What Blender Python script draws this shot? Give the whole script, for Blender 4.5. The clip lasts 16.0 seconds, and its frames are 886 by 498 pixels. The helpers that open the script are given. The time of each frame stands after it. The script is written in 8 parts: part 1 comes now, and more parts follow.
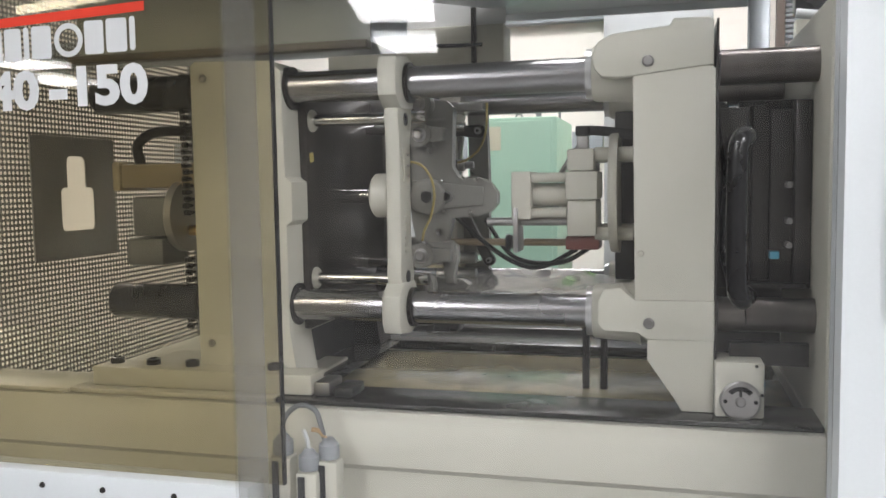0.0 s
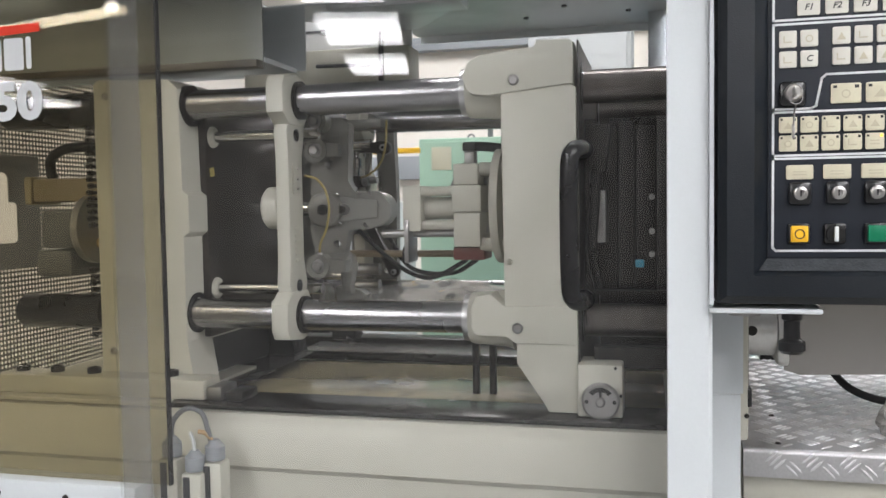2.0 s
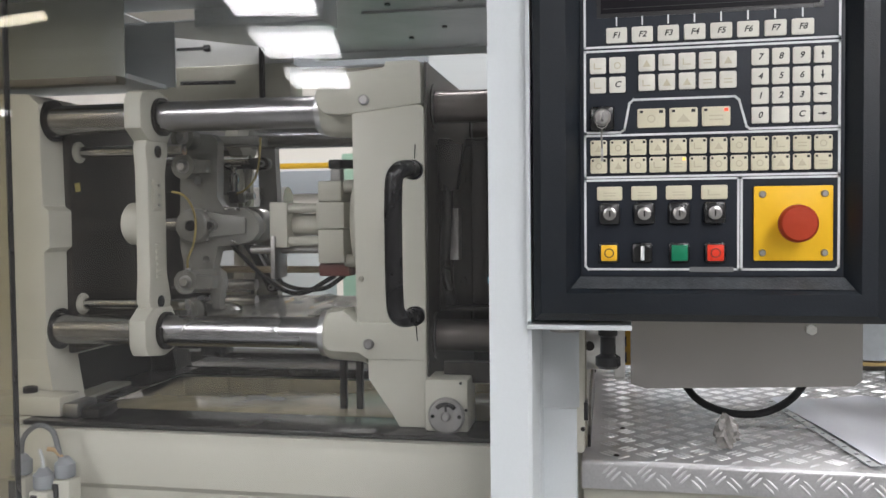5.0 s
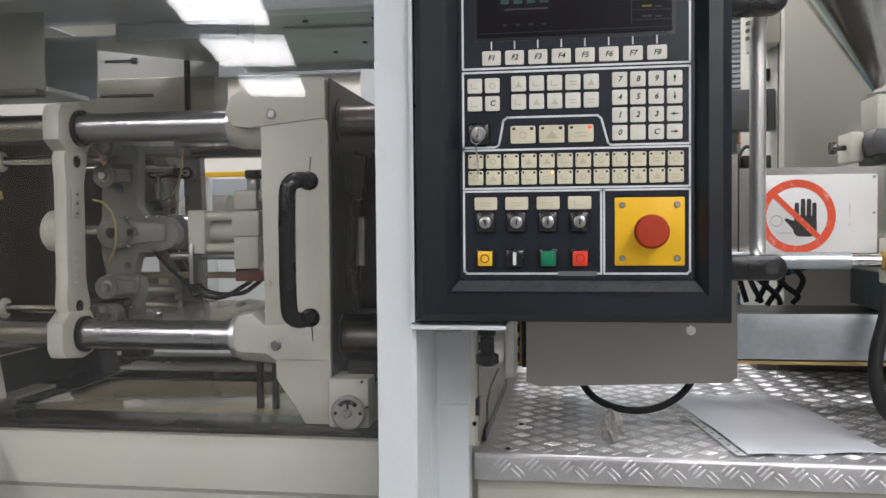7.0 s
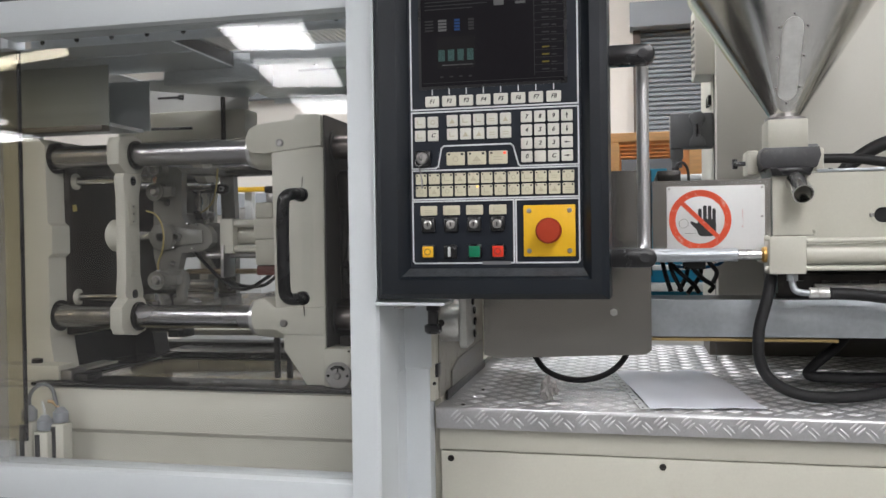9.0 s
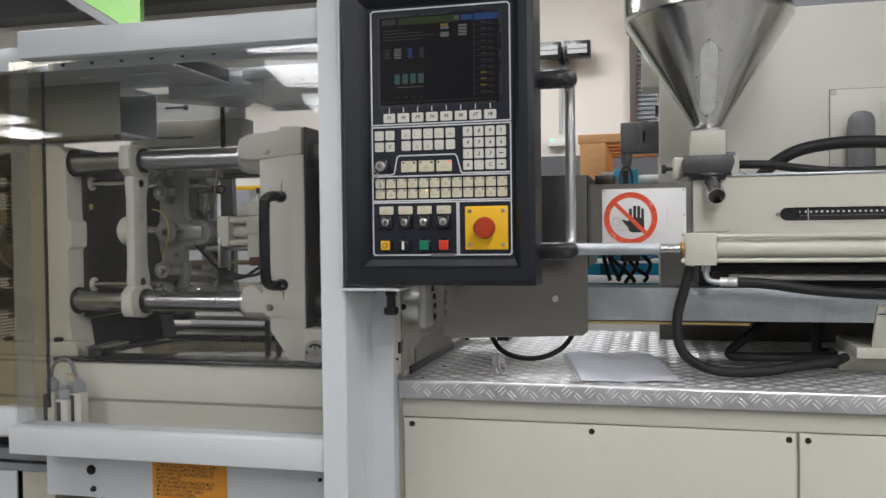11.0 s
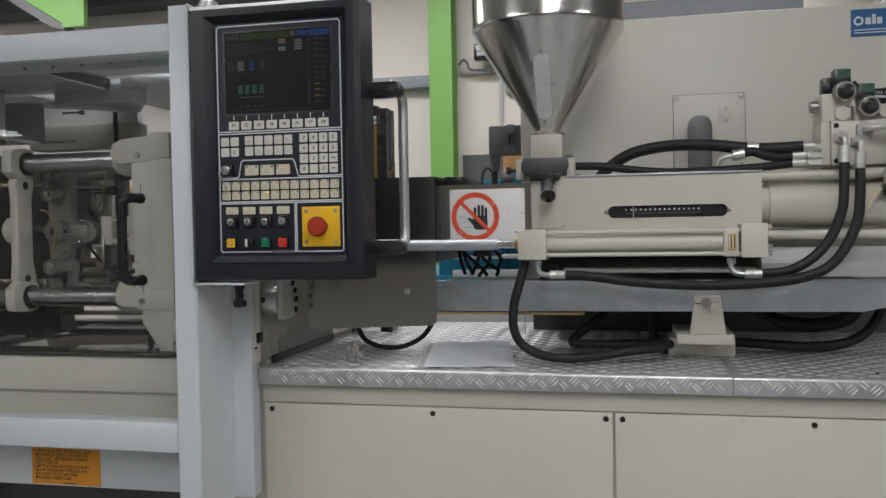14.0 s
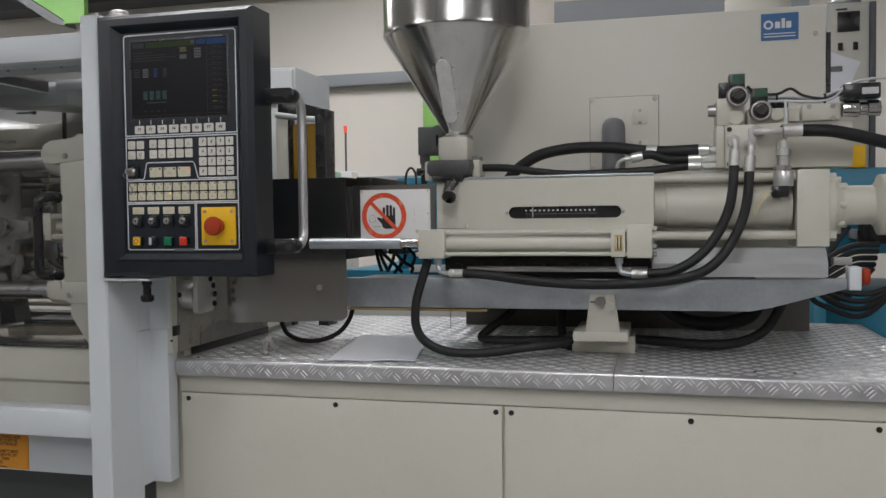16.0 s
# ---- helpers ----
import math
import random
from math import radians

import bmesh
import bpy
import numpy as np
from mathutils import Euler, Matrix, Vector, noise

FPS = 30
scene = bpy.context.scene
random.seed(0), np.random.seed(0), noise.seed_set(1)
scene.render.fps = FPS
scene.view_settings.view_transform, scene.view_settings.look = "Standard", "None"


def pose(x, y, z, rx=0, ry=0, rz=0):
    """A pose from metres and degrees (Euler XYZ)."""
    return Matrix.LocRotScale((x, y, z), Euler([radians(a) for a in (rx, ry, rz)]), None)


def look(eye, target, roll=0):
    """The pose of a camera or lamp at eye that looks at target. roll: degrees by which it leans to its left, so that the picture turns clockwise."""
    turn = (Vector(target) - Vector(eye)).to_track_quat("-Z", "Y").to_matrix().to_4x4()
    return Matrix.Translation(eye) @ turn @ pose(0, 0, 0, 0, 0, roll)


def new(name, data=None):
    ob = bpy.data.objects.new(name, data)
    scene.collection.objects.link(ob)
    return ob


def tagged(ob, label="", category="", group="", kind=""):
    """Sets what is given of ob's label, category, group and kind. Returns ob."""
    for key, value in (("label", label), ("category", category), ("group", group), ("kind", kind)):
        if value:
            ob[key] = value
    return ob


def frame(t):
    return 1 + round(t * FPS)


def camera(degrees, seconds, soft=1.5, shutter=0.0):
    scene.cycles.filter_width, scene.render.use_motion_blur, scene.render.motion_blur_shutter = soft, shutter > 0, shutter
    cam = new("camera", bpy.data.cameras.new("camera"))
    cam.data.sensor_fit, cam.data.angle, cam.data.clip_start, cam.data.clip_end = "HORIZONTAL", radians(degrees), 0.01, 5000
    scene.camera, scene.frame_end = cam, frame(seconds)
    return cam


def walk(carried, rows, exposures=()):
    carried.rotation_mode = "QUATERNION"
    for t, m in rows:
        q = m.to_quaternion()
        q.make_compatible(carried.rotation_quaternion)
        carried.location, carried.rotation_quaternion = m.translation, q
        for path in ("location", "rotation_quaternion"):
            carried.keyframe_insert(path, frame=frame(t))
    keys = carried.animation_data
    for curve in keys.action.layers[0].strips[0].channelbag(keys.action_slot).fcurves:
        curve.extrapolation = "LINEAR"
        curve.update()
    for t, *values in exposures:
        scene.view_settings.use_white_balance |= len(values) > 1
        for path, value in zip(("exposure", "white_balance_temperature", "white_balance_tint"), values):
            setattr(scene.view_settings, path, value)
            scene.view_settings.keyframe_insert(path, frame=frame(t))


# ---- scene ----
cam = camera(55.0, 16.0)
EXPOSURES = [(0, 0.47), (1, 0.42), (3.6, 0.26), (6, 0.06), (8, -0.05), (10.4, -0.13), (12, -0.44), (16, -0.72)]
PATH = [
    (0, (-0.273, -1.048, 1.299), (-0.784, 0.879, 1.144), -0.9),
    (0.5, (-0.226, -1.06, 1.302), (-0.768, 0.858, 1.144), -1.0),
    (1, (-0.181, -1.067, 1.297), (-0.739, 0.848, 1.151), -0.9),
    (1.5, (-0.151, -1.069, 1.287), (-0.699, 0.851, 1.168), -0.9),
    (2, (-0.125, -1.066, 1.284), (-0.607, 0.872, 1.18), -0.9),
    (2.5, (-0.088, -1.063, 1.291), (-0.505, 0.889, 1.178), -1.0),
    (3, (-0.035, -1.059, 1.286), (-0.452, 0.895, 1.195), -0.6),
    (3.5, (0.001, -1.054, 1.292), (-0.409, 0.902, 1.207), -0.6),
    (3.7, (0.002, -1.054, 1.298), (-0.402, 0.902, 1.202), -0.7),
    (5.8, (0.037, -1.054, 1.283), (-0.308, 0.916, 1.226), -0.7),
    (6, (0.053, -1.053, 1.284), (-0.278, 0.919, 1.229), -0.8),
    (6.5, (0.071, -1.066, 1.287), (-0.244, 0.908, 1.229), -0.6),
    (7, (0.104, -1.106, 1.288), (-0.193, 0.871, 1.23), -0.5),
    (7.5, (0.148, -1.168, 1.284), (-0.148, 0.809, 1.237), -0.5),
    (8, (0.198, -1.235, 1.281), (-0.126, 0.738, 1.234), -0.6),
    (8.2, (0.223, -1.266, 1.272), (-0.123, 0.704, 1.239), -0.7),
    (10.3, (0.394, -1.528, 1.276), (-0.112, 0.407, 1.238), -0.5),
    (10.5, (0.412, -1.544, 1.277), (-0.079, 0.394, 1.235), -0.6),
    (11, (0.454, -1.577, 1.273), (-0.021, 0.365, 1.232), -0.7),
    (11.5, (0.484, -1.594, 1.275), (0.025, 0.352, 1.229), -0.9),
    (12, (0.527, -1.611, 1.275), (0.08, 0.338, 1.231), -0.9),
    (12.5, (0.578, -1.624, 1.278), (0.144, 0.328, 1.23), -0.9),
    (13, (0.642, -1.635, 1.275), (0.219, 0.319, 1.229), -0.9),
    (13.5, (0.679, -1.64, 1.275), (0.258, 0.315, 1.226), -0.9),
    (14, (0.738, -1.643, 1.273), (0.306, 0.309, 1.222), -1.0),
    (14.5, (0.791, -1.647, 1.277), (0.354, 0.304, 1.22), -0.9),
    (15, (0.852, -1.651, 1.278), (0.403, 0.297, 1.222), -0.9),
    (15.5, (0.925, -1.653, 1.28), (0.454, 0.29, 1.221), -0.9),
    (16, (1.012, -1.648, 1.288), (0.51, 0.287, 1.216), -0.7),
]
walk(cam, [(t, look(eye, target, roll)) for t, eye, target, roll in PATH], exposures=EXPOSURES)

# ---------------------------------------------------------------- world and light
world = bpy.data.worlds.new("world")
scene.world = world
world.use_nodes = True
wn = world.node_tree.nodes
sky = wn.new("ShaderNodeTexSky")
sky.sky_type = "NISHITA"
sky.sun_disc = False
sky.sun_elevation = radians(40)
wn["Background"].inputs["Strength"].default_value = 0.08
world.node_tree.links.new(sky.outputs[0], wn["Background"].inputs["Color"])

ROOF = 3.6
# hung panel lights and added fill panels: x, y, width, length, height, turn in degrees, lamp power
PANELS = [
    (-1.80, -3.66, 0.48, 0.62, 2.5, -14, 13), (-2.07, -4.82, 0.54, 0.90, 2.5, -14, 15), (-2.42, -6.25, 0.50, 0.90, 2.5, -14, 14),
    # panels from here are unseen fill, save the pair near x -6.5
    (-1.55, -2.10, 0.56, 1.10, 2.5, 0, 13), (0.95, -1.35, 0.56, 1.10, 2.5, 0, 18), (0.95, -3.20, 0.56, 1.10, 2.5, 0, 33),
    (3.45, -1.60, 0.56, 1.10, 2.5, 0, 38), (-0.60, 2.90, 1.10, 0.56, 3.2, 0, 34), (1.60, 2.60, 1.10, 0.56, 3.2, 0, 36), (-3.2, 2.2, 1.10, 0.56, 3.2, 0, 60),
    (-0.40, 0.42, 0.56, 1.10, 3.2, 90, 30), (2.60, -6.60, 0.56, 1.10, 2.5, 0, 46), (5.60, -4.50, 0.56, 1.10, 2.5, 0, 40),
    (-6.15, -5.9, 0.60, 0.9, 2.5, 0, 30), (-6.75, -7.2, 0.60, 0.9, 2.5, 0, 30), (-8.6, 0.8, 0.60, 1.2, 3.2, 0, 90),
]
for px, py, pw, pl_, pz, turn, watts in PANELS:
    lamp = bpy.data.lights.new("panel_and_fill_lamp", "AREA")
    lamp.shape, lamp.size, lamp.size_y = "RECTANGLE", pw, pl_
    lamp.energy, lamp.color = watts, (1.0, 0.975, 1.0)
    new("panel_and_fill_lamp", lamp).matrix_world = pose(px, py, pz - 0.03, 0, 0, turn)

# ---------------------------------------------------------------- materials


def paint(name, col, rough=0.45, metal=0.0, var=0.06, scale=6.0, grain=180.0, bump=0.15, dirt=0.0, dirt_col=(0.12, 0.10, 0.07), coat=0.0, stretch=None):
    """A surface with slow and fine variation, optional dirt patches and fine relief."""
    m = bpy.data.materials.new(name)
    m.use_nodes = True
    n, l = m.node_tree.nodes, m.node_tree.links
    bsdf = n["Principled BSDF"]
    bsdf.inputs["Metallic"].default_value = metal
    bsdf.inputs["Coat Weight"].default_value = coat
    tc = n.new("ShaderNodeTexCoord")
    src = tc.outputs["Object"]
    if stretch:
        mp = n.new("ShaderNodeMapping")
        mp.inputs["Scale"].default_value = stretch
        l.new(src, mp.inputs["Vector"])
        src = mp.outputs[0]
    slow, fine = n.new("ShaderNodeTexNoise"), n.new("ShaderNodeTexNoise")
    slow.inputs["Scale"].default_value, slow.inputs["Detail"].default_value = scale, 5
    fine.inputs["Scale"].default_value, fine.inputs["Detail"].default_value = grain, 3
    l.new(src, slow.inputs["Vector"])
    l.new(src, fine.inputs["Vector"])
    ramp = n.new("ShaderNodeValToRGB")
    c0 = tuple(max(0, c * (1 - var)) for c in col)
    c1 = tuple(min(1, c * (1 + var)) for c in col)
    ramp.color_ramp.elements[0].color, ramp.color_ramp.elements[1].color = (*c0, 1), (*c1, 1)
    ramp.color_ramp.elements[0].position, ramp.color_ramp.elements[1].position = 0.3, 0.7
    mix = n.new("ShaderNodeMath")
    mix.operation = "MULTIPLY_ADD"
    mix.inputs[1].default_value, mix.inputs[2].default_value = 0.35, 0.0
    add = n.new("ShaderNodeMath")
    add.operation = "ADD"
    l.new(fine.outputs["Fac"], mix.inputs[0])
    sc = n.new("ShaderNodeMath")
    sc.operation = "MULTIPLY"
    sc.inputs[1].default_value = 0.65
    l.new(slow.outputs["Fac"], sc.inputs[0])
    l.new(sc.outputs[0], add.inputs[0])
    l.new(mix.outputs[0], add.inputs[1])
    l.new(add.outputs[0], ramp.inputs["Fac"])
    out = ramp.outputs["Color"]
    if dirt:
        d = n.new("ShaderNodeTexNoise")
        d.inputs["Scale"].default_value, d.inputs["Detail"].default_value, d.inputs["Roughness"].default_value = scale * 2.7, 8, 0.7
        l.new(src, d.inputs["Vector"])
        dr = n.new("ShaderNodeMapRange")
        dr.inputs["From Min"].default_value, dr.inputs["From Max"].default_value = 0.56, 0.74
        dr.inputs["To Max"].default_value = dirt
        l.new(d.outputs["Fac"], dr.inputs["Value"])
        mx = n.new("ShaderNodeMix")
        mx.data_type = "RGBA"
        mx.inputs[7].default_value = (*dirt_col, 1)
        l.new(dr.outputs[0], mx.inputs[0])
        l.new(out, mx.inputs[6])
        out = mx.outputs[2]
    l.new(out, bsdf.inputs["Base Color"])
    rr = n.new("ShaderNodeMapRange")
    rr.inputs["To Min"].default_value, rr.inputs["To Max"].default_value = max(0.02, rough * 0.8), min(1, rough * 1.2)
    l.new(slow.outputs["Fac"], rr.inputs["Value"])
    l.new(rr.outputs[0], bsdf.inputs["Roughness"])
    if bump:
        b = n.new("ShaderNodeBump")
        b.inputs["Strength"].default_value, b.inputs["Distance"].default_value = bump, 0.002
        l.new(fine.outputs["Fac"], b.inputs["Height"])
        l.new(b.outputs[0], bsdf.inputs["Normal"])
    return m


def glow(name, col, strength):
    m = bpy.data.materials.new(name)
    m.use_nodes = True
    b = m.node_tree.nodes["Principled BSDF"]
    b.inputs["Base Color"].default_value = (*col, 1)
    b.inputs["Emission Color"].default_value, b.inputs["Emission Strength"].default_value = (*col, 1), strength
    return m


def clear(name, tint, haze, ior=1.45, haze_col=(0.7, 0.7, 0.68)):
    """Clear sheet: tinted transmission, mirror gloss by angle, and a thin uneven film of dust."""
    m = bpy.data.materials.new(name)
    m.use_nodes = True
    n, l = m.node_tree.nodes, m.node_tree.links
    n.remove(n["Principled BSDF"])
    out = n["Material Output"]
    tr, gl, df = n.new("ShaderNodeBsdfTransparent"), n.new("ShaderNodeBsdfGlossy"), n.new("ShaderNodeBsdfDiffuse")
    tr.inputs["Color"].default_value = (*tint, 1)
    gl.inputs["Roughness"].default_value = 0.015
    df.inputs["Color"].default_value = (*haze_col, 1)
    lw, pw, fr = n.new("ShaderNodeLayerWeight"), n.new("ShaderNodeMath"), n.new("ShaderNodeMath")
    lw.inputs["Blend"].default_value = 0.5
    pw.operation, fr.operation = "POWER", "MULTIPLY_ADD"
    f0 = ((ior - 1) / (ior + 1)) ** 2
    pw.inputs[1].default_value, fr.inputs[1].default_value, fr.inputs[2].default_value = 5.0, 1 - f0, f0
    l.new(lw.outputs["Facing"], pw.inputs[0])
    l.new(pw.outputs[0], fr.inputs[0])
    a, b = n.new("ShaderNodeMixShader"), n.new("ShaderNodeMixShader")
    tc, mp, nz = n.new("ShaderNodeTexCoord"), n.new("ShaderNodeMapping"), n.new("ShaderNodeTexNoise")
    mp.inputs["Scale"].default_value = (9, 9, 2.5)
    nz.inputs["Scale"].default_value, nz.inputs["Detail"].default_value = 1.0, 6
    l.new(tc.outputs["Object"], mp.inputs["Vector"])
    l.new(mp.outputs[0], nz.inputs["Vector"])
    mr = n.new("ShaderNodeMapRange")
    mr.inputs["From Min"].default_value, mr.inputs["From Max"].default_value = 0.3, 0.75
    mr.inputs["To Min"].default_value, mr.inputs["To Max"].default_value = haze * 0.3, haze
    l.new(nz.outputs["Fac"], mr.inputs["Value"])
    l.new(mr.outputs[0], a.inputs[0])
    l.new(tr.outputs[0], a.inputs[1])
    l.new(df.outputs[0], a.inputs[2])
    l.new(fr.outputs[0], b.inputs[0])
    l.new(a.outputs[0], b.inputs[1])
    l.new(gl.outputs[0], b.inputs[2])
    l.new(b.outputs[0], out.inputs["Surface"])
    return m


CREAM = paint("cream_machine_paint", (0.53, 0.518, 0.445), 0.42, var=0.05, scale=4, grain=260, bump=0.06, dirt=0.12, dirt_col=(0.25, 0.22, 0.16))
CREAM_OLD = paint("worn_cream_paint", (0.48, 0.465, 0.39), 0.4, var=0.07, scale=7, grain=160, bump=0.1, dirt=0.35, dirt_col=(0.2, 0.17, 0.11))
WHITE = paint("white_frame_paint", (0.60, 0.635, 0.655), 0.35, var=0.03, scale=5, grain=300, bump=0.05, dirt=0.06, dirt_col=(0.4, 0.38, 0.33))
CAB = paint("cabinet_grey_beige_paint", (0.58, 0.566, 0.505), 0.45, var=0.03, scale=3, grain=300, bump=0.08)
CONSOLE = paint("dark_textured_plastic", (0.0060, 0.0090, 0.0135), 0.33, var=0.25, scale=12, grain=650, bump=0.15, dirt=0.06, dirt_col=(0.08, 0.08, 0.08))
CONSOLE.node_tree.nodes["Principled BSDF"].inputs["Specular IOR Level"].default_value = 0.5
MEMBRANE = paint("dark_membrane", (0.0105, 0.0140, 0.0215), 0.36, var=0.15, scale=20, grain=500, bump=0.05)
KEY = paint("ivory_key_plastic", (0.57, 0.535, 0.40), 0.5, var=0.05, scale=30, grain=300, bump=0.1, dirt=0.25, dirt_col=(0.32, 0.27, 0.18))
KEYW = paint("white_key_plastic", (0.60, 0.585, 0.525), 0.5, var=0.05, scale=30, grain=300, bump=0.1, dirt=0.15, dirt_col=(0.35, 0.31, 0.24))
LINE = paint("white_print", (0.62, 0.64, 0.65), 0.5, var=0.03, bump=0)
INK = paint("black_print", (0.02, 0.02, 0.02), 0.5, var=0.1, bump=0)
INKGREY = paint("grey_print", (0.16, 0.15, 0.12), 0.5, var=0.1, bump=0)
BLACK = paint("black_rubber", (0.018, 0.018, 0.02), 0.55, var=0.2, scale=20, grain=350, bump=0.25)
BLACKP = paint("black_moulded_plastic", (0.012, 0.012, 0.013), 0.28, var=0.2, scale=20, bump=0.05)
HOSE = paint("black_hose_rubber", (0.0145, 0.0145, 0.0155), 0.5, var=0.25, scale=30, grain=500, bump=0.3, dirt=0.15, dirt_col=(0.04, 0.038, 0.035))
HOSE.node_tree.nodes["Principled BSDF"].inputs["Specular IOR Level"].default_value = 0.3
ZINC = paint("zinc_plated_steel", (0.60, 0.60, 0.575), 0.33, metal=0.7, var=0.12, scale=30, grain=200, bump=0.08, dirt=0.25, dirt_col=(0.3, 0.28, 0.25))
CHROME = paint("ground_chrome_steel", (0.60, 0.59, 0.58), 0.17, metal=1, var=0.06, scale=5, grain=120, bump=0.05, stretch=(12, 1, 1))
TIEBAR = paint("ground_tie_bar_steel", (0.36, 0.355, 0.36), 0.27, metal=1, var=0.08, scale=3, grain=260, bump=0.03)
OILY = paint("oily_grey_cream_paint", (0.27, 0.262, 0.235), 0.24, var=0.15, scale=18, grain=160, bump=0.1, dirt=0.6, dirt_col=(0.10, 0.085, 0.06))
SATIN = paint("satin_stainless_tube", (0.62, 0.62, 0.62), 0.3, metal=0.85, var=0.06, scale=8, grain=300, bump=0.03)
STEEL = paint("machined_steel", (0.42, 0.41, 0.40), 0.36, metal=1, var=0.12, scale=14, grain=220, bump=0.1)
BRUSHED = paint("brushed_stainless_sheet", (0.50, 0.485, 0.465), 0.21, metal=1, var=0.02, scale=3, grain=200, bump=0.02)
POLISHED = paint("polished_stainless", (0.68, 0.67, 0.65), 0.17, metal=1, var=0.12, scale=5, grain=90, bump=0.07, stretch=(3, 3, 0.5), dirt=0.5, dirt_col=(0.26, 0.25, 0.24))
GALV = paint("galvanised_sheet", (0.42, 0.45, 0.47), 0.42, metal=0.8, var=0.14, scale=18, grain=120, bump=0.1, dirt=0.2, dirt_col=(0.25, 0.26, 0.26))
TREAD = paint("aluminium_tread_plate", (0.47, 0.47, 0.475), 0.38, metal=0.65, var=0.18, scale=9, grain=260, bump=0.1, dirt=0.5, dirt_col=(0.27, 0.26, 0.245))
EDGELUG = paint("dull_edge_lugs", (0.72, 0.72, 0.725), 0.38, metal=0.65, var=0.12, scale=20, grain=300, bump=0.05)
# glints on the worn lugs are put into this paler metal
LUG = paint("worn_glinting_lugs", (0.82, 0.82, 0.825), 0.33, metal=0.65, var=0.10, scale=20, grain=300, bump=0.05)
DARKST = paint("dark_oily_steel", (0.030, 0.028, 0.026), 0.32, metal=0.6, var=0.3, scale=16, grain=120, bump=0.2, dirt=0.4, dirt_col=(0.14, 0.12, 0.10))
MOULD = paint("dark_mould_steel", (0.022, 0.020, 0.019), 0.42, metal=0.4, var=0.25, scale=9, grain=160, bump=0.15, dirt=0.4, dirt_col=(0.07, 0.06, 0.05))
BED = paint("black_bed_rail", (0.014, 0.013, 0.012), 0.26, metal=0.1, var=0.3, scale=12, grain=140, bump=0.1, dirt=0.3, dirt_col=(0.05, 0.045, 0.04))
YELLOW = paint("yellow_plate", (0.80, 0.47, 0.02), 0.4, var=0.04, bump=0.03)
REDP = paint("red_plastic", (0.36, 0.043, 0.017), 0.45, var=0.08, scale=20, bump=0.06)
REDB = paint("bright_red_plastic", (0.70, 0.05, 0.025), 0.35, var=0.05, bump=0.02)
GREENB = paint("green_plastic", (0.01, 0.17, 0.085), 0.35, var=0.05, bump=0.02)
AMBER = paint("amber_plastic", (0.82, 0.46, 0.03), 0.35, var=0.05, bump=0.02)
ORANGE = paint("orange_label_film", (0.72, 0.30, 0.025), 0.45, var=0.07, scale=8, bump=0.03)
SIGNW = paint("white_sign_plate", (0.70, 0.70, 0.69), 0.35, var=0.03, bump=0.02, dirt=0.06)
SIGNR = paint("red_sign_print", (0.74, 0.085, 0.03), 0.4, var=0.08, scale=40, bump=0.0, dirt=0.6, dirt_col=(0.75, 0.55, 0.5))
BLUES = paint("blue_sticker", (0.012, 0.105, 0.27), 0.35, var=0.05, bump=0.0)
TEAL = paint("blue_machine_paint", (0.015, 0.185, 0.29), 0.4, var=0.08, scale=5, bump=0.06, dirt=0.2, dirt_col=(0.05, 0.06, 0.07))
MINT = paint("mint_green_cabinet_paint", (0.33, 0.50, 0.38), 0.5, var=0.05, scale=4, bump=0.05)
GREEN = paint("bright_green_steel_paint", (0.19, 0.41, 0.095), 0.5, var=0.06, scale=4, bump=0.05, dirt=0.1)
WALLP = paint("cream_wall_paint", (0.74, 0.70, 0.64), 0.8, var=0.03, scale=1.2, grain=60, bump=0.25, dirt=0.06, dirt_col=(0.45, 0.42, 0.36))
GREYW = paint("grey_wall_trim", (0.26, 0.28, 0.30), 0.6, var=0.06, scale=4, bump=0.08)
DARKG = paint("dark_grey_dado", (0.10, 0.105, 0.11), 0.6, var=0.08, bump=0.08)
CONC = paint("grey_concrete_floor", (0.25, 0.25, 0.245), 0.4, var=0.12, scale=2, grain=90, bump=0.2, dirt=0.4, dirt_col=(0.22, 0.21, 0.2))
ROOFM = paint("pale_roof_sheet", (0.76, 0.76, 0.75), 0.7, var=0.1, scale=1, bump=0.1)
WOOD = paint("orange_pine_wood", (0.66, 0.34, 0.13), 0.6, var=0.15, scale=10, grain=90, bump=0.3, stretch=(1, 8, 8))
PAPER = paint("white_paper_sheet", (0.72, 0.735, 0.79), 0.35, var=0.03, scale=7, bump=0.02)
PLASTW = paint("clear_wrinkled_film", (0.36, 0.345, 0.33), 0.25, var=0.2, scale=60, grain=300, bump=0.4)
BRASS = paint("brass_fitting", (0.60, 0.38, 0.13), 0.3, metal=1, var=0.1, scale=30, bump=0.05)
OIL = paint("oily_yellow_tray", (0.33, 0.29, 0.185), 0.14, var=0.5, scale=7, grain=22, bump=0.15, dirt=0.8, dirt_col=(0.09, 0.075, 0.045))
HAZY = clear("hazy_acrylic_overlap", (0.86, 0.86, 0.85), 0.11)
GLASS = clear("clear_acrylic", (0.966, 0.970, 0.972), 0.016, haze_col=(0.8, 0.8, 0.8))
SMOKED = clear("brown_tinted_acrylic", (0.84, 0.81, 0.72), 0.03, haze_col=(0.5, 0.48, 0.43))
DUSKY = paint("dusky_recess_shade", (0.043, 0.037, 0.032), 0.3, metal=0.2, var=0.3, scale=7, grain=60, bump=0.0, dirt=0.4, dirt_col=(0.085, 0.068, 0.05))
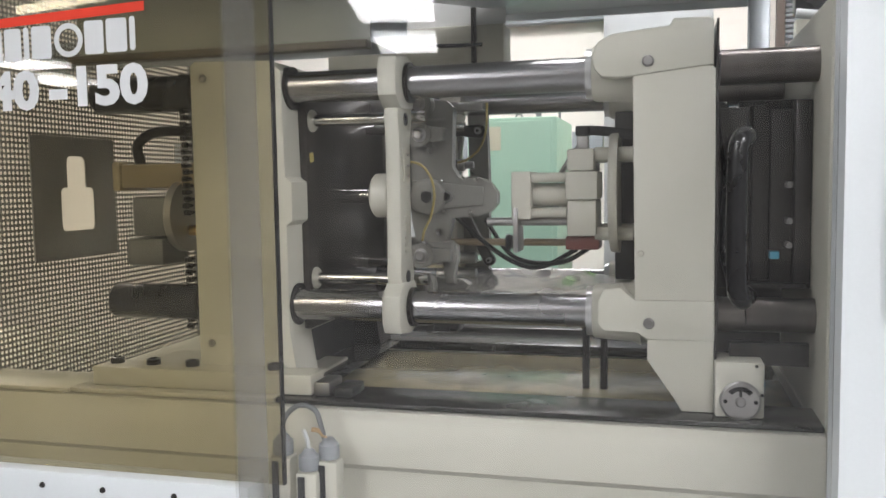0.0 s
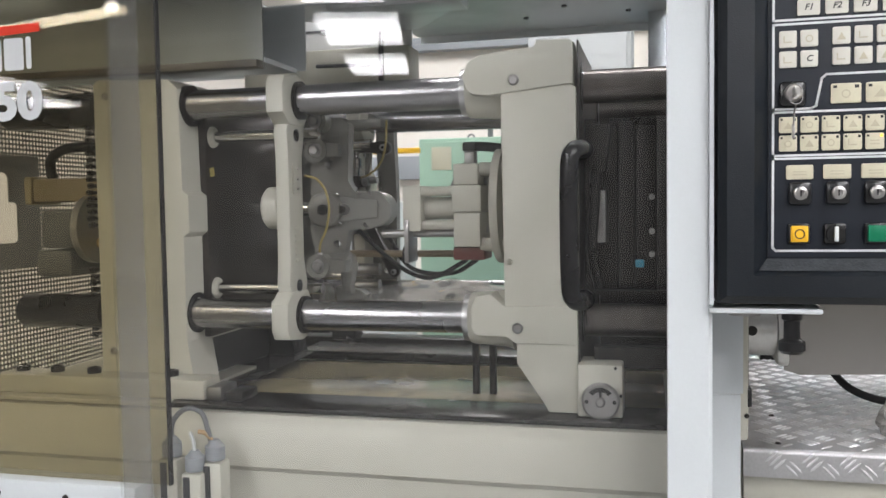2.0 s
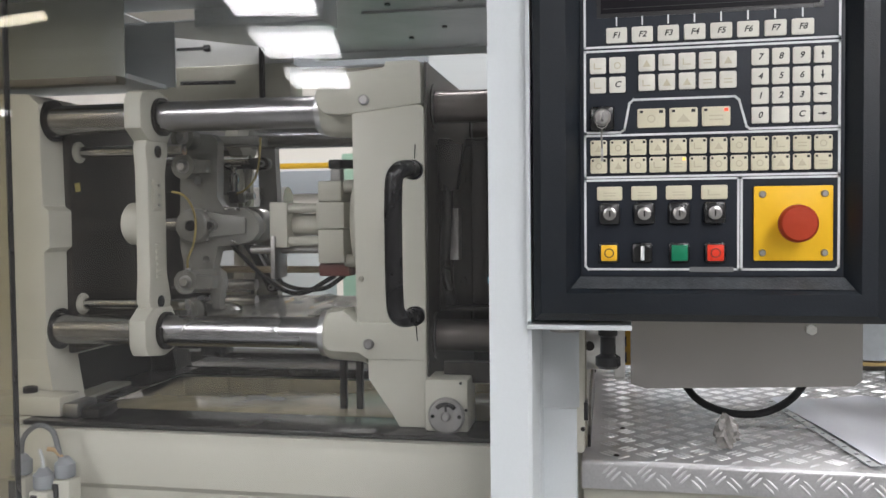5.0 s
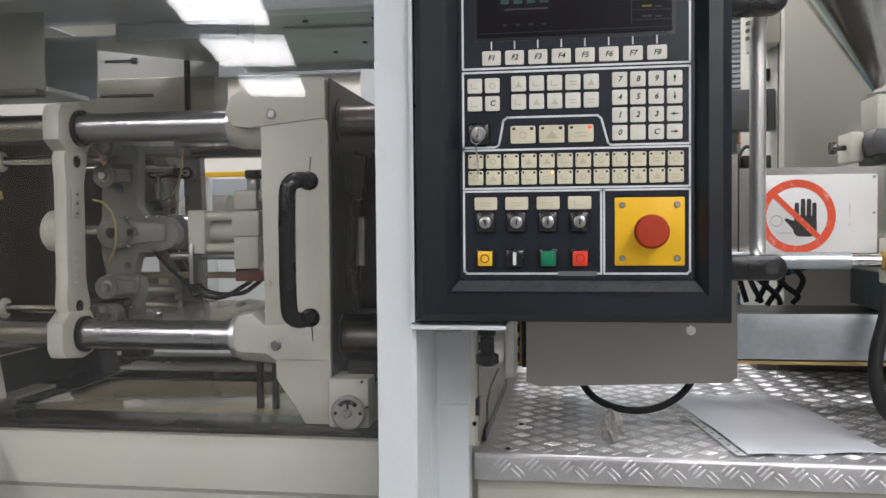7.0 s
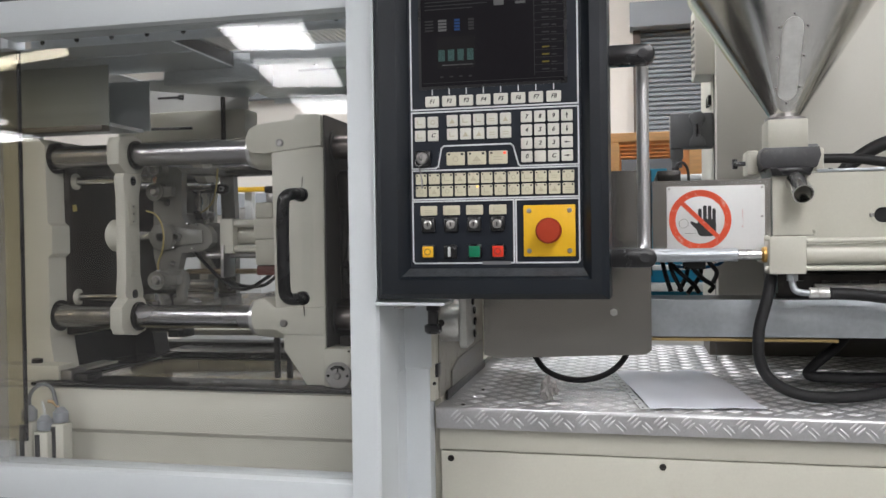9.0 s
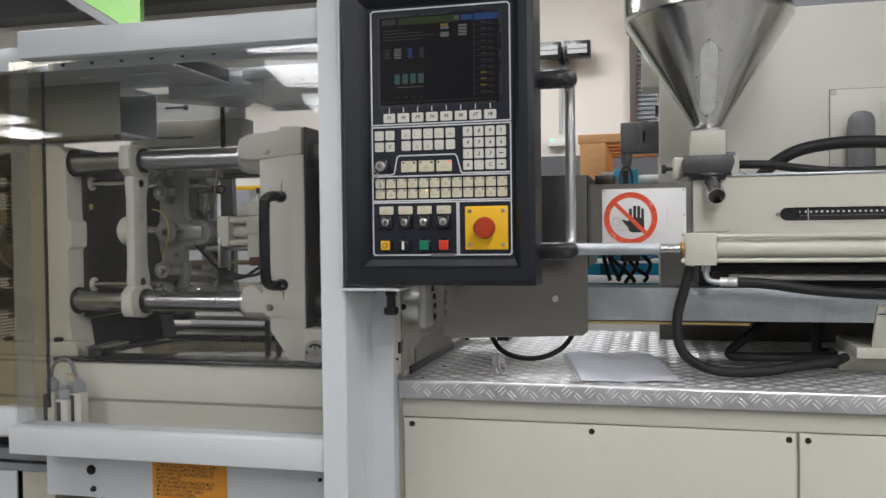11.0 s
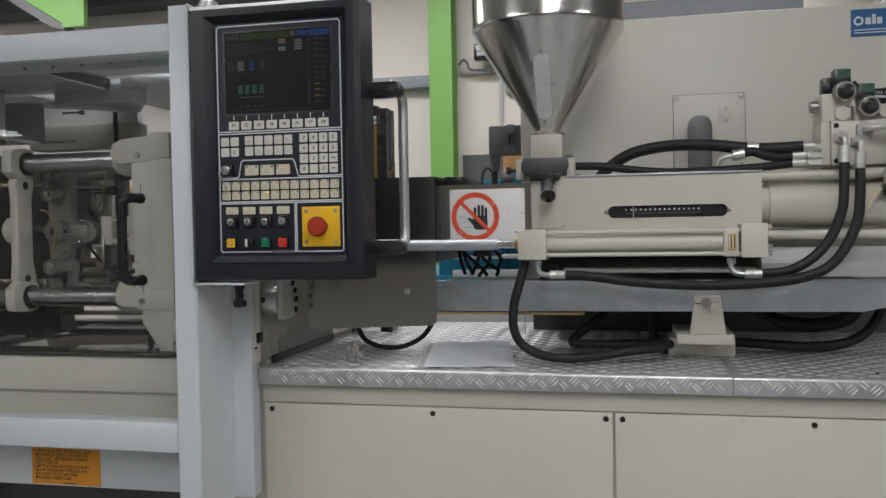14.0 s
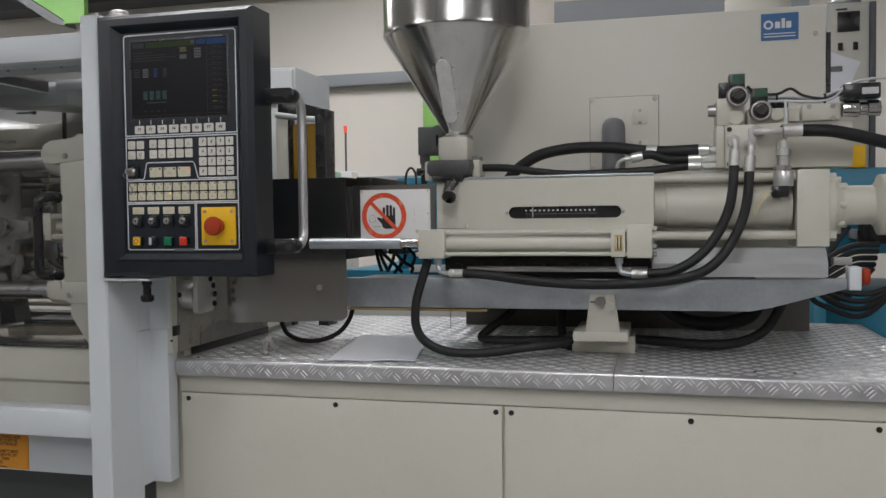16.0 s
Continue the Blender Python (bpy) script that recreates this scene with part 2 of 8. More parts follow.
CAST = paint("greasy_grey_casting", (0.20, 0.197, 0.178), 0.22, var=0.25, scale=20, grain=150, bump=0.15, dirt=0.6, dirt_col=(0.10, 0.088, 0.066))
GALVP = paint("pale_galvanised_sheet", (0.57, 0.60, 0.615), 0.38, metal=0.6, var=0.10, scale=16, grain=120, bump=0.06, dirt=0.15, dirt_col=(0.38, 0.39, 0.39))
ROOFG = paint("dusty_galvanised_roof", (0.44, 0.455, 0.46), 0.42, metal=0.4, var=0.22, scale=9, grain=90, bump=0.08, dirt=0.35, dirt_col=(0.24, 0.24, 0.235))
DARKFACE = paint("dark_blotched_face", (0.036, 0.031, 0.028), 0.34, metal=0.3, var=0.35, scale=14, grain=90, bump=0.08, dirt=0.4, dirt_col=(0.075, 0.06, 0.045))
SHADEDBAR = paint("mould_shaded_steel", (0.15, 0.135, 0.125), 0.32, metal=0.9, var=0.25, scale=9, grain=120, bump=0.04, stretch=(6, 1, 1))
BEVEL_SHEEN = paint("sheen_bevel_plastic", (0.045, 0.050, 0.056), 0.36, var=0.45, scale=60, grain=420, bump=0.3, dirt=0.5, dirt_col=(0.11, 0.115, 0.12))
ALU = paint("bright_aluminium_cover", (0.66, 0.67, 0.68), 0.36, metal=0.75, var=0.10, scale=10, grain=200, bump=0.06, dirt=0.25, dirt_col=(0.45, 0.45, 0.44), stretch=(1, 1, 6))
SIGHT = paint("milky_sight_window", (0.60, 0.60, 0.58), 0.3, var=0.12, scale=40, bump=0.1)
YTUBE = paint("yellow_air_tube", (0.40, 0.31, 0.10), 0.35, var=0.1, bump=0.0)
MAROON = paint("maroon_paint", (0.13, 0.03, 0.02), 0.4, var=0.1, bump=0.05)
SCREEN = paint("dark_display_glass", (0.010, 0.009, 0.011), 0.3, var=0.1, bump=0.0)
GREYP = paint("grey_plastic", (0.14, 0.145, 0.15), 0.5, var=0.06, bump=0.1)
LGREY = paint("light_grey_plastic", (0.50, 0.52, 0.52), 0.5, var=0.05, bump=0.06)
SKYL = glow("panel_light_diffuser", (0.97, 0.98, 1.0), 7.0)
TUBE = glow("fluorescent_tube", (1.0, 0.90, 0.7), 14.0)
LEDR = glow("red_lamp", (0.9, 0.08, 0.04), 0.8)
LEDO = glow("orange_lamp", (1.0, 0.5, 0.05), 1.5)
LEDG = glow("green_lamp", (0.1, 1.0, 0.4), 1.5)

for m, lev in ((REDP, 0.2), (REDB, 0.2), (GREENB, 0.2), (AMBER, 0.25), (YELLOW, 0.3), (MEMBRANE, 0.35)):
    m.node_tree.nodes["Principled BSDF"].inputs["Specular IOR Level"].default_value = lev

# ---------------------------------------------------------------- mesh helpers


def B():
    return bmesh.new()


def box(bm, x0, x1, y0, y1, z0, z1, bev=0.0, seg=2):
    c = Vector(((x0 + x1) / 2, (y0 + y1) / 2, (z0 + z1) / 2))
    r = bmesh.ops.create_cube(bm, size=1.0, matrix=Matrix.Translation(c) @ Matrix.Diagonal((abs(x1 - x0), abs(y1 - y0), abs(z1 - z0), 1)))
    if bev:
        edges = list({e for v in r["verts"] for e in v.link_edges})
        bmesh.ops.bevel(bm, geom=edges, offset=bev, segments=seg, affect="EDGES", profile=0.5)
    return bm


def axis_matrix(a, b):
    a, b = Vector(a), Vector(b)
    return Matrix.Translation((a + b) / 2) @ (b - a).to_track_quat("Z", "Y").to_matrix().to_4x4(), (b - a).length


def cyl(bm, a, b, r, r2=None, n=24):
    m, d = axis_matrix(a, b)
    bmesh.ops.create_cone(bm, cap_ends=True, segments=n, radius1=r, radius2=r if r2 is None else r2, depth=d, matrix=m)
    return bm


def ring(bm, a, b, r, inner, n=24):
    """A hollow tube from a to b."""
    m, d = axis_matrix(a, b)
    loops = []
    for rad, h in ((r, -d / 2), (r, d / 2), (inner, d / 2), (inner, -d / 2)):
        loops.append([bm.verts.new(m @ Vector((rad * math.cos(2 * math.pi * k / n), rad * math.sin(2 * math.pi * k / n), h))) for k in range(n)])
    for p in range(4):
        for k in range(n):
            bm.faces.new((loops[p][k], loops[p][(k + 1) % n], loops[(p + 1) % 4][(k + 1) % n], loops[(p + 1) % 4][k]))
    bmesh.ops.recalc_face_normals(bm, faces=bm.faces[:])
    return bm


def lathe(bm, prof, a, b, n=32):
    """Turns (radius, height) pairs about the axis from a towards b."""
    a, b = Vector(a), Vector(b)
    q = (b - a).to_track_quat("Z", "Y").to_matrix().to_4x4()
    m = Matrix.Translation(a) @ q
    loops = []
    for r, h in prof:
        loops.append([bm.verts.new(m @ Vector((max(r, 1e-5) * math.cos(2 * math.pi * k / n), max(r, 1e-5) * math.sin(2 * math.pi * k / n), h))) for k in range(n)])
    for p in range(len(loops) - 1):
        for k in range(n):
            bm.faces.new((loops[p][k], loops[p][(k + 1) % n], loops[p + 1][(k + 1) % n], loops[p + 1][k]))
    return bm


def prism(bm, pts, axis, lo, hi, bev=0.0):
    """A flat outline pushed along an axis: y takes (x, z), x takes (y, z), z takes (x, y)."""
    def at(p, h):
        return Vector((p[0], h, p[1])) if axis == "y" else Vector((h, p[0], p[1])) if axis == "x" else Vector((p[0], p[1], h))
    v0, v1 = [bm.verts.new(at(p, lo)) for p in pts], [bm.verts.new(at(p, hi)) for p in pts]
    faces = [bm.faces.new(v0), bm.faces.new(list(reversed(v1)))]
    k = len(pts)
    for i in range(k):
        faces.append(bm.faces.new((v0[i], v1[i], v1[(i + 1) % k], v0[(i + 1) % k])))
    bmesh.ops.recalc_face_normals(bm, faces=faces)
    if bev:
        edges = list({e for f in faces[:2] for e in f.edges})
        bmesh.ops.bevel(bm, geom=edges, offset=bev, segments=2, affect="EDGES", profile=0.5)
    return bm


def smooth_line(pts, steps=8):
    p = [Vector(q) for q in pts]
    p = [2 * p[0] - p[1]] + p + [2 * p[-1] - p[-2]]
    out = []
    for i in range(1, len(p) - 2):
        for s in range(steps):
            t = s / steps
            out.append(0.5 * (2 * p[i] + (p[i + 1] - p[i - 1]) * t + (2 * p[i - 1] - 5 * p[i] + 4 * p[i + 1] - p[i + 2]) * t * t + (3 * p[i] - p[i - 1] - 3 * p[i + 1] + p[i + 2]) * t ** 3))
    return out + [p[-2]]


def sweep(bm, pts, r, n=12, steps=8, straight=False):
    line = [Vector(q) for q in pts] if straight else smooth_line(pts, steps)
    up, last = Vector((0.13, 0.21, 1)), None
    for i, c in enumerate(line):
        d = (line[min(i + 1, len(line) - 1)] - line[max(i - 1, 0)]).normalized()
        up = (up - d * up.dot(d)).normalized()
        side = d.cross(up)
        loop = [bm.verts.new(c + r * (math.cos(2 * math.pi * k / n) * up + math.sin(2 * math.pi * k / n) * side)) for k in range(n)]
        if last:
            for k in range(n):
                bm.faces.new((last[k], last[(k + 1) % n], loop[(k + 1) % n], loop[k]))
        else:
            bm.faces.new(list(reversed(loop)))
        last = loop
    bm.faces.new(last)
    bmesh.ops.recalc_face_normals(bm, faces=bm.faces[:])
    return bm


def ball(bm, c, r, squash=1.0, n=16):
    bmesh.ops.create_uvsphere(bm, u_segments=n, v_segments=n // 2, radius=r, matrix=Matrix.Translation(c) @ Matrix.Diagonal((1, 1, squash, 1)))
    return bm


def hexa(bm, a, b, r):
    return cyl(bm, a, b, r, n=6)


def rounded(x0, x1, z0, z1, r, k=5):
    """Outline of a rectangle with round corners."""
    pts = []
    for cx, cz, a0 in ((x1 - r, z1 - r, 0), (x0 + r, z1 - r, 90), (x0 + r, z0 + r, 180), (x1 - r, z0 + r, 270)):
        for i in range(k + 1):
            a = radians(a0 + 90 * i / k)
            pts.append((cx + r * math.cos(a), cz + r * math.sin(a)))
    return pts


ROOT = {}


def thing(name, label, category, loc=(0, 0, 0), group="", kind=""):
    ob = new(name)
    ob.location = loc
    ob.empty_display_size = 0.05
    ROOT[ob] = Vector(loc)
    return tagged(ob, label, category, group, kind)


def mesh_of(name, bm, mat, off=Vector((0, 0, 0)), angle=38):
    bmesh.ops.translate(bm, verts=bm.verts[:], vec=-off)
    for f in bm.faces:
        f.smooth = True
    lim = radians(angle)
    for e in bm.edges:
        if len(e.link_faces) == 2 and e.calc_face_angle(0) > lim:
            e.smooth = False
    me = bpy.data.meshes.new(name)
    bm.to_mesh(me)
    bm.free()
    me.materials.append(mat)
    return me


def part(name, bm, mat, parent, label=""):
    off = ROOT[parent]
    ob = new(name, mesh_of(name, bm, mat, off))
    ob.parent = parent
    ROOT[ob] = off
    return tagged(ob, label)


def solid(name, bm, mat, label, category, group="", kind=""):
    """A thing that is one mesh."""
    ob = new(name, mesh_of(name, bm, mat))
    ROOT[ob] = Vector((0, 0, 0))
    return tagged(ob, label, category, group, kind)


def words(text, size, x, y, z, mat, parent, name="lettering", depth=0.0006, align="CENTER", squeeze=1.0, shear=0.0, bold=0.0, face="front"):
    """Lettering that faces -y, as a mesh."""
    cu = bpy.data.curves.new("words", "FONT")
    cu.body, cu.size, cu.extrude, cu.align_x, cu.align_y, cu.shear, cu.offset = text, size, depth, align, "CENTER", shear, bold
    cu.resolution_u = 3
    tmp = bpy.data.objects.new("words", cu)
    scene.collection.objects.link(tmp)
    bpy.context.view_layer.update()
    me = bpy.data.meshes.new_from_object(tmp.evaluated_get(bpy.context.evaluated_depsgraph_get()))
    bpy.data.objects.remove(tmp)
    me.transform(Matrix.Translation(Vector((x, y, z)) - ROOT[parent]) @ Matrix.Rotation(radians(90), 4, "X") @ Matrix.Diagonal((squeeze, 1, 1, 1)))
    me.materials.clear()
    me.materials.append(mat)
    ob = new(name, me)
    ob.parent = parent
    ROOT[ob] = ROOT[parent]
    return ob


def screw(parent, x, y, z, r=0.0045, mat=None, name="screw", way=-1):
    bm = B()
    lathe(bm, [(r, 0), (r, 0.0015), (r * 0.75, 0.003), (r * 0.45, 0.003), (r * 0.42, 0.0015), (0, 0.0015)], (x, y, z), (x, y + way, z), 12)
    return part(name, bm, mat or DARKST, parent)

# ---------------------------------------------------------------- the hall
WALL, XW, XE, YS = 4.3, -14.0, 10.0, -13.0
solid("floor", box(B(), XW, XE, YS, WALL + 0.2, -0.1, 0), CONC, "grey painted concrete workshop floor", "floor", kind="structure")
bm = B()
box(bm, XW, XE, YS, WALL + 0.4, ROOF, ROOF + 0.12)
for k in range(8):
    box(bm, XW + 0.1, XE - 0.1, 3.6 - 2.2 * k, 3.72 - 2.2 * k, ROOF - 0.14, ROOF - 0.002)
solid("ceiling", bm, ROOFM, "pale roof sheets on purlins", "ceiling", kind="structure")
solid("wall_north", box(B(), XW, XE, WALL, WALL + 0.2, 0, ROOF), WALLP, "cream painted block wall of the workshop", "wall", kind="structure")
solid("wall_south", box(B(), XW, XE, YS - 0.2, YS, 0, ROOF), WALLP, "cream painted block wall of the workshop", "wall", kind="structure")
solid("wall_west", box(B(), XW - 0.2, XW, YS, WALL, 0, ROOF), WALLP, "cream painted block wall of the workshop", "wall", kind="structure")
solid("wall_east", box(B(), XE, XE + 0.2, YS, WALL, 0, ROOF), WALLP, "cream painted block wall of the workshop", "wall", kind="structure")
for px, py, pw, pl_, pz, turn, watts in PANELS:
    cl = thing("panel_and_fill_light", "bright hung panel light with a glazing bar, from a set mostly added as fill", "ceiling light", (px, py, pz), group="panel lights")
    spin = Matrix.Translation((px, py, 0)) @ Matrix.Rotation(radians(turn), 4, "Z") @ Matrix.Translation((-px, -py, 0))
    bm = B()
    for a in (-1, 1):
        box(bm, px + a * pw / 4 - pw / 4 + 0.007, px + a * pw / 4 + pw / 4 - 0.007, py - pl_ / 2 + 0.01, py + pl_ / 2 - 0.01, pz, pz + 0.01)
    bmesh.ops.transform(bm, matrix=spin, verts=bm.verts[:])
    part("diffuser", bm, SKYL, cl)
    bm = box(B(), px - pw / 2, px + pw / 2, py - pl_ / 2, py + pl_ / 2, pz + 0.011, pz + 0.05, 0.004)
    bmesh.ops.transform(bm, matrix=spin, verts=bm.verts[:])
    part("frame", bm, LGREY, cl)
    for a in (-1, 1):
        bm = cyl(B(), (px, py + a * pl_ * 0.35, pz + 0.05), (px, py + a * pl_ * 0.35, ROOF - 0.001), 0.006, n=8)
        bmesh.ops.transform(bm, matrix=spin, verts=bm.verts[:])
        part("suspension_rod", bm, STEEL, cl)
tl = thing("tube_light", "lit fluorescent tube hanging under the roof", "tube light", (-3.8, -3.9, 2.5))
part("tube", sweep(B(), [(-4.50, -4.06, 2.5), (-3.26, -3.76, 2.5)], 0.030, 12, straight=True), TUBE, tl)
for x, y in ((-4.3, -4.012), (-3.4, -3.794)):
    part("suspension_rod", cyl(B(), (x, y, 2.529), (x, y, ROOF - 0.001), 0.006, n=8), STEEL, tl)

# ---------------------------------------------------------------- lower machine base and tread deck
base = thing("base_cabinet", "cream painted steel base cabinet with bolted cover panels", "machine cabinet", (0.7, 0.3, 0))
part("body", box(B(), -0.02, 1.9, 0.022, 0.8, 0.05, 0.953), CREAM, base)
FRONT = 0.012
part("top_strip", box(B(), -0.02, 1.9, FRONT, 0.0215, 0.914, 0.9525, 0.001), CREAM, base)
for x0, x1, sx in ((-0.018, 0.700, (0.0, 0.345, 0.687)), (0.703, 1.40, (0.718, 1.061, 1.385)), (1.403, 1.9, (1.42,))):
    p = part("cover_panel", box(B(), x0 + 0.0015, x1 - 0.0015, FRONT - 0.002, 0.021, 0.12, 0.912, 0.0015), CREAM, base)
    for s in sx:
        screw(p, s, FRONT - 0.002, 0.900, 0.0055, DARKST)

deck = thing("tread_deck", "scuffed aluminium checker plate deck with a folded front edge", "tread plate", (0.7, 0.3, 0.953))
DY, DZ = -0.004, 0.988
prof = [(DY, 0.953), (DY + 0.003, 0.953), (DY + 0.003, DZ - 0.006), (DY + 0.008, DZ - 0.002), (0.86, DZ - 0.002), (0.86, DZ), (DY + 0.0065, DZ), (DY + 0.004, DZ - 0.0005), (DY + 0.0019, DZ - 0.0019), (DY + 0.0005, DZ - 0.004), (DY, DZ - 0.0065)]
part("plate", prism(B(), prof, "x", -0.022, 0.918), TREAD, deck)
part("plate", prism(B(), prof, "x", 0.920, 1.525), TREAD, deck)


def lug_mesh(spots, up, size=1.0):
    """Raised lens-shaped lugs with rounded backs: spots of (a, b, angle) on a plane."""
    verts, faces = [], []
    L, Wd, H = 0.0114 * size, 0.0018 * size, 0.0014 * size
    rim = [(-L, 0), (-L * 0.55, -Wd), (L * 0.55, -Wd), (L, 0), (L * 0.55, Wd), (-L * 0.55, Wd)]
    for a, b, ang in spots:
        ca, sa = math.cos(ang), math.sin(ang)
        i = len(verts)
        for scl, h in ((1.0, -0.0002), (0.72, H * 0.8)):
            for u, v in rim:
                u, v = u * (0.5 + 0.5 * scl), v * scl
                verts.append(up(a + u * ca - v * sa, b + u * sa + v * ca, h))
        for u in (-L * 0.45, L * 0.45):
            verts.append(up(a + u * ca, b + u * sa, H))
        for k in range(6):
            faces.append((i + k, i + (k + 1) % 6, i + 6 + (k + 1) % 6, i + 6 + k))
        j = i + 6
        faces += [(j, j + 1, i + 12), (j + 1, j + 2, i + 13, i + 12), (j + 2, j + 3, i + 13), (j + 3, j + 4, i + 13), (j + 4, j + 5, i + 12, i + 13), (j + 5, j, i + 12)]
    return verts, faces


def stuff_part(name, verts, faces, mat, parent, label, soft=False):
    off = ROOT[parent]
    me = bpy.data.meshes.new(name)
    me.from_pydata([Vector(v) - off for v in verts], [], faces)
    me.materials.append(mat)
    me.polygons.foreach_set("use_smooth", [soft] * len(me.polygons))
    me.update()
    ob = new(name, me)
    ob.parent = parent
    ROOT[ob] = off
    return tagged(ob, label, kind="stuff")


spots, fspots = [], []
PIT, LEAN = 0.0445, radians(45)


def triplet(into, a, b, tilt, count=3, gap=0.0070):
    """A cluster of parallel lugs."""
    for k in range(count):
        s = (k - (count - 1) / 2) * gap
        into.append((a - s * math.sin(tilt), b + s * math.cos(tilt), tilt))


for i in range(int(1.56 / PIT)):
    for j in range(int(0.87 / PIT)):
        triplet(spots, 0.012 + i * PIT, DY + 0.034 + j * PIT, -LEAN)
        triplet(spots, 0.012 + (i + 0.5) * PIT, DY + 0.034 + (j - 0.5) * PIT, LEAN)
for i in range(int(1.56 / 0.041)):
    triplet(fspots, 0.014 + i * 0.041, 0.974 if i < 23 else 0.968, LEAN, 3, 0.0064)
    triplet(fspots, 0.014 + (i + 0.5) * 0.041, 0.965 if i < 23 else 0.977, -LEAN, 2, 0.0064)
spots = [s for s in spots if not 0.908 < s[0] < 0.930 and -0.012 < s[0] < 1.512 and s[1] > DY + 0.016]
fspots = [(a, min(max(b, 0.9615), 0.9805), c) for a, b, c in fspots if not 0.908 < a < 0.930 and -0.010 < a < 1.512]
stuff_part("tread_relief", *lug_mesh(spots, lambda a, b, h: (a, b, DZ + h)), LUG, deck, "raised lens-shaped tread lugs", True)
stuff_part("edge_relief", *lug_mesh(fspots, lambda a, b, h: (a, DY - h, b), 0.92), EDGELUG, deck, "raised lugs on the folded edge", True)
for x, y in ((0.02, 0.02), (0.03, 0.16), (0.86, 0.03), (0.97, 0.03), (1.25, 0.06), (1.5, 0.55), (1.18, 0.06)):
    bm = B()
    ball(bm, (x, y, DZ), 0.004, 0.6, 10)
    part("rivet", bm, DARKST, deck)

# ---------------------------------------------------------------- left machine bed
bed = thing("machine_bed", "cream painted machine bed with black slide rail and stepped front", "machine bed", (-0.7, 0.3, 0))
BY = -0.03
part("body", box(B(), -0.79, -0.10, BY + 0.006, 0.62, 0.735, 0.995), CREAM_OLD, bed)
part("body", box(B(), -1.10, -0.7902, BY + 0.006, 0.62, 0.845, 0.995), CREAM_OLD, bed)
part("body", box(B(), -2.4, -1.1002, BY + 0.013, 0.70, 0.845, 0.962), CREAM_OLD, bed)
# dark grey here carries the shade of the void below the bed
part("recessed_base", box(B(), -0.79, -0.10, 0.16, 0.60, 0.0, 0.7345), DARKG, bed, "recessed base, its dark colour standing for the shaded void")
part("recessed_base", box(B(), -2.3, -0.7902, 0.16, 0.60, 0.0, 0.8445), DARKG, bed, "recessed base, its dark colour standing for the shaded void")
bm = B()
pr = [(BY + 0.006, 0.84), (BY + 0.004, 0.928), (BY - 0.004, 0.936), (BY - 0.004, 0.985), (BY, 0.992), (BY, 1.006), (BY + 0.012, 1.008), (BY + 0.012, 0.84)]
prism(bm, pr, "x", -2.4, -0.10)
part("front_plate", bm, CREAM, bed)
part("slide_rail", box(B(), -0.78, -0.10, BY + 0.004, 0.062, 1.009, 1.016, 0.002), BED, bed, "black oily slide rail")
part("slide_rail", box(B(), -0.78, -0.10, 0.42, 0.53, 0.997, 1.013, 0.002), BED, bed, "black oily slide rail")
part("ledge", box(B(), -1.10, -0.782, BY + 0.004, 0.25, 1.0095, 1.016, 0.001), CREAM_OLD, bed)
part("ledge", box(B(), -2.4, -1.102, BY + 0.004, 0.07, 1.0085, 1.0145, 0.001), CREAM_OLD, bed)
part("lower_rail", box(B(), -2.3, -0.802, -0.006, 0.020, 0.787, 0.812, 0.002), GREYW, bed)
part("rail_seam", box(B(), -2.3, -0.802, -0.004, 0.018, 0.7795, 0.7865), BLACKP, bed)
part("lower_rail", box(B(), -2.3, -0.802, -0.006, 0.020, 0.763, 0.779, 0.002), GREYW, bed)
part("lower_panel", box(B(), -2.3, -0.893, -0.008, -0.002, 0.25, 0.7625, 0.001), WHITE, bed, "white lower cover panel")
part("lower_block", box(B(), -0.885, -0.802, 0.0, 0.159, 0.0, 0.7625, 0.003), CREAM_OLD, bed)
part("drip_tray", box(B(), -0.78, -0.11, 0.064, 0.41, 0.988, 0.9965, 0.002), OIL, bed, "oily drip tray with yellowish puddles")

# ---------------------------------------------------------------- clamping unit
TIE = 0.0215
for tz in (1.434, 1.130):
    for ty in (0.062, 0.385):
        tb = solid("tie_bar", cyl(B(), (-1.06, ty, tz), (-0.2125, ty, tz), TIE, n=40), TIEBAR, "bright ground steel tie bar running through the platens", "tie bar", group="tie bars")
        # darker steel here carries the reflection and shade of the dark mould
        part("shaded_section", cyl(B(), (-0.2124, ty, tz), (-0.03, ty, tz), TIE, n=40), SHADEDBAR, tb, "length between the mould halves, the dark mould's reflection put into its colour")
for tz in (1.391, 1.163):
    for ty in (0.105, 0.34):
        solid("guide_rod", cyl(B(), (-0.80, ty, tz), (-0.60, ty, tz), 0.0085, n=20), CHROME, "thin bright steel guide rod between rear platen and crosshead", "guide rod", group="guide rods")
solid("piston_rod", cyl(B(), (-0.84, 0.21, 1.281), (-0.60, 0.21, 1.281), 0.011, n=24), CHROME, "bright steel piston rod of the clamp cylinder", "piston rod")

# rear platen
rp = thing("rear_platen", "cream painted cast rear platen with round tie bar openings", "platen", (-0.86, 0.25, 1.0))
bm = B()
prism(bm, [(-0.925, 1.086), (-0.925, 1.468), (-0.918, 1.474), (-0.802, 1.470), (-0.786, 1.455), (-0.783, 1.31), (-0.774, 1.303), (-0.774, 1.25), (-0.783, 1.243), (-0.783, 1.086)], "y", 0.034, 0.44, 0.003)
part("body", bm, CREAM, rp)
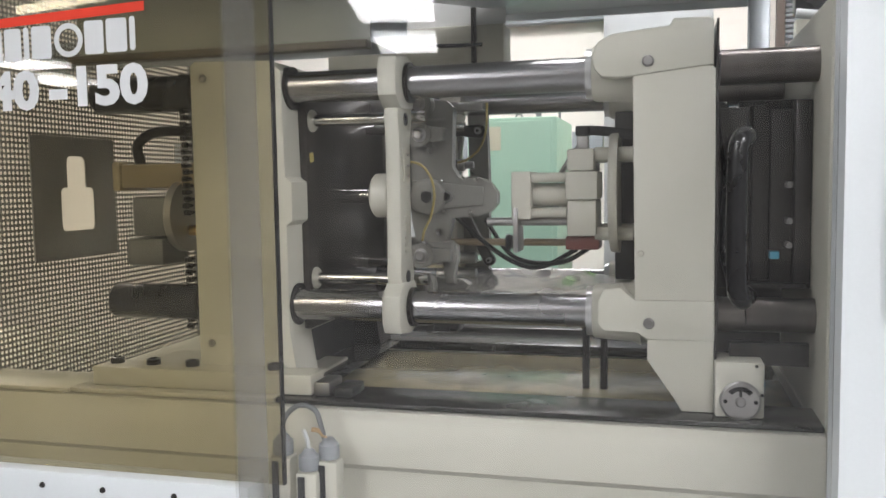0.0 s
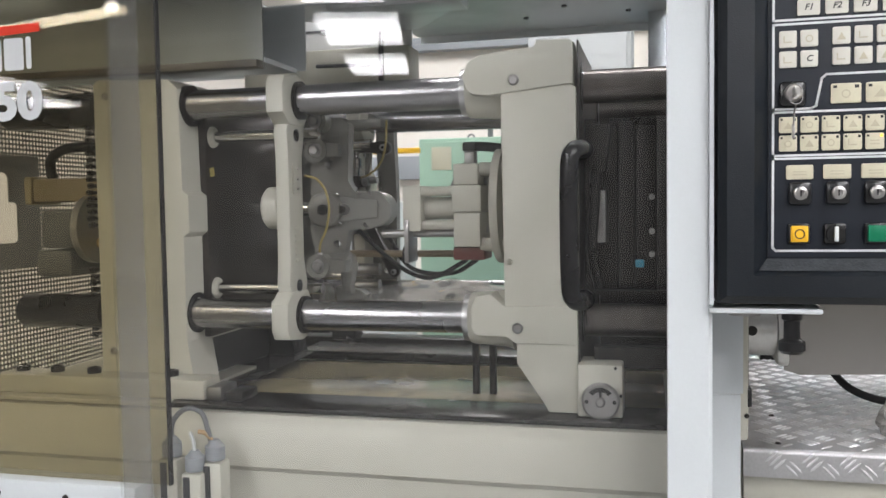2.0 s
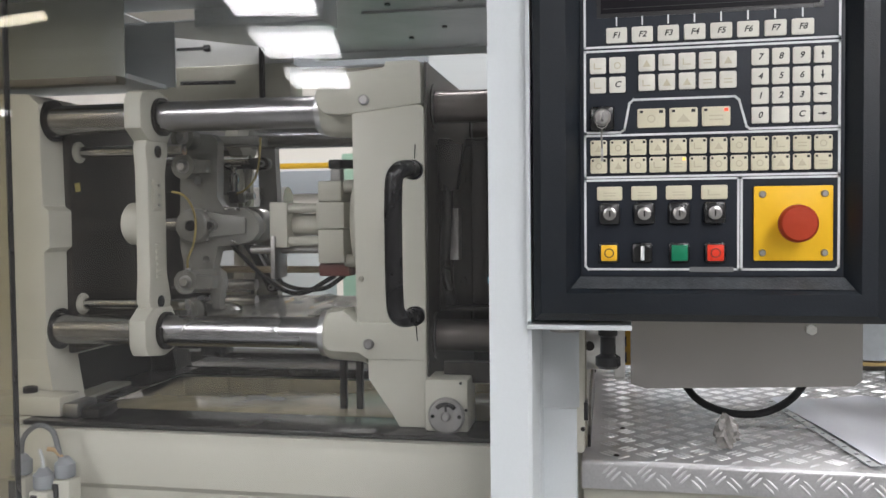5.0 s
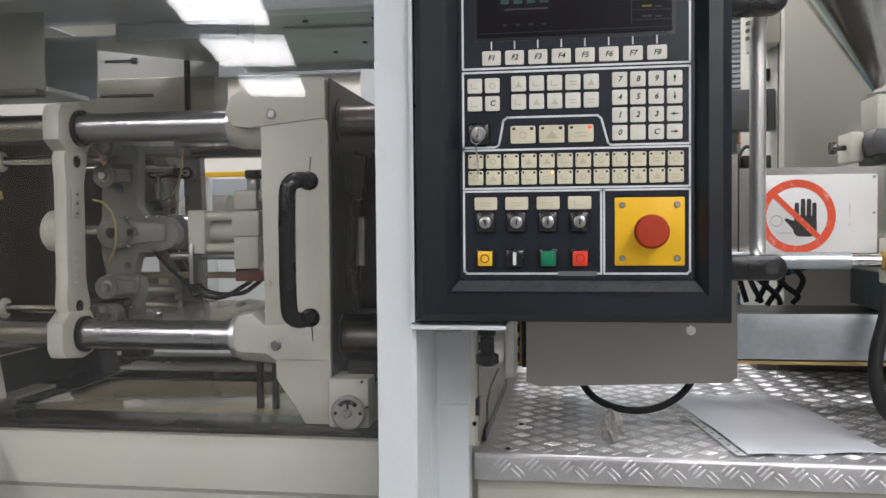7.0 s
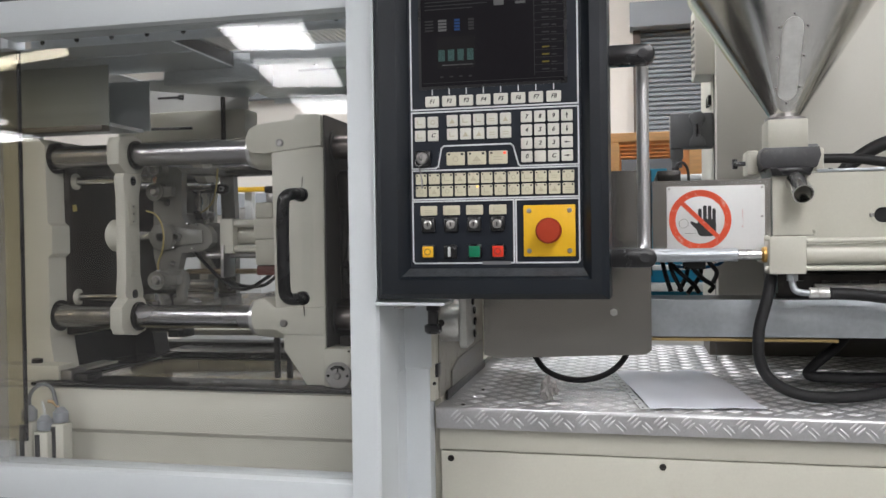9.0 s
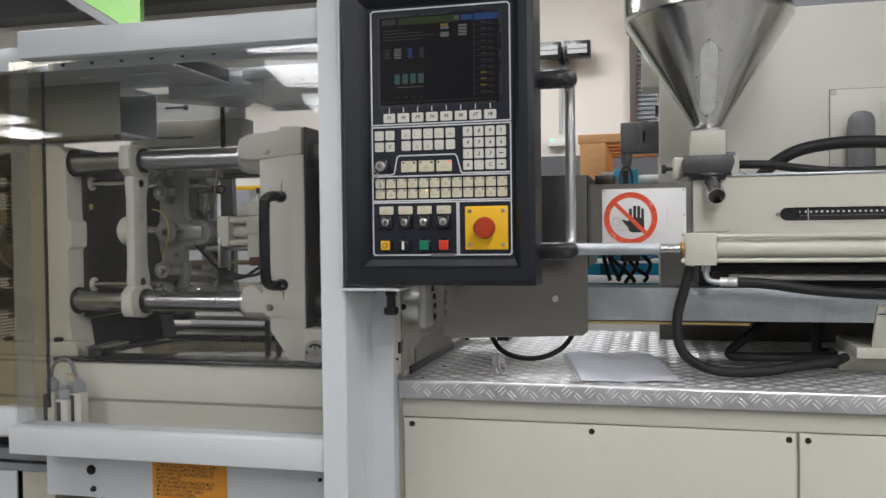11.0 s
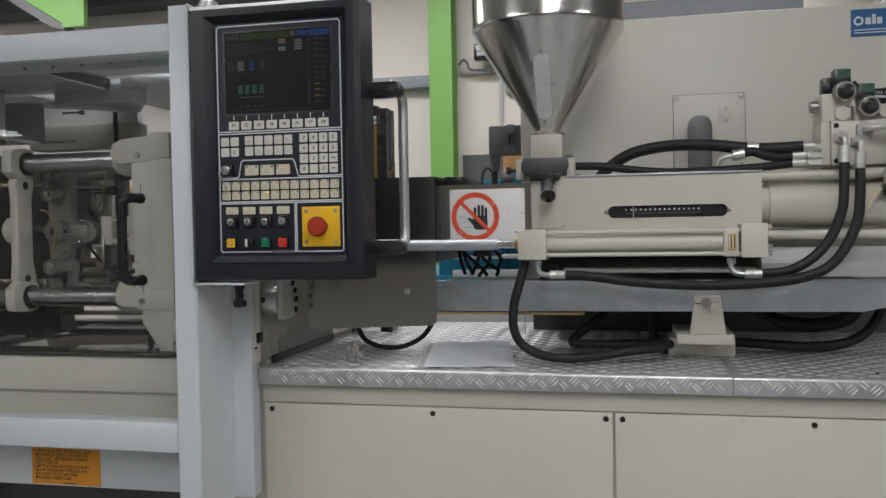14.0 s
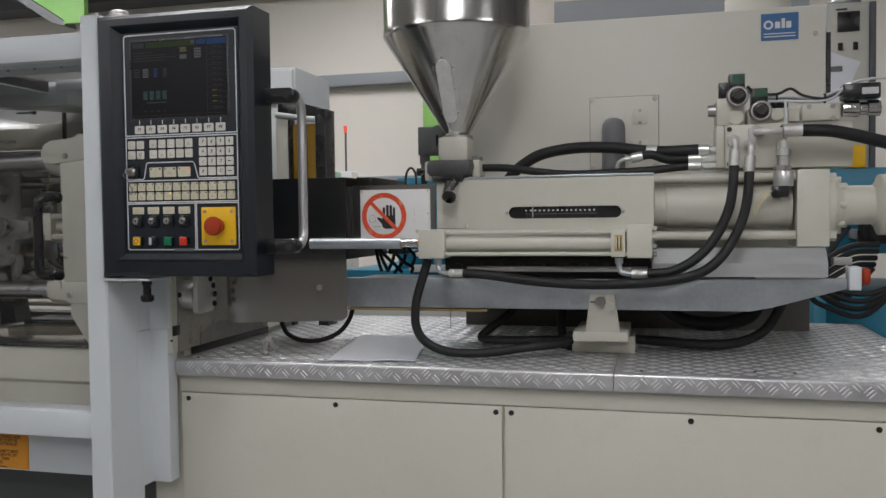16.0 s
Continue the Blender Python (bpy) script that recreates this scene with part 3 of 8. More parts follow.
# the rear leg's shade is put in as a dark material
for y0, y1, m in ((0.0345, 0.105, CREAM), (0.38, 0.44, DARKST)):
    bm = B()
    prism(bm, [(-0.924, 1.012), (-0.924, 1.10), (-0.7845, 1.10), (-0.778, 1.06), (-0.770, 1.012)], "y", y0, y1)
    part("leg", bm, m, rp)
# dark block stands in for the shaded void between the legs
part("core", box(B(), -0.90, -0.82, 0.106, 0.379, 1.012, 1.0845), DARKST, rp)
for tz in (1.434, 1.130):
    bm = B()
    ring(bm, (-0.789, 0.066, tz), (-0.7805, 0.066, tz), 0.030, TIE + 0.001, 32)
    part("collar", bm, DARKST, rp, "dark recessed tie bar collar")
for tz in (1.391, 1.163):
    part("boss", lathe(B(), [(0.016, 0), (0.016, 0.016), (0.012, 0.02), (0.0086, 0.02)], (-0.786, 0.105, tz), (0, 0.105, tz), 20), CREAM, rp)
part("foot", box(B(), -0.93, -0.745, 0.02, 0.45, 1.0095, 1.0115, 0.0), BED, rp)
# dark sheet carries the shade of the open recess behind the yoke
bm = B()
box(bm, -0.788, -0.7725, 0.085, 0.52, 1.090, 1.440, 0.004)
part("recess_dark_sheet", bm, DUSKY, rp, "dark sheet standing for the shaded recess round the piston rod")
bm = B()
box(bm, -0.7722, -0.7712, 0.094, 0.106, 1.332, 1.345)
bmesh.ops.rotate(bm, cent=(-0.772, 0.10, 1.338), matrix=Matrix.Rotation(radians(12), 3, "X"), verts=bm.verts[:])
part("tag", bm, paint("pale_yellow_tag", (0.62, 0.50, 0.16), 0.5), rp, "small pale yellow tag")
for z in (1.45, 1.075):
    screw(rp, -0.905, 0.034, z, 0.006, STEEL, "bolt")
# feet blocks of the rear platen
for x0, x1, z1, m in ((-1.075, -0.735, 1.044, CREAM_OLD), (-0.731, -0.708, 1.036, STEEL), (-0.704, -0.676, 1.030, DARKST)):
    solid("clamp_block", box(B(), x0, x1, -0.008, 0.04, 1.0165, z1, 0.003), m, "small machined clamp block on the bed rail", "clamp block", group="bed clamp blocks")

for x in (-1.052, -0.992, -0.929, -0.801):
    solid("foot_bolt", lathe(B(), [(0, 0), (0.010, 0), (0.010, 0.008), (0.006, 0.009), (0.006, 0.004), (0, 0.004)], (x, 0.020, 1.044), (x, 0.020, 3), 18), DARKST, "black socket head bolt in the platen foot", "bolt", group="foot bolts")
# motor group behind the rear platen, seen through the smoked door
mot = thing("gear_motor", "grey and brass coloured gear motor bolted behind the rear platen", "motor", (-1.0, 0.2, 1.2))
part("flange", lathe(B(), [(0.0, 0), (0.055, 0), (0.055, 0.012), (0.05, 0.014), (0.03, 0.03), (0.0, 0.03)], (-0.985, 0.12, 1.255), (-2, 0.12, 1.255), 32), STEEL, mot)
part("housing", box(B(), -1.06, -1.0, 0.08, 0.17, 1.225, 1.285, 0.006), GREYP, mot)
part("terminal_box", box(B(), -1.075, -1.012, 0.085, 0.16, 1.18, 1.222, 0.005), GREYP, mot)
part("bracket", box(B(), -1.09, -0.926, 0.10, 0.17, 1.298, 1.335, 0.004), paint("tan_cast", (0.30, 0.25, 0.16), 0.5), mot)
part("cap", box(B(), -1.105, -1.091, 0.098, 0.172, 1.294, 1.339, 0.004), paint("tan_cast_light", (0.36, 0.31, 0.2), 0.5), mot)
part("shaft", cyl(B(), (-0.985, 0.12, 1.232), (-0.926, 0.12, 1.232), 0.008), BRASS, mot)
part("hose_arch", sweep(B(), [(-1.075, 0.13, 1.335), (-1.078, 0.13, 1.365), (-1.05, 0.13, 1.383), (-1.0, 0.13, 1.385), (-0.926, 0.13, 1.38)], 0.008), BLACK, mot)
for tz, x0 in ((1.434, -1.095), (1.130, -1.077)):
    solid("tie_bar_sleeve", lathe(B(), [(0.0, 0), (0.024, 0), (0.026, 0.004), (0.026, -x0 - 0.932), (0.0, -x0 - 0.932)], (x0, 0.062, tz), (0, 0.062, tz), 32), BLACKP, "black sleeve over the tie bar end", "sleeve", group="tie bar sleeves")
chain = thing("drive_chain", "dark roller chain with sprockets behind the rear platen", "chain", (-0.95, 0.06, 1.25))
for k in range(38):
    z = 1.095 + k * 0.0098
    if 1.20 < z < 1.26:
        continue
    bm = B()
    xk = -0.952 + 0.002 * (k % 2)
    box(bm, xk - 0.006, xk + 0.006, 0.055, 0.058, z - 0.0042, z + 0.0042, 0.0015, 1)
    cyl(bm, (xk, 0.05, z), (xk, 0.072, z), 0.0028, n=8)
    part("link", bm, DARKST, chain)

# crosshead yoke with its bosses
yk = thing("crosshead_yoke", "cream cast crosshead yoke clamped round the tie bars", "yoke", (-0.62, 0.2, 1.1))
bm = B()
X, XT = -0.636, 0.020
lobe = [(-0.012, 1.452), (-0.004, 1.464), (0.040, 1.470), (0.066, 1.464), (0.076, 1.446), (0.076, 1.420), (0.062, 1.400), (0.010, 1.398), (-0.012, 1.414)]
web = [(0.012, 1.405), (0.062, 1.405), (0.066, 1.39), (0.056, 1.355), (0.056, 1.21), (0.066, 1.175), (0.062, 1.160), (0.012, 1.160), (0.004, 1.175), (0.008, 1.21), (0.008, 1.355), (0.004, 1.39)]
for off in (0.022, 0.335):
    bm = B()
    prism(bm, [(a + off, b) for a, b in lobe], "x", X - 0.003, X + XT + 0.003, 0.003)
    prism(bm, [(a + off, 2.564 - b) for a, b in lobe], "x", X - 0.003, X + XT + 0.003, 0.003)
    prism(bm, [(a + off, b) for a, b in web], "x", X, X + XT, 0.002)
    part("casting", bm, CREAM, yk)
part("cross_web", box(B(), X + 0.002, X + XT - 0.006, 0.19, 0.34, 1.235, 1.33, 0.003), CAST, yk)
for tz in (1.434, 1.130):
    bm = B()
    ring(bm, (X + XT + 0.0035, 0.062, tz), (X + XT + 0.009, 0.062, tz), 0.027, TIE + 0.0005, 32)
    part("seal_ring", bm, DARKST, yk, "dark seal ring round the tie bar")
part("hub", lathe(B(), [(0.0, 0), (0.026, 0), (0.030, 0.004), (0.030, 0.026), (0.0, 0.026)], (-0.663, 0.062, 1.283), (0, 0.062, 1.283), 28), CREAM, yk)
for z in (1.385, 1.172):
    bm = B()
    cyl(bm, (X + XT - 0.001, 0.058, z), (X + XT + 0.0008, 0.058, z), 0.009, n=16)
    part("bore", bm, BLACKP, yk)
part("plate", box(B(), X + XT + 0.0002, X + XT + 0.003, 0.040, 0.062, 1.302, 1.345, 0.001), CREAM_OLD, yk)
for z in (1.309, 1.323, 1.337):
    part("stud", cyl(B(), (X + XT + 0.003, 0.052, z), (X + XT + 0.006, 0.052, z), 0.002, n=8), STEEL, yk)
for k in range(6):
    part("raised_mark", box(B(), X + XT - 0.0005, X + XT + 0.002, 0.046, 0.060, 1.205 + k * 0.009, 1.210 + k * 0.009, 0.0008), CREAM_OLD, yk)

# toggle linkage: cream links with steel pins
tg = thing("toggle_linkage", "cream cast toggle links with steel pins and grease fittings", "toggle linkage", (-0.54, 0.2, 1.1))


def link_bar(parent, a, b, r, w, mat, y):
    """A flat link with rounded eyes at both ends, lying in the x-z plane."""
    a, b = Vector(a), Vector(b)
    d = (b - a).normalized()
    nrm = Vector((-d[1], d[0]))
    pts = []
    a0 = math.atan2(nrm[1], nrm[0])
    for i in range(9):
        t = a0 + math.pi * i / 8
        pts.append((a[0] + r * math.cos(t), a[1] + r * math.sin(t)))
    mid = (a + b) / 2
    pts.append(tuple(mid - nrm * r * 0.68))
    for i in range(9):
        t = a0 + math.pi + math.pi * i / 8
        pts.append((b[0] + r * math.cos(t), b[1] + r * math.sin(t)))
    pts.append(tuple(mid + nrm * r * 0.68))
    o = part("link", prism(B(), pts, "y", y, y + w, 0.002), mat, parent)
    for c in (a, b):
        bm = B()
        cyl(bm, (c[0], y - 0.004, c[1]), (c[0], y + w + 0.004, c[1]), r * 0.48, n=20)
        part("pin", bm, STEEL, parent)
        hx = B()
        hexa(hx, (c[0], y - 0.007, c[1]), (c[0], y - 0.004, c[1]), r * 0.25)
        part("pin_socket", hx, BLACKP, parent)
    return o




def plate_with_holes(outer, holes, y, thick, mat, parent, name, label=""):
    """A flat plate in the x-z plane with openings cut through it."""
    b = B()
    loops = [[b.verts.new((x, y, z)) for x, z in pts] for pts in [outer] + holes]
    eds = [b.edges.new((v[i], v[(i + 1) % len(v)])) for v in loops for i in range(len(v))]
    bmesh.ops.triangle_fill(b, use_beauty=True, edges=eds)
    r = bmesh.ops.extrude_face_region(b, geom=b.faces[:])
    bmesh.ops.translate(b, verts=[v for v in r["geom"] if isinstance(v, bmesh.types.BMVert)], vec=(0, thick, 0))
    bmesh.ops.recalc_face_normals(b, faces=b.faces[:])
    return part(name, b, mat, parent, label)


def circle(x, z, r, k=16):
    return [(x + r * math.cos(2 * math.pi * q / k), z + r * math.sin(2 * math.pi * q / k)) for q in range(k)]


def boss(x, y, z, r, depth, mat, parent, name="boss"):
    """A turned boss facing the front, with a rounded rim."""
    return part(name, lathe(B(), [(0.0, 0), (r * 0.86, 0), (r * 0.96, 0.0015), (r, 0.004), (r, depth), (0.0, depth)], (x, y, z), (x, y + 1, z), 30), mat, parent)


def pinned_eye(x, y, z, r, arm):
    """A round link eye with a bright pin, washer and an arm that runs to the right."""
    b = B()
    ring(b, (x, y, z), (x, y + 0.024, z), r, r * 0.60, 26)
    part("eye", b, CAST, tg)
    part("pin", lathe(B(), [(0.0, 0), (r * 0.30, 0), (r * 0.38, 0.002), (r * 0.38, 0.006), (r * 0.57, 0.0065), (r * 0.57, 0.030), (0, 0.030)], (x, y - 0.006, z), (x, y + 1, z), 20), STEEL, tg, "bright steel pin")
    if arm:
        b = B()
        prism(b, [(x + r * 0.75, z - r * 0.62), (x + arm, z - r * 0.5), (x + arm, z + r * 0.5), (x + r * 0.75, z + r * 0.62)], "y", y + 0.003, y + 0.021, 0.002)
        part("eye_arm", b, CAST, tg)


# front cheek of the linkage with its pins
cheek = [(-0.651, 1.420), (-0.600, 1.419), (-0.589, 1.408), (-0.592, 1.322), (-0.582, 1.306), (-0.552, 1.306), (-0.535, 1.298), (-0.525, 1.284), (-0.525, 1.268), (-0.535, 1.256), (-0.558, 1.249), (-0.592, 1.247), (-0.601, 1.212), (-0.648, 1.212), (-0.655, 1.245)]
plate_with_holes([(x + 0.012, z) for x, z in cheek], [circle(-0.610, 1.348, 0.0075, 12), circle(-0.600, 1.226, 0.006, 12)], 0.168, 0.022, CAST, tg, "cheek_plate")
part("cheek_rib", prism(B(), [(-0.640, 1.304), (-0.60, 1.300), (-0.532, 1.292), (-0.532, 1.266), (-0.60, 1.260), (-0.640, 1.256)], "y", 0.162, 0.1678, 0.002), CAST, tg)
part("bridge", box(B(), -0.612, -0.548, 0.240, 0.300, 1.409, 1.423, 0.003), CAST, tg)
for z, arm in ((1.413, 0.0), (1.369, 0.036), (1.193, 0.044), (1.148, 0.0)):
    pinned_eye(-0.6225, 0.142, z, 0.0185, arm)
boss(-0.6135, 0.146, 1.279, 0.0265, 0.021, CAST, tg, "pivot_boss")
part("pivot_socket", hexa(B(), (-0.6135, 0.1442, 1.279), (-0.6135, 0.1459, 1.279), 0.0095), BLACKP, tg)
boss(-0.585, 0.154, 1.279, 0.0085, 0.008, STEEL, tg, "bolt")
part("bolt_head", hexa(B(), (-0.585, 0.148, 1.279), (-0.585, 0.1538, 1.279), 0.0062), DARKST, tg)
boss(-0.581, 0.286, 1.278, 0.031, 0.040, CAST, tg, "rear_boss")
part("rear_socket", box(B(), -0.588, -0.574, 0.2840, 0.2858, 1.271, 1.285, 0.001), BLACKP, tg)
for x, z in ((-0.603, 1.300), (-0.570, 1.303), (-0.552, 1.302), (-0.600, 1.256), (-0.560, 1.254)):
    part("grease_nipple", lathe(B(), [(0.0035, 0), (0.0035, 0.004), (0.002, 0.007), (0.0026, 0.009), (0, 0.0105)], (x + 0.010, 0.1615, z), (x + 0.010, -1, z + 0.3), 10), CHROME, tg)
# rear cheek with slots and a row of studs
rear = [(-0.607, 1.424), (-0.591, 1.436), (-0.574, 1.424), (-0.570, 1.30), (-0.572, 1.137), (-0.616, 1.136), (-0.620, 1.238), (-0.604, 1.309)]
plate_with_holes(rear, [circle(-0.592, 1.388, 0.006, 10), circle(-0.590, 1.168, 0.006, 10)], 0.388, 0.020, CAST, tg, "rear_cheek")
for k in range(6):
    part("stud", lathe(B(), [(0.003, 0), (0.003, 0.003), (0.0018, 0.005), (0, 0.005)], (-0.598, 0.3878, 1.296 + 0.0095 * k), (-0.598, -1, 1.296 + 0.0095 * k), 10), CHROME, tg)
plate_with_holes([(-0.84, 1.145), (-0.70, 1.145), (-0.66, 1.165), (-0.652, 1.21), (-0.655, 1.445), (-0.84, 1.45)], [[(-0.735, 1.202), (-0.668, 1.202), (-0.668, 1.225), (-0.676, 1.245), (-0.692, 1.258), (-0.712, 1.258), (-0.728, 1.244), (-0.735, 1.225)]], 0.420, 0.012, CAST, tg, "back_web", "greasy cast web with an arched opening")
# far links between the cheeks
link_bar(tg, (-0.640, 1.385), (-0.578, 1.384), 0.012, 0.018, DARKST, 0.340)
link_bar(tg, (-0.622, 1.320), (-0.618, 1.372), 0.011, 0.016, OILY, 0.352)
part("valve_body", box(B(), -0.628, -0.602, 0.300, 0.325, 1.316, 1.336, 0.003), DARKST, tg)
part("valve_stem", lathe(B(), [(0.006, 0), (0.006, 0.012), (0.009, 0.013), (0.009, 0.028), (0.005, 0.030), (0.005, 0.042), (0, 0.042)], (-0.618, 0.312, 1.336), (-0.612, 0.312, 3), 16), CHROME, tg, "bright valve stem")
part("valve_plug", lathe(B(), [(0.0, 0), (0.010, 0), (0.010, 0.010), (0.006, 0.012), (0.006, 0.026), (0, 0.026)], (-0.604, 0.306, 1.327), (-0.3, 0.306, 1.33), 14), STEEL, tg)
# lower arm and its leg
part("lower_arm", lathe(B(), [(0.0, 0), (0.012, 0.0), (0.0145, 0.003), (0.0145, 0.040), (0.012, 0.043), (0, 0.043)], (-0.622, 0.176, 1.199), (-0.30, 0.176, 1.201), 22), CAST, tg)
part("lower_leg", prism(B(), [(-0.599, 1.206), (-0.576, 1.208), (-0.573, 1.190), (-0.580, 1.160), (-0.578, 1.149), (-0.592, 1.149), (-0.595, 1.165)], "y", 0.168, 0.190, 0.003), CAST, tg)
part("foot_link", prism(B(), [(-0.612, 1.158), (-0.570, 1.154), (-0.560, 1.146), (-0.566, 1.138), (-0.610, 1.136)], "y", 0.185, 0.215, 0.003), CAST, tg)
for z in (1.177, 1.150):
    part("cross_shaft", cyl(B(), (-0.640, 0.30, z), (-0.575, 0.30, z), 0.0095, n=18), STEEL, tg)
link_bar(tg, (-0.606, 1.252), (-0.560, 1.170), 0.010, 0.014, DARKST, 0.330)
# upper arm that mirrors it behind the yoke
part("upper_arm", lathe(B(), [(0.0, 0), (0.010, 0.0), (0.0125, 0.003), (0.0125, 0.030), (0.010, 0.033), (0, 0.033)], (-0.620, 0.18, 1.390), (-0.30, 0.18, 1.391), 20), CAST, tg)
for pts in ([(-0.637, 0.135, 1.331), (-0.616, 0.13, 1.325), (-0.602, 0.13, 1.307), (-0.597, 0.13, 1.281), (-0.604, 0.135, 1.251), (-0.616, 0.14, 1.229), (-0.622, 0.15, 1.212)], [(-0.546, 0.26, 1.421), (-0.545, 0.25, 1.382), (-0.556, 0.255, 1.353), (-0.578, 0.265, 1.336), (-0.598, 0.28, 1.331)]):
    part("grease_tube", sweep(B(), pts, 0.0018, 8), YTUBE, tg, "thin yellow grease tube")
part("tube_union", lathe(B(), [(0.0, 0), (0.005, 0), (0.005, 0.012), (0.0035, 0.014), (0, 0.014)], (-0.622, 0.150, 1.200), (-0.622, 0.150, 3), 12), STEEL, tg)
# clear greasy film sagging below the links
bm = B()
FN, FM = 26, 8
fg = [[bm.verts.new((-0.612 + 0.285 * a / FN, 0.10 + 0.24 * b / FM, 1.128 + 0.018 * (b / FM) + 0.010 * math.sin(math.pi * a / FN) * (b / FM) + 0.006 * noise.noise(Vector((a * 0.35, b * 0.7, 3.1))))) for b in range(FM + 1)] for a in range(FN + 1)]
for a in range(FN):
    for b in range(FM):
        bm.faces.new((fg[a][b], fg[a + 1][b], fg[a + 1][b + 1], fg[a][b + 1]))
part("grease_film", bm, clear("greasy_film", (0.80, 0.80, 0.77), 0.55), tg, "clear greasy plastic film below the links")
for x0, x1, z0, z1 in ((-0.648, -0.612, 1.088, 1.108), (-0.610, -0.572, 1.078, 1.098)):
    part("limit_switch", box(B(), x0, x1, 0.16, 0.20, z0, z1, 0.003), BLACKP, tg, "black limit switch under the links")
    part("switch_clip", box(B(), x0 + 0.006, x1 - 0.004, 0.157, 0.1598, z1 - 0.005, z1 - 0.002), CHROME, tg)

# ejector cylinder and drive on the moving platen
ej = thing("ejector_unit", "cream ejector cylinder with tie rods bolted behind the moving platen", "ejector", (-0.4, 0.2, 1.2))
part("end_block", box(B(), -0.490, -0.462, 0.155, 0.225, 1.245, 1.313, 0.002), CREAM, ej)
part("barrel", cyl(B(), (-0.462, 0.19, 1.279), (-0.412, 0.19, 1.279), 0.017, n=28), CREAM, ej)
for z in (1.304, 1.254):
    for y in (0.165, 0.215):
        part("tie_rod", cyl(B(), (-0.462, y, z), (-0.412, y, z), 0.007, n=14), CREAM, ej)
part("front_block", box(B(), -0.409, -0.372, 0.142, 0.235, 1.3125, 1.343, 0.003), CREAM, ej)
part("front_block", box(B(), -0.411, -0.367, 0.138, 0.235, 1.2725, 1.312, 0.003), CREAM, ej)
part("front_block", box(B(), -0.409, -0.369, 0.140, 0.235, 1.222, 1.272, 0.003), CREAM, ej)
for z in (1.318, 1.246):
    part("cap_screw", lathe(B(), [(0.006, 0), (0.006, 0.004), (0.003, 0.004), (0.003, 0.001), (0, 0.001)], (-0.372, 0.19, z), (1, 0.19, z), 14), STEEL, ej)
part("plate", lathe(B(), [(0.0, 0), (0.085, 0), (0.087, 0.003), (0.087, 0.012), (0.0, 0.012)], (-0.352, 0.2, 1.282), (0, 0.2, 1.282), 36), CREAM, ej)
for y, z in ((0.16, 1.335), (0.16, 1.225), (0.24, 1.335), (0.24, 1.225)):
    part("spacer", cyl(B(), (-0.372, y, z), (-0.32, y, z), 0.010, n=18), CREAM, ej)
part("sensor_block", box(B(), -0.413, -0.366, 0.155, 0.215, 1.202, 1.221, 0.002), MAROON, ej, "maroon painted sensor block")
part("sensor_rod", cyl(B(), (-0.605, 0.235, 1.207), (-0.414, 0.235, 1.207), 0.0055, n=12), paint("brown_oiled_rod", (0.26, 0.20, 0.12), 0.35), ej)
part("cam_ring", lathe(B(), [(0.0, 0), (0.012, 0), (0.012, 0.006), (0.009, 0.008), (0.012, 0.010), (0.012, 0.014), (0, 0.014)], (-0.512, 0.235, 1.207), (0, 0.235, 1.207), 20), BLACK, ej)
part("stop_plate", box(B(), -0.487, -0.480, 0.15, 0.20, 1.198, 1.262, 0.001), STEEL, ej)
part("guide_bar", cyl(B(), (-0.53, 0.18, 1.241), (-0.412, 0.18, 1.241), 0.006, n=14), STEEL, ej)
part("fitting", box(B(), -0.398, -0.382, 0.17, 0.19, 1.343, 1.362, 0.002), STEEL, ej)
part("elbow", box(B(), -0.400, -0.380, 0.165, 0.195, 1.362, 1.376, 0.003), BLACKP, ej)
part("hose", sweep(B(), [(-0.382, 0.18, 1.37), (-0.36, 0.18, 1.368), (-0.32, 0.18, 1.362)], 0.007), BLACK, ej)
part("back_block", box(B(), -0.350, -0.3135, 0.245, 0.43, 1.15, 1.40, 0.003), DARKST, ej, "dark oily block")
part("pipe", sweep(B(), [(-0.39, 0.18, 1.352), (-0.405, 0.19, 1.338), (-0.43, 0.2, 1.30)], 0.004), STEEL, ej)
for pts in ([(-0.60, 0.25, 1.25), (-0.52, 0.22, 1.19), (-0.46, 0.2, 1.172), (-0.40, 0.19, 1.2)], [(-0.55, 0.26, 1.24), (-0.5, 0.23, 1.185), (-0.43, 0.21, 1.178), (-0.385, 0.19, 1.2)]):
    part("drain_hose", sweep(B(), pts, 0.0036), HOSE, ej)

# moving platen
mp = thing("moving_platen", "cream moving platen with tie bar bosses on the slide rail", "platen", (-0.27, 0.2, 1.015))
PY = 0.010
bm = B()
prism(bm, [(-0.219, 1.0165), (-0.256, 1.0165), (-0.264, 1.030), (-0.297, 1.078), (-0.297, 1.108), (-0.302, 1.114), (-0.312, 1.118), (-0.312, 1.15), (-0.315, 1.43), (-0.313, 1.432), (-0.225, 1.432), (-0.219, 1.428)], "y", PY, PY + 0.045, 0.002)
part("side_plate", bm, CREAM, mp)
bm = B()
prism(bm, [(-0.222, 1.4325), (-0.330, 1.4215), (-0.352, 1.424), (-0.360, 1.432), (-0.364, 1.448), (-0.356, 1.466), (-0.340, 1.474), (-0.30, 1.478), (-0.272, 1.480), (-0.268, 1.488), (-0.228, 1.488), (-0.222, 1.484)], "y", PY - 0.003, PY + 0.05, 0.003)
part("top_plate", bm, CREAM, mp)
bm = B()
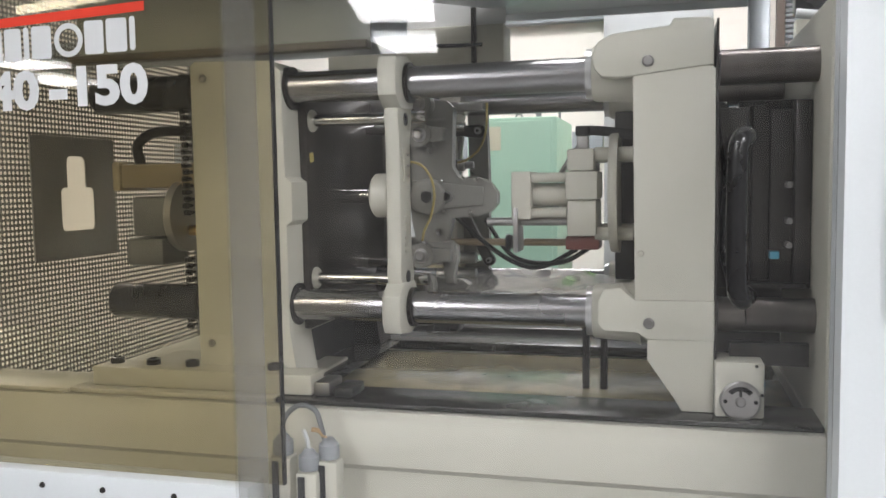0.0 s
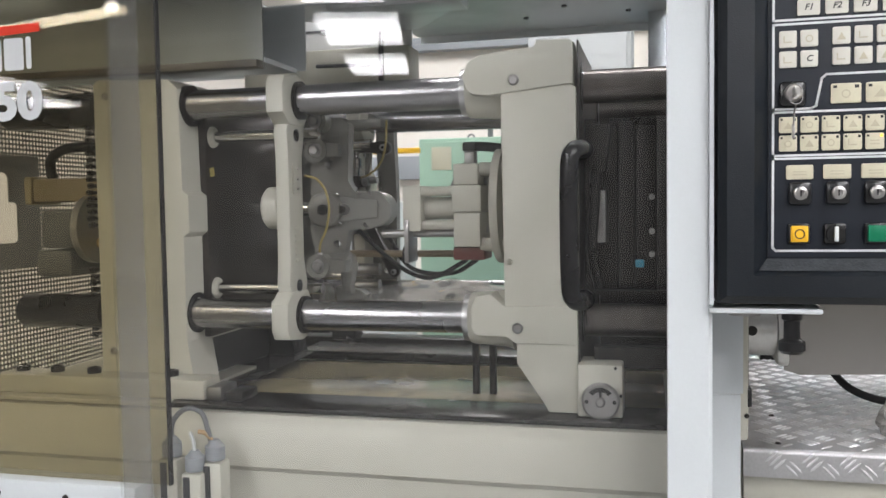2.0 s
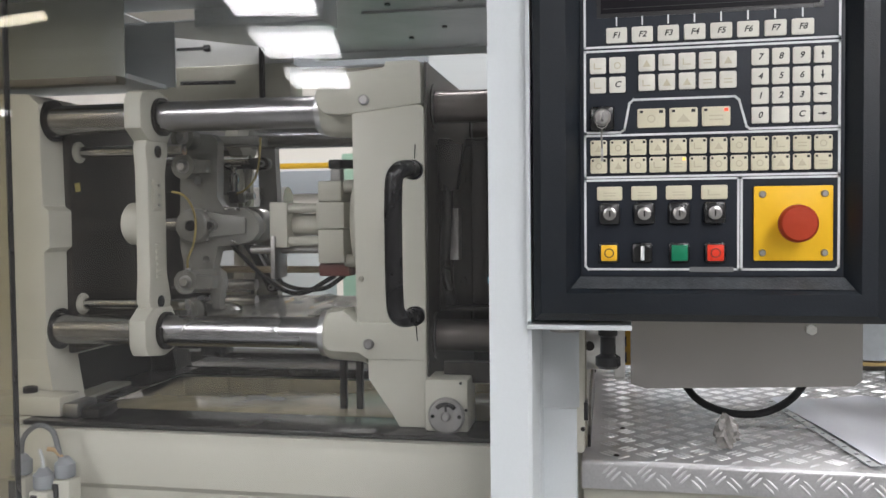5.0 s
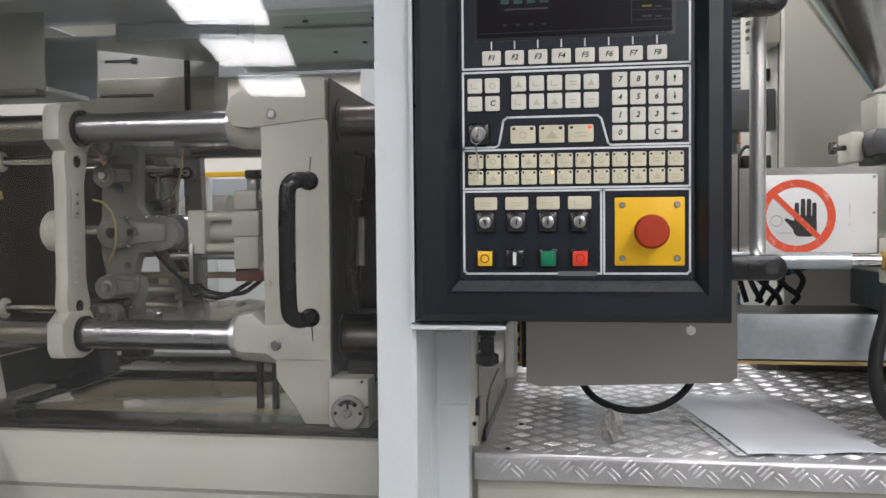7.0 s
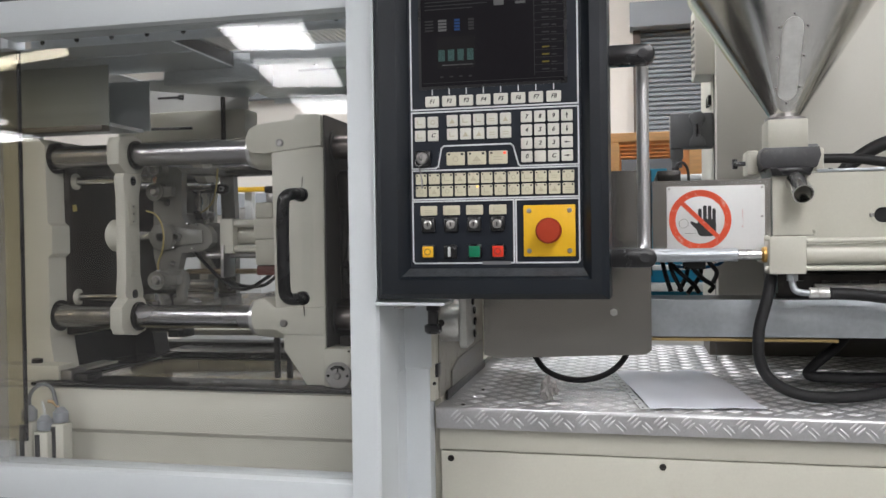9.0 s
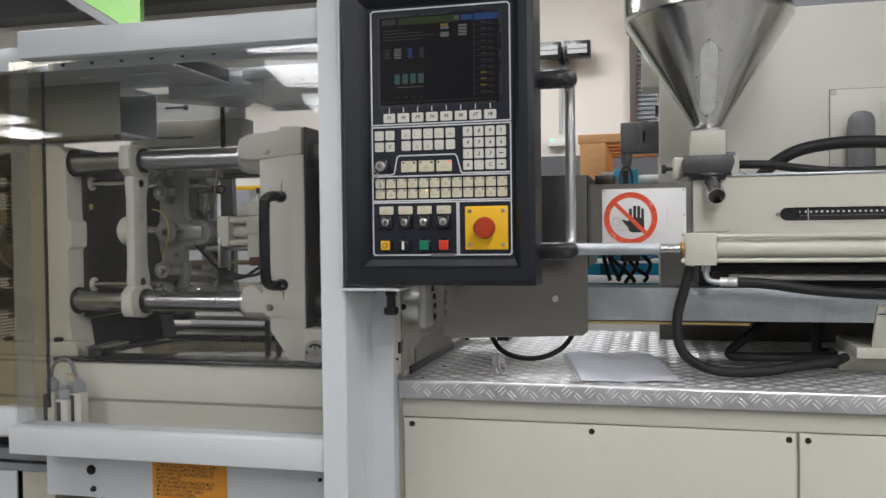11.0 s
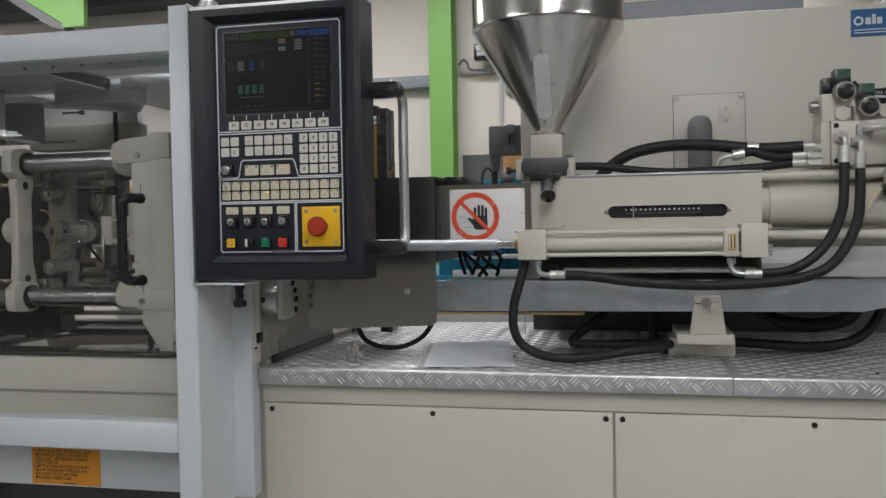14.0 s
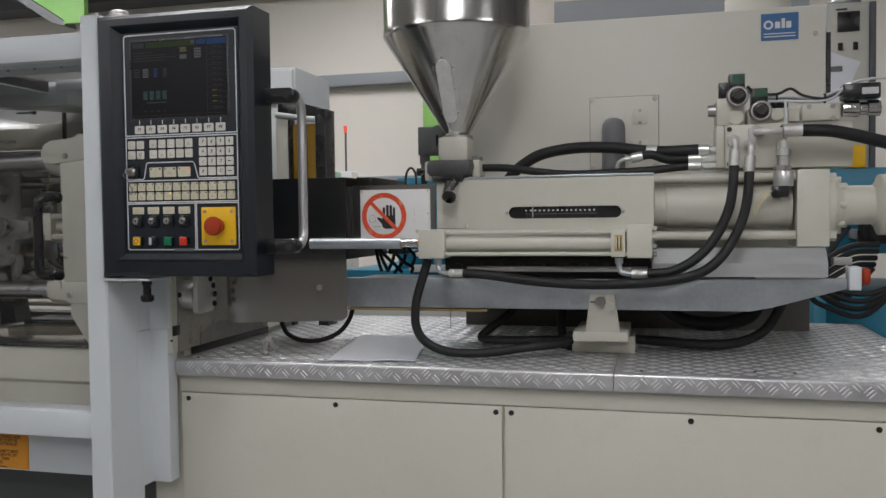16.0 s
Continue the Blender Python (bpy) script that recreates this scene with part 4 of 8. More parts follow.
prism(bm, [(-0.2185, 1.153), (-0.312, 1.153), (-0.330, 1.168), (-0.350, 1.165), (-0.357, 1.15), (-0.357, 1.122), (-0.35, 1.113), (-0.31, 1.112), (-0.298, 1.104), (-0.2185, 1.104)], "y", PY - 0.003, PY + 0.05, 0.003)
part("lower_lug", bm, CREAM, mp)
bm = B()
box(bm, -0.312, -0.222, PY + 0.047, 0.44, 1.09, 1.484, 0.004)
part("core", bm, CREAM_OLD, mp)
part("mould_face", box(B(), -0.2183, -0.2160, PY + 0.0012, 0.44, 1.035, 1.486), DARKFACE, mp, "dark blotched mould mounting face")
for tz in (1.434, 1.130):
    for ty in (0.062, 0.385):
        part("boss", lathe(B(), [(TIE + 0.0005, 0), (0.033, 0), (0.035, 0.003), (0.038, 0.05), (0.042, 0.06), (0.0, 0.06)], (-0.366, ty, tz), (0, ty, tz), 36), CREAM, mp)
        bm = B()
        ring(bm, (-0.374, ty, tz), (-0.3665, ty, tz), 0.0315, TIE + 0.0004, 36)
        part("wiper_ring", bm, SATIN, mp, "bright steel wiper ring")
        bm = B()
        ring(bm, (-0.2215, ty, tz), (-0.214, ty, tz), 0.031, TIE + 0.0004, 36)
        part("wiper_ring", bm, DARKST, mp)
for x, z in ((-0.297, 1.4395), (-0.295, 1.1245)):
    o = part("bolt", lathe(B(), [(0.007, 0), (0.007, 0.003), (0.005, 0.005), (0.003, 0.005), (0.003, 0.003), (0, 0.003)], (x, PY - 0.003, z), (x, -1, z), 14), STEEL, mp)
screw(mp, -0.305, PY, 1.2095, 0.004, CREAM_OLD, "plug")
part("gear_box", box(B(), -0.2185, -0.163, -0.006, 0.055, 1.0165, 1.083, 0.003), CREAM, mp)
dial = part("adjuster_disc", lathe(B(), [(0.0, 0), (0.0225, 0), (0.0235, 0.002), (0.0235, 0.005), (0.021, 0.007), (0.0, 0.007)], (-0.190, -0.0065, 1.038), (-0.190, -1, 1.038), 36), STEEL, mp, "round machined adjuster disc")
part("hub_bolt", lathe(B(), [(0.006, 0), (0.006, 0.004), (0.004, 0.006), (0.0, 0.006)], (-0.190, -0.0137, 1.038), (-0.190, -1, 1.038), 16), STEEL, dial)
bm = B()
pts = [(-0.190 + r * math.cos(radians(a)), 1.038 + r * math.sin(radians(a))) for r, a in [(0.018, 40 + 10 * k) for k in range(11)] + [(0.0125, 140 - 10 * k) for k in range(11)]]
prism(bm, pts, "y", -0.0145, -0.0137)
box(bm, -0.1915, -0.1885, -0.0145, -0.0137, 1.043, 1.052)
part("slot", bm, BLACKP, dial)
for a in (180, 0):
    part("hole", cyl(B(), (-0.190 + 0.017 * math.cos(radians(a)), -0.0145, 1.038), (-0.190 + 0.017 * math.cos(radians(a)), -0.0137, 1.038), 0.0025, n=12), BLACKP, dial)
for x, z in ((-0.172, 1.079), (-0.1655, 1.045)):
    screw(mp, x, -0.006, z, 0.002, DARKST)
for x in (-0.388, -0.362):
    solid("drip_post", box(B(), x - 0.005, x + 0.005, 0.185, 0.195, 0.9965, 1.105, 0.001), DARKST, "square dark steel post standing in the drip tray", "post", group="drip tray posts")

# fixed platen and mould
fp = thing("fixed_platen", "cream painted fixed platen behind the white guard post", "platen", (-0.06, 0.2, 1.0))
part("body", box(B(), -0.1005, -0.018, -0.02, 0.44, 1.0, 1.50, 0.004), CREAM, fp)
part("plinth", box(B(), -0.0995, -0.0205, 0.03, 0.6, 0.0, 0.9995), CREAM, fp)
for tz in (1.434, 1.130):
    part("nut", lathe(B(), [(0.0, 0), (0.034, 0), (0.034, 0.03), (0.028, 0.036), (0, 0.036)], (-0.018, 0.062, tz), (1, 0.062, tz), 28), STEEL, fp)
# this face's shade is put into the colour, along with oil stains
part("shaded_stained_side", box(B(), -0.0178, -0.016, 0.0, 0.43, 1.002, 1.17), paint("shaded_stained_cream", (0.24, 0.225, 0.185), 0.4, var=0.25, scale=14, bump=0.1, dirt=0.8, dirt_col=(0.03, 0.027, 0.022)), fp)
part("toe_strip", box(B(), -0.0158, -0.012, 0.05, 0.43, 0.9895, 1.006, 0.001), DARKST, fp)
bm = B()
prism(bm, [(0.09, 1.0065), (0.09, 1.034), (0.15, 1.048), (0.40, 1.052), (0.40, 1.0065)], "x", -0.0158, -0.0125)
part("dirty_cover", bm, paint("greasy_grey_cover", (0.13, 0.125, 0.11), 0.35, var=0.35, scale=24, bump=0.2, dirt=0.7, dirt_col=(0.03, 0.028, 0.024)), fp, "greasy stained cover strip")
md = thing("injection_mould", "dark oily steel mould plates clamped between the platens", "mould", (-0.16, 0.22, 1.1))
for x0, x1, y0, z0, z1 in ((-0.2215, -0.200, 0.085, 1.16, 1.395), (-0.1995, -0.172, 0.10, 1.165, 1.385), (-0.1715, -0.150, 0.092, 1.17, 1.39), (-0.1495, -0.122, 0.10, 1.165, 1.385), (-0.1215, -0.1015, 0.085, 1.16, 1.395)):
    part("mould_plate", box(B(), x0, x1, y0, 0.36, z0, z1, 0.002), MOULD, md)
for x, z in ((-0.186, 1.34), (-0.186, 1.20), (-0.135, 1.335), (-0.135, 1.215), (-0.16, 1.27), (-0.11, 1.3)):
    part("cap_screw", lathe(B(), [(0.006, 0), (0.006, 0.004), (0.003, 0.004), (0.003, 0.001), (0, 0.001)], (x, 0.0995, z), (x, -1, z), 14), DARKST, md)
part("rear_plate", box(B(), -0.2125, -0.1025, 0.3605, 0.3625, 1.02, 1.385), MOULD, md)
part("lift_bar", box(B(), -0.185, -0.11, 0.12, 0.15, 1.386, 1.398, 0.002), BLACKP, md)
part("water_hose", sweep(B(), [(-0.205, 0.07, 1.36), (-0.20, 0.065, 1.30), (-0.205, 0.07, 1.22), (-0.195, 0.075, 1.17)], 0.007), BLACKP, md)
part("bracket", prism(B(), [(-0.215, 1.385), (-0.178, 1.385), (-0.186, 1.325), (-0.205, 1.32)], "y", 0.06, 0.075, 0.001), DARKST, md)
part("side_block", box(B(), -0.206, -0.187, 0.078, 0.0995, 1.23, 1.30, 0.002), STEEL, md)
part("connector", box(B(), -0.150, -0.138, 0.085, 0.0995, 1.197, 1.207, 0.002), paint("sky_blue_plastic", (0.08, 0.35, 0.5), 0.4), md, "small blue plastic connector")
for z in (1.29, 1.245, 1.215):
    part("nipple", cyl(B(), (-0.128, 0.075, z), (-0.128, 0.0995, z), 0.004, n=10), STEEL, md)
bm = B()
box(bm, -0.20, -0.11, 0.06, 0.075, 1.163, 1.169)
box(bm, -0.2, -0.11, 0.03, 0.045, 1.073, 1.1)
part("carrier", bm, DARKST, md)

# guard inside: chute box, galvanised rails, rear rails
ch = thing("chute_box", "dark galvanised sheet metal cover box hanging under the guard roof", "cover box", (-0.8, 0.3, 1.5))
CX, CYF, CYB, CZL, CZH = -0.662, 0.055, 0.168, 1.491, 1.592
SHEET = paint("grey_green_sheet", (0.264, 0.276, 0.252), 0.45, metal=0.25, var=0.06)
part("front_sheet", box(B(), -1.12, CX, CYF, CYF + 0.002, CZL, CZH + 0.036), SHEET, ch)
part("bottom_sheet", box(B(), -1.12, CX + 0.001, CYF + 0.0022, CYB, CZL, CZL + 0.002), GALV, ch)
part("back_sheet", box(B(), -1.12, CX + 0.018, CYB - 0.002, CYB, CZL + 0.0022, CZH), GALVP, ch, "bare galvanised inner sheet")
part("top_sheet", box(B(), -1.12, -0.76, CYF + 0.0022, CYB, CZH + 0.0002, CZH + 0.002), SHEET, ch)
part("lip", box(B(), CX + 0.0002, CX + 0.0022, CYF + 0.002, CYB, CZL - 0.001, CZL + 0.006), GALVP, ch)
# dark sheet stands in for the shaded inside of the duct
part("duct_shade_sheet", box(B(), -0.80, -0.798, CYF + 0.0025, CYB - 0.0025, CZL + 0.0025, CZH), DARKST, ch)
part("hem", box(B(), -1.12, -0.66, 0.030, 0.054, 1.480, 1.4905, 0.001), paint("oily_brown_hem", (0.10, 0.085, 0.06), 0.4, var=0.3, scale=20, bump=0.1), ch)

gr = thing("guard_roof", "galvanised steel guard roof with stepped sheets and a perforated strip", "guard roof", (-0.5, 0.2, 1.6))
part("front_strip", box(B(), -0.712, -0.115, -0.092, -0.088, 1.6055, 1.6345), GALVP, gr)
for k in range(9):
    screw(gr, -0.689 + 0.0667 * k, -0.092, 1.6165 + 0.0006 * k, 0.0042, DARKST)
part("front_sheet", box(B(), -1.0, -0.450, -0.0875, 0.1470, 1.6060, 1.6085), GALVP, gr)
part("step_sheet", box(B(), -0.4525, -0.450, -0.0875, 0.1470, 1.6090, 1.6350), DARKST, gr)
part("seam", box(B(), -0.71, -0.4535, -0.012, -0.0105, 1.6035, 1.6058), GALVP, gr)
part("louvre_box", box(B(), -0.603, -0.398, 0.15, 0.215, 1.579, 1.6355, 0.002), GALVP, gr)
for k in range(9):
    part("rib", box(B(), -0.600, -0.401, 0.1475, 0.1498, 1.583 + 0.0048 * k, 1.5852 + 0.0048 * k), GALVP, gr)
part("corner_sheet", prism(B(), [(-0.80, 0.172), (-0.606, 0.172), (-0.606, 0.216), (-0.398, 0.216), (-0.528, 0.398), (-0.57, 0.398)], "z", 1.593, 1.596), GALVP, gr)
part("roof_sheet", box(B(), -0.606, -0.095, 0.1475, 0.68, 1.6360, 1.6390), ROOFG, gr, "dusty blotched galvanised roof sheet, the left one an unseen light blocker")
# unseen sheet, added to keep lamp light off the left interior
part("roof_sheet", box(B(), -1.25, -0.79, 0.1475, 0.68, 1.6360, 1.6390), ROOFG, gr, "dusty blotched galvanised roof sheet, the left one an unseen light blocker")
part("roof_seam", box(B(), -0.397, -0.095, 0.345, 0.352, 1.6315, 1.6358), ROOFG, gr)
part("rear_flange", box(B(), -0.60, -0.095, 0.6805, 0.684, 1.622, 1.6390), GALVP, gr)
for x, y in ((-0.34, 0.30), (-0.22, 0.30), (-0.28, 0.48), (-0.17, 0.55), (-0.36, 0.56)):
    part("rivet", cyl(B(), (x, y, 1.6359), (x, y, 1.6325), 0.005, n=12), DARKST, gr)
part("cross_rail", box(B(), -0.397, -0.113, 0.105, 0.14, 1.605, 1.6355, 0.002), GALVP, gr)
part("rear_sheet", box(B(), -0.86, -0.541, 0.402, 0.405, 1.566, 1.6355), SIGNW, gr, "pale scuffed rear sheet")
part("rear_box", box(B(), -0.86, -0.5415, 0.386, 0.45, 1.500, 1.5655, 0.003), CREAM_OLD, gr, "dull cream box section")
part("slot", box(B(), -0.765, -0.712, 0.399, 0.4015, 1.598, 1.603), BLACKP, gr)
part("catch", box(B(), -0.711, -0.699, 0.394, 0.4015, 1.594, 1.606, 0.002), BLACKP, gr)
part("rod", sweep(B(), [(-0.60, 0.10, 1.487), (-0.52, 0.11, 1.487)], 0.003, 6, straight=True), BLACKP, gr)
part("stay", box(B(), -0.596, -0.588, 0.376, 0.384, 1.46, 1.5925), DARKST, gr)
rg = thing("rear_guard", "rear guard frame of the clamping unit with dark lower beam", "guard frame", (-0.5, 0.6, 1.0))
# added plate that hides the wall in the gap below the chute
part("back_plate", box(B(), -0.95, -0.72, 0.462, 0.466, 1.42, 1.4995, 0.001), CAST, rg, "mid-dark plate closing the gap below the chute box")
part("lower_beam", box(B(), -0.95, -0.10, 0.545, 0.60, 0.96, 1.02, 0.003), DARKST, rg)
part("rail", box(B(), -0.95, -0.10, 0.60, 0.62, 1.03, 1.045, 0.002), CREAM_OLD, rg)
part("upper_beam", box(B(), -1.6, -0.66, 0.58, 0.62, 1.56, 1.62, 0.003), GALV, rg)
part("upright", box(B(), -0.135, -0.10, 0.58, 0.62, 1.02, 1.66, 0.003), GALV, rg)
part("clip", box(B(), -0.43, -0.405, 0.55, 0.57, 1.0205, 1.03, 0.002), BRASS, rg)

# perforated rear guard panel on the left
pf = thing("perforated_panel", "dark perforated end guard panel with a plain window plate", "perforated panel", (-1.293, 0.28, 0.96))


def perforated(u0, u1, v0, v1, pitch, r, gap, place):
    """A sheet with a square grid of octagonal holes; cells inside gap stay open."""
    verts, faces = [], []
    nu, nv = int((u1 - u0) / pitch), int((v1 - v0) / pitch)
    h = pitch / 2
    t = h * math.tan(radians(22.5))
    rim = ((h, t), (t, h), (-t, h), (-h, t), (-h, -t), (-t, -h), (t, -h), (h, -t))
    for i in range(nu):
        for j in range(nv):
            cu, cv_ = u0 + (i + 0.5) * pitch, v0 + (j + 0.5) * pitch
            if gap[0] < cu < gap[1] and gap[2] < cv_ < gap[3]:
                continue
            b = len(verts)
            for k in range(8):
                a = radians(22.5 + 45 * k)
                verts.append(place(cu + r * math.cos(a), cv_ + r * math.sin(a)))
            for u, v in rim + ((h, h), (-h, h), (-h, -h), (h, -h)):
                verts.append(place(cu + u, cv_ + v))
            for k in range(8):
                faces.append((b + k, b + 8 + k, b + 8 + (k + 1) % 8, b + (k + 1) % 8))
            for k, c in ((0, 16), (2, 17), (4, 18), (6, 19)):
                faces.append((b + 8 + k, b + c, b + 8 + k + 1))
    return verts, faces


PX = -1.293
DGREY = paint("dark_grey_panel_paint", (0.16, 0.16, 0.155), 0.45, var=0.12, scale=5, bump=0.05)
stuff_part("perforated_sheet", *perforated(-0.085, 0.655, 0.965, 1.62, 0.0089, 0.0029, (0.144, 0.358, 1.178, 1.387), lambda u, v: (PX, u, v)), DGREY, pf, "dark sheet with a dense grid of round holes")
bm = B()
outer = [(0.142, 1.176), (0.360, 1.176), (0.360, 1.389), (0.142, 1.389)]
shape = rounded(0.211, 0.300, 1.225, 1.301, 0.010)
neck = rounded(0.228, 0.279, 1.28, 1.356, 0.012)
shape = shape[:6] + [(0.279, 1.301)] + neck[:12] + [(0.228, 1.301)] + shape[6:]
ov, iv = [bm.verts.new((PX + 0.004, a, b)) for a, b in outer], [bm.verts.new((PX + 0.004, a, b)) for a, b in shape]
eds = [bm.edges.new((v[i], v[(i + 1) % len(v)])) for v in (ov, iv) for i in range(len(v))]
bmesh.ops.triangle_fill(bm, use_beauty=True, edges=eds)
g = bmesh.ops.extrude_face_region(bm, geom=bm.faces[:])
bmesh.ops.translate(bm, verts=[v for v in g["geom"] if isinstance(v, bmesh.types.BMVert)], vec=(-0.003, 0, 0))
bmesh.ops.recalc_face_normals(bm, faces=bm.faces[:])
part("window_plate", bm, DGREY, pf, "plain dark plate with a bottle-shaped cut-out")
part("frame", box(B(), PX - 0.012, PX + 0.010, -0.085, 0.68, 1.622, 1.65, 0.002), DGREY, pf)
part("frame", box(B(), PX - 0.012, PX + 0.010, 0.656, 0.68, 0.9635, 1.6215, 0.002), DGREY, pf)
stuff_part("mesh_strip", *perforated(-0.445, -0.115, -0.075, 0.100, 0.0100, 0.0036, (9, 9, 9, 9), lambda u, v: (u, v, 1.628)), GALVP, gr, "galvanised perforated strip")

# ---------------------------------------------------------------- guard frame: post, doors
post = thing("guard_post", "white painted sheet steel guard post", "post", (-0.09, -0.1, 0))
PF = -0.172
bm = B()
prism(bm, [(-0.112, PF), (-0.072, PF), (-0.068, PF + 0.004), (-0.068, -0.06), (-0.074, -0.06), (-0.074, PF + 0.008), (-0.108, PF + 0.008), (-0.108, -0.11), (-0.112, -0.11)], "z", 0.30, 1.70, 0.001)
part("front_channel", bm, WHITE, post)
bm = B()
prism(bm, [(-0.0675, -0.075), (-0.0675, -0.028), (-0.066, -0.026), (-0.030, -0.026), (-0.027, -0.024), (-0.027, 0.01), (-0.031, 0.01), (-0.031, -0.022), (-0.072, -0.022), (-0.072, -0.075)], "z", 0.722, 1.056, 0.001)
part("side_cover", bm, WHITE, post)
bm = B()
prism(bm, [(-0.0675, -0.06), (-0.0675, -0.028), (-0.030, -0.024), (-0.024, -0.020), (-0.024, 0.01), (-0.028, 0.01), (-0.028, -0.018), (-0.072, -0.018), (-0.072, -0.06)], "z", 1.0565, 1.64)
part("upper_cover", bm, WHITE, post)
part("latch", box(B(), -0.0265, -0.014, -0.018, 0.006, 1.040, 1.062, 0.001), BLACKP, post)
screw(post, -0.020, -0.019, 1.030, 0.003, DARKST)
for z in (1.62, 1.42):
    screw(post, -0.069, PF - 0.0, z, 0.003, BLACKP)
part("bracket", box(B(), -0.0715, 0.034, PF - 0.008, -0.11, 1.1715, 1.1765, 0.0012), WHITE, post, "white folded console bracket")
bm = B()
box(bm, -0.0715, -0.0675, PF - 0.008, PF - 0.0005, 1.18, 1.70)
part("flange", bm, WHITE, post)
part("pivot_cap", lathe(B(), [(0.0, 0), (0.024, 0), (0.024, 0.006), (0.018, 0.008), (0.018, 0.014), (0.014, 0.017), (0, 0.017)], (-0.045, -0.14, 1.695), (-0.045, -0.14, 3), 28), STEEL, post)
part("top_bracket", box(B(), -0.0715, 0.03, PF + 0.002, -0.11, 1.6905, 1.6948, 0.001), WHITE, post)
part("washer", lathe(B(), [(0.0, 0), (0.016, 0), (0.016, 0.005), (0, 0.005)], (-0.035, -0.145, 1.171), (-0.035, -0.145, 0), 24), STEEL, post)
part("knob_stem", lathe(B(), [(0.0, 0), (0.010, 0), (0.010, 0.008), (0.008, 0.010), (0.008, 0.028), (0.013, 0.031), (0.013, 0.040), (0.010, 0.043), (0.0, 0.043)], (0.010, -0.15, 1.171), (0.010, -0.15, 0), 24), BLACKP, post, "black locking knob")

DF = -0.165
door = thing("guard_door", "white framed sliding guard door with clear acrylic pane and black handle", "guard door", (-0.42, -0.14, 0.85))
part("top_rail", box(B(), -0.735, -0.113, DF, -0.10, 1.617, 1.670, 0.003), WHITE, door)
part("bottom_rail", box(B(), -0.775, -0.113, DF, -0.10, 0.847, 0.9005, 0.003), WHITE, door)
pane = part("pane", box(B(), -0.777, -0.113, -0.143, -0.139, 0.9006, 1.6168), GLASS, door, "clear scuffed acrylic pane")
pane.visible_shadow = False
o = part("overlap_strip", box(B(), -0.776, -0.7365, -0.1375, -0.1355, 0.9006, 1.6168), HAZY, door, "scuffed hazy acrylic edge strip")
o.visible_shadow = False
part("lower_sheet", box(B(), -0.775, -0.113, -0.058, -0.055, 0.735, 0.8465, 0.001), WHITE, door)
hd = part("handle", sweep(B(), [(-0.198, -0.145, 1.340), (-0.2005, -0.170, 1.340), (-0.2055, -0.186, 1.336), (-0.209, -0.190, 1.322), (-0.210, -0.190, 1.26), (-0.209, -0.190, 1.198), (-0.2055, -0.186, 1.184), (-0.2005, -0.170, 1.180), (-0.198, -0.145, 1.180)], 0.0095, 16), BLACKP, door, "black bow handle")
for z, s in ((1.340, 1), (1.180, -1)):
    part("foot", cyl(B(), (-0.198, -0.1435, z), (-0.198, -0.150, z), 0.011, n=20), BLACKP, hd)
    bm = B()
    sweep(bm, [(-0.197, -0.1438, z + 0.012 * s), (-0.196, -0.1438, z + 0.028 * s)], 0.0007, 5, straight=True)
    part("crack", bm, BLACKP, pane)
lab = part("warning_label", box(B(), -0.5265, -0.3615, -0.0592, -0.0582, 0.738, 0.8155), ORANGE, door, "orange safety label with black text")
for k, t in enumerate(("1. CHECK ELECTRIC, HYDRAULIC, AND", "MECHANICAL SAFETY AT START OF", "EACH SHIFT. SEE INSTRUCTIONS AT", "SAFETY DEVICE.", "2. MOTOR AND DISCONNECTS MUST", "BE OFF WHENEVER WORKING ON", "MACHINE FOR OTHER THAN", "MOLDING OPERATIONS.")):
    words(t, 0.0096, -0.5215 + (0.004 if k in (1, 2, 3, 5, 6, 7) else 0), -0.0594, 0.8095 - 0.0083 * k, INK, lab, depth=0.0001, align="LEFT", squeeze=0.82, bold=0.0001)
part("print_bar", box(B(), -0.45, -0.42, -0.0596, -0.0593, 0.7405, 0.7425), INK, lab)
for x, z, r in ((-0.668, 0.792, 0.010), (-0.663, 0.753, 0.006), (-0.168, 0.745, 0.005), (-0.165, 0.80, 0.004)):
    bm = B()
    lathe(bm, [(r, 0), (r, 0.003), (r * 0.6, 0.008), (r * 0.3, 0.008), (r * 0.3, 0.004), (0, 0.004)], (x, -0.058, z), (x, -1, z), 20)
    part("bolt", bm, DARKST, door)

ldoor = thing("guard_door", "white framed sliding guard door with brown tinted acrylic pane and printed lettering", "guard door", (-1.2, -0.1, 0.85))
part("top_rail", box(B(), -1.75, -0.74, -0.115, -0.07, 1.605, 1.652, 0.003), WHITE, ldoor)
part("bottom_rail", box(B(), -1.75, -0.776, -0.115, -0.07, 0.868, 0.925, 0.003), WHITE, ldoor)
lp = part("pane", box(B(), -1.75, -0.7362, -0.098, -0.094, 0.926, 1.604), SMOKED, ldoor, "brown tinted acrylic pane")
part("pane_edge", box(B(), -0.7360, -0.7335, -0.1, -0.092, 0.926, 1.604), BLACKP, ldoor, "dark rubber edge strip")
for x in (-1.078, -0.985, -0.88, -1.18):
    screw(ldoor, x, -0.115, 0.906, 0.004, DARKST)
# printed panel: red bar, maker's name as plain shapes, type number
LY = -0.0988
bm = B()
prism(bm, [(-1.35, 1.500), (-0.905, 1.519), (-0.905, 1.531), (-1.35, 1.512)], "y", LY, LY + 0.0004)
part("red_stripe", bm, REDB, lp)
xx = -1.185
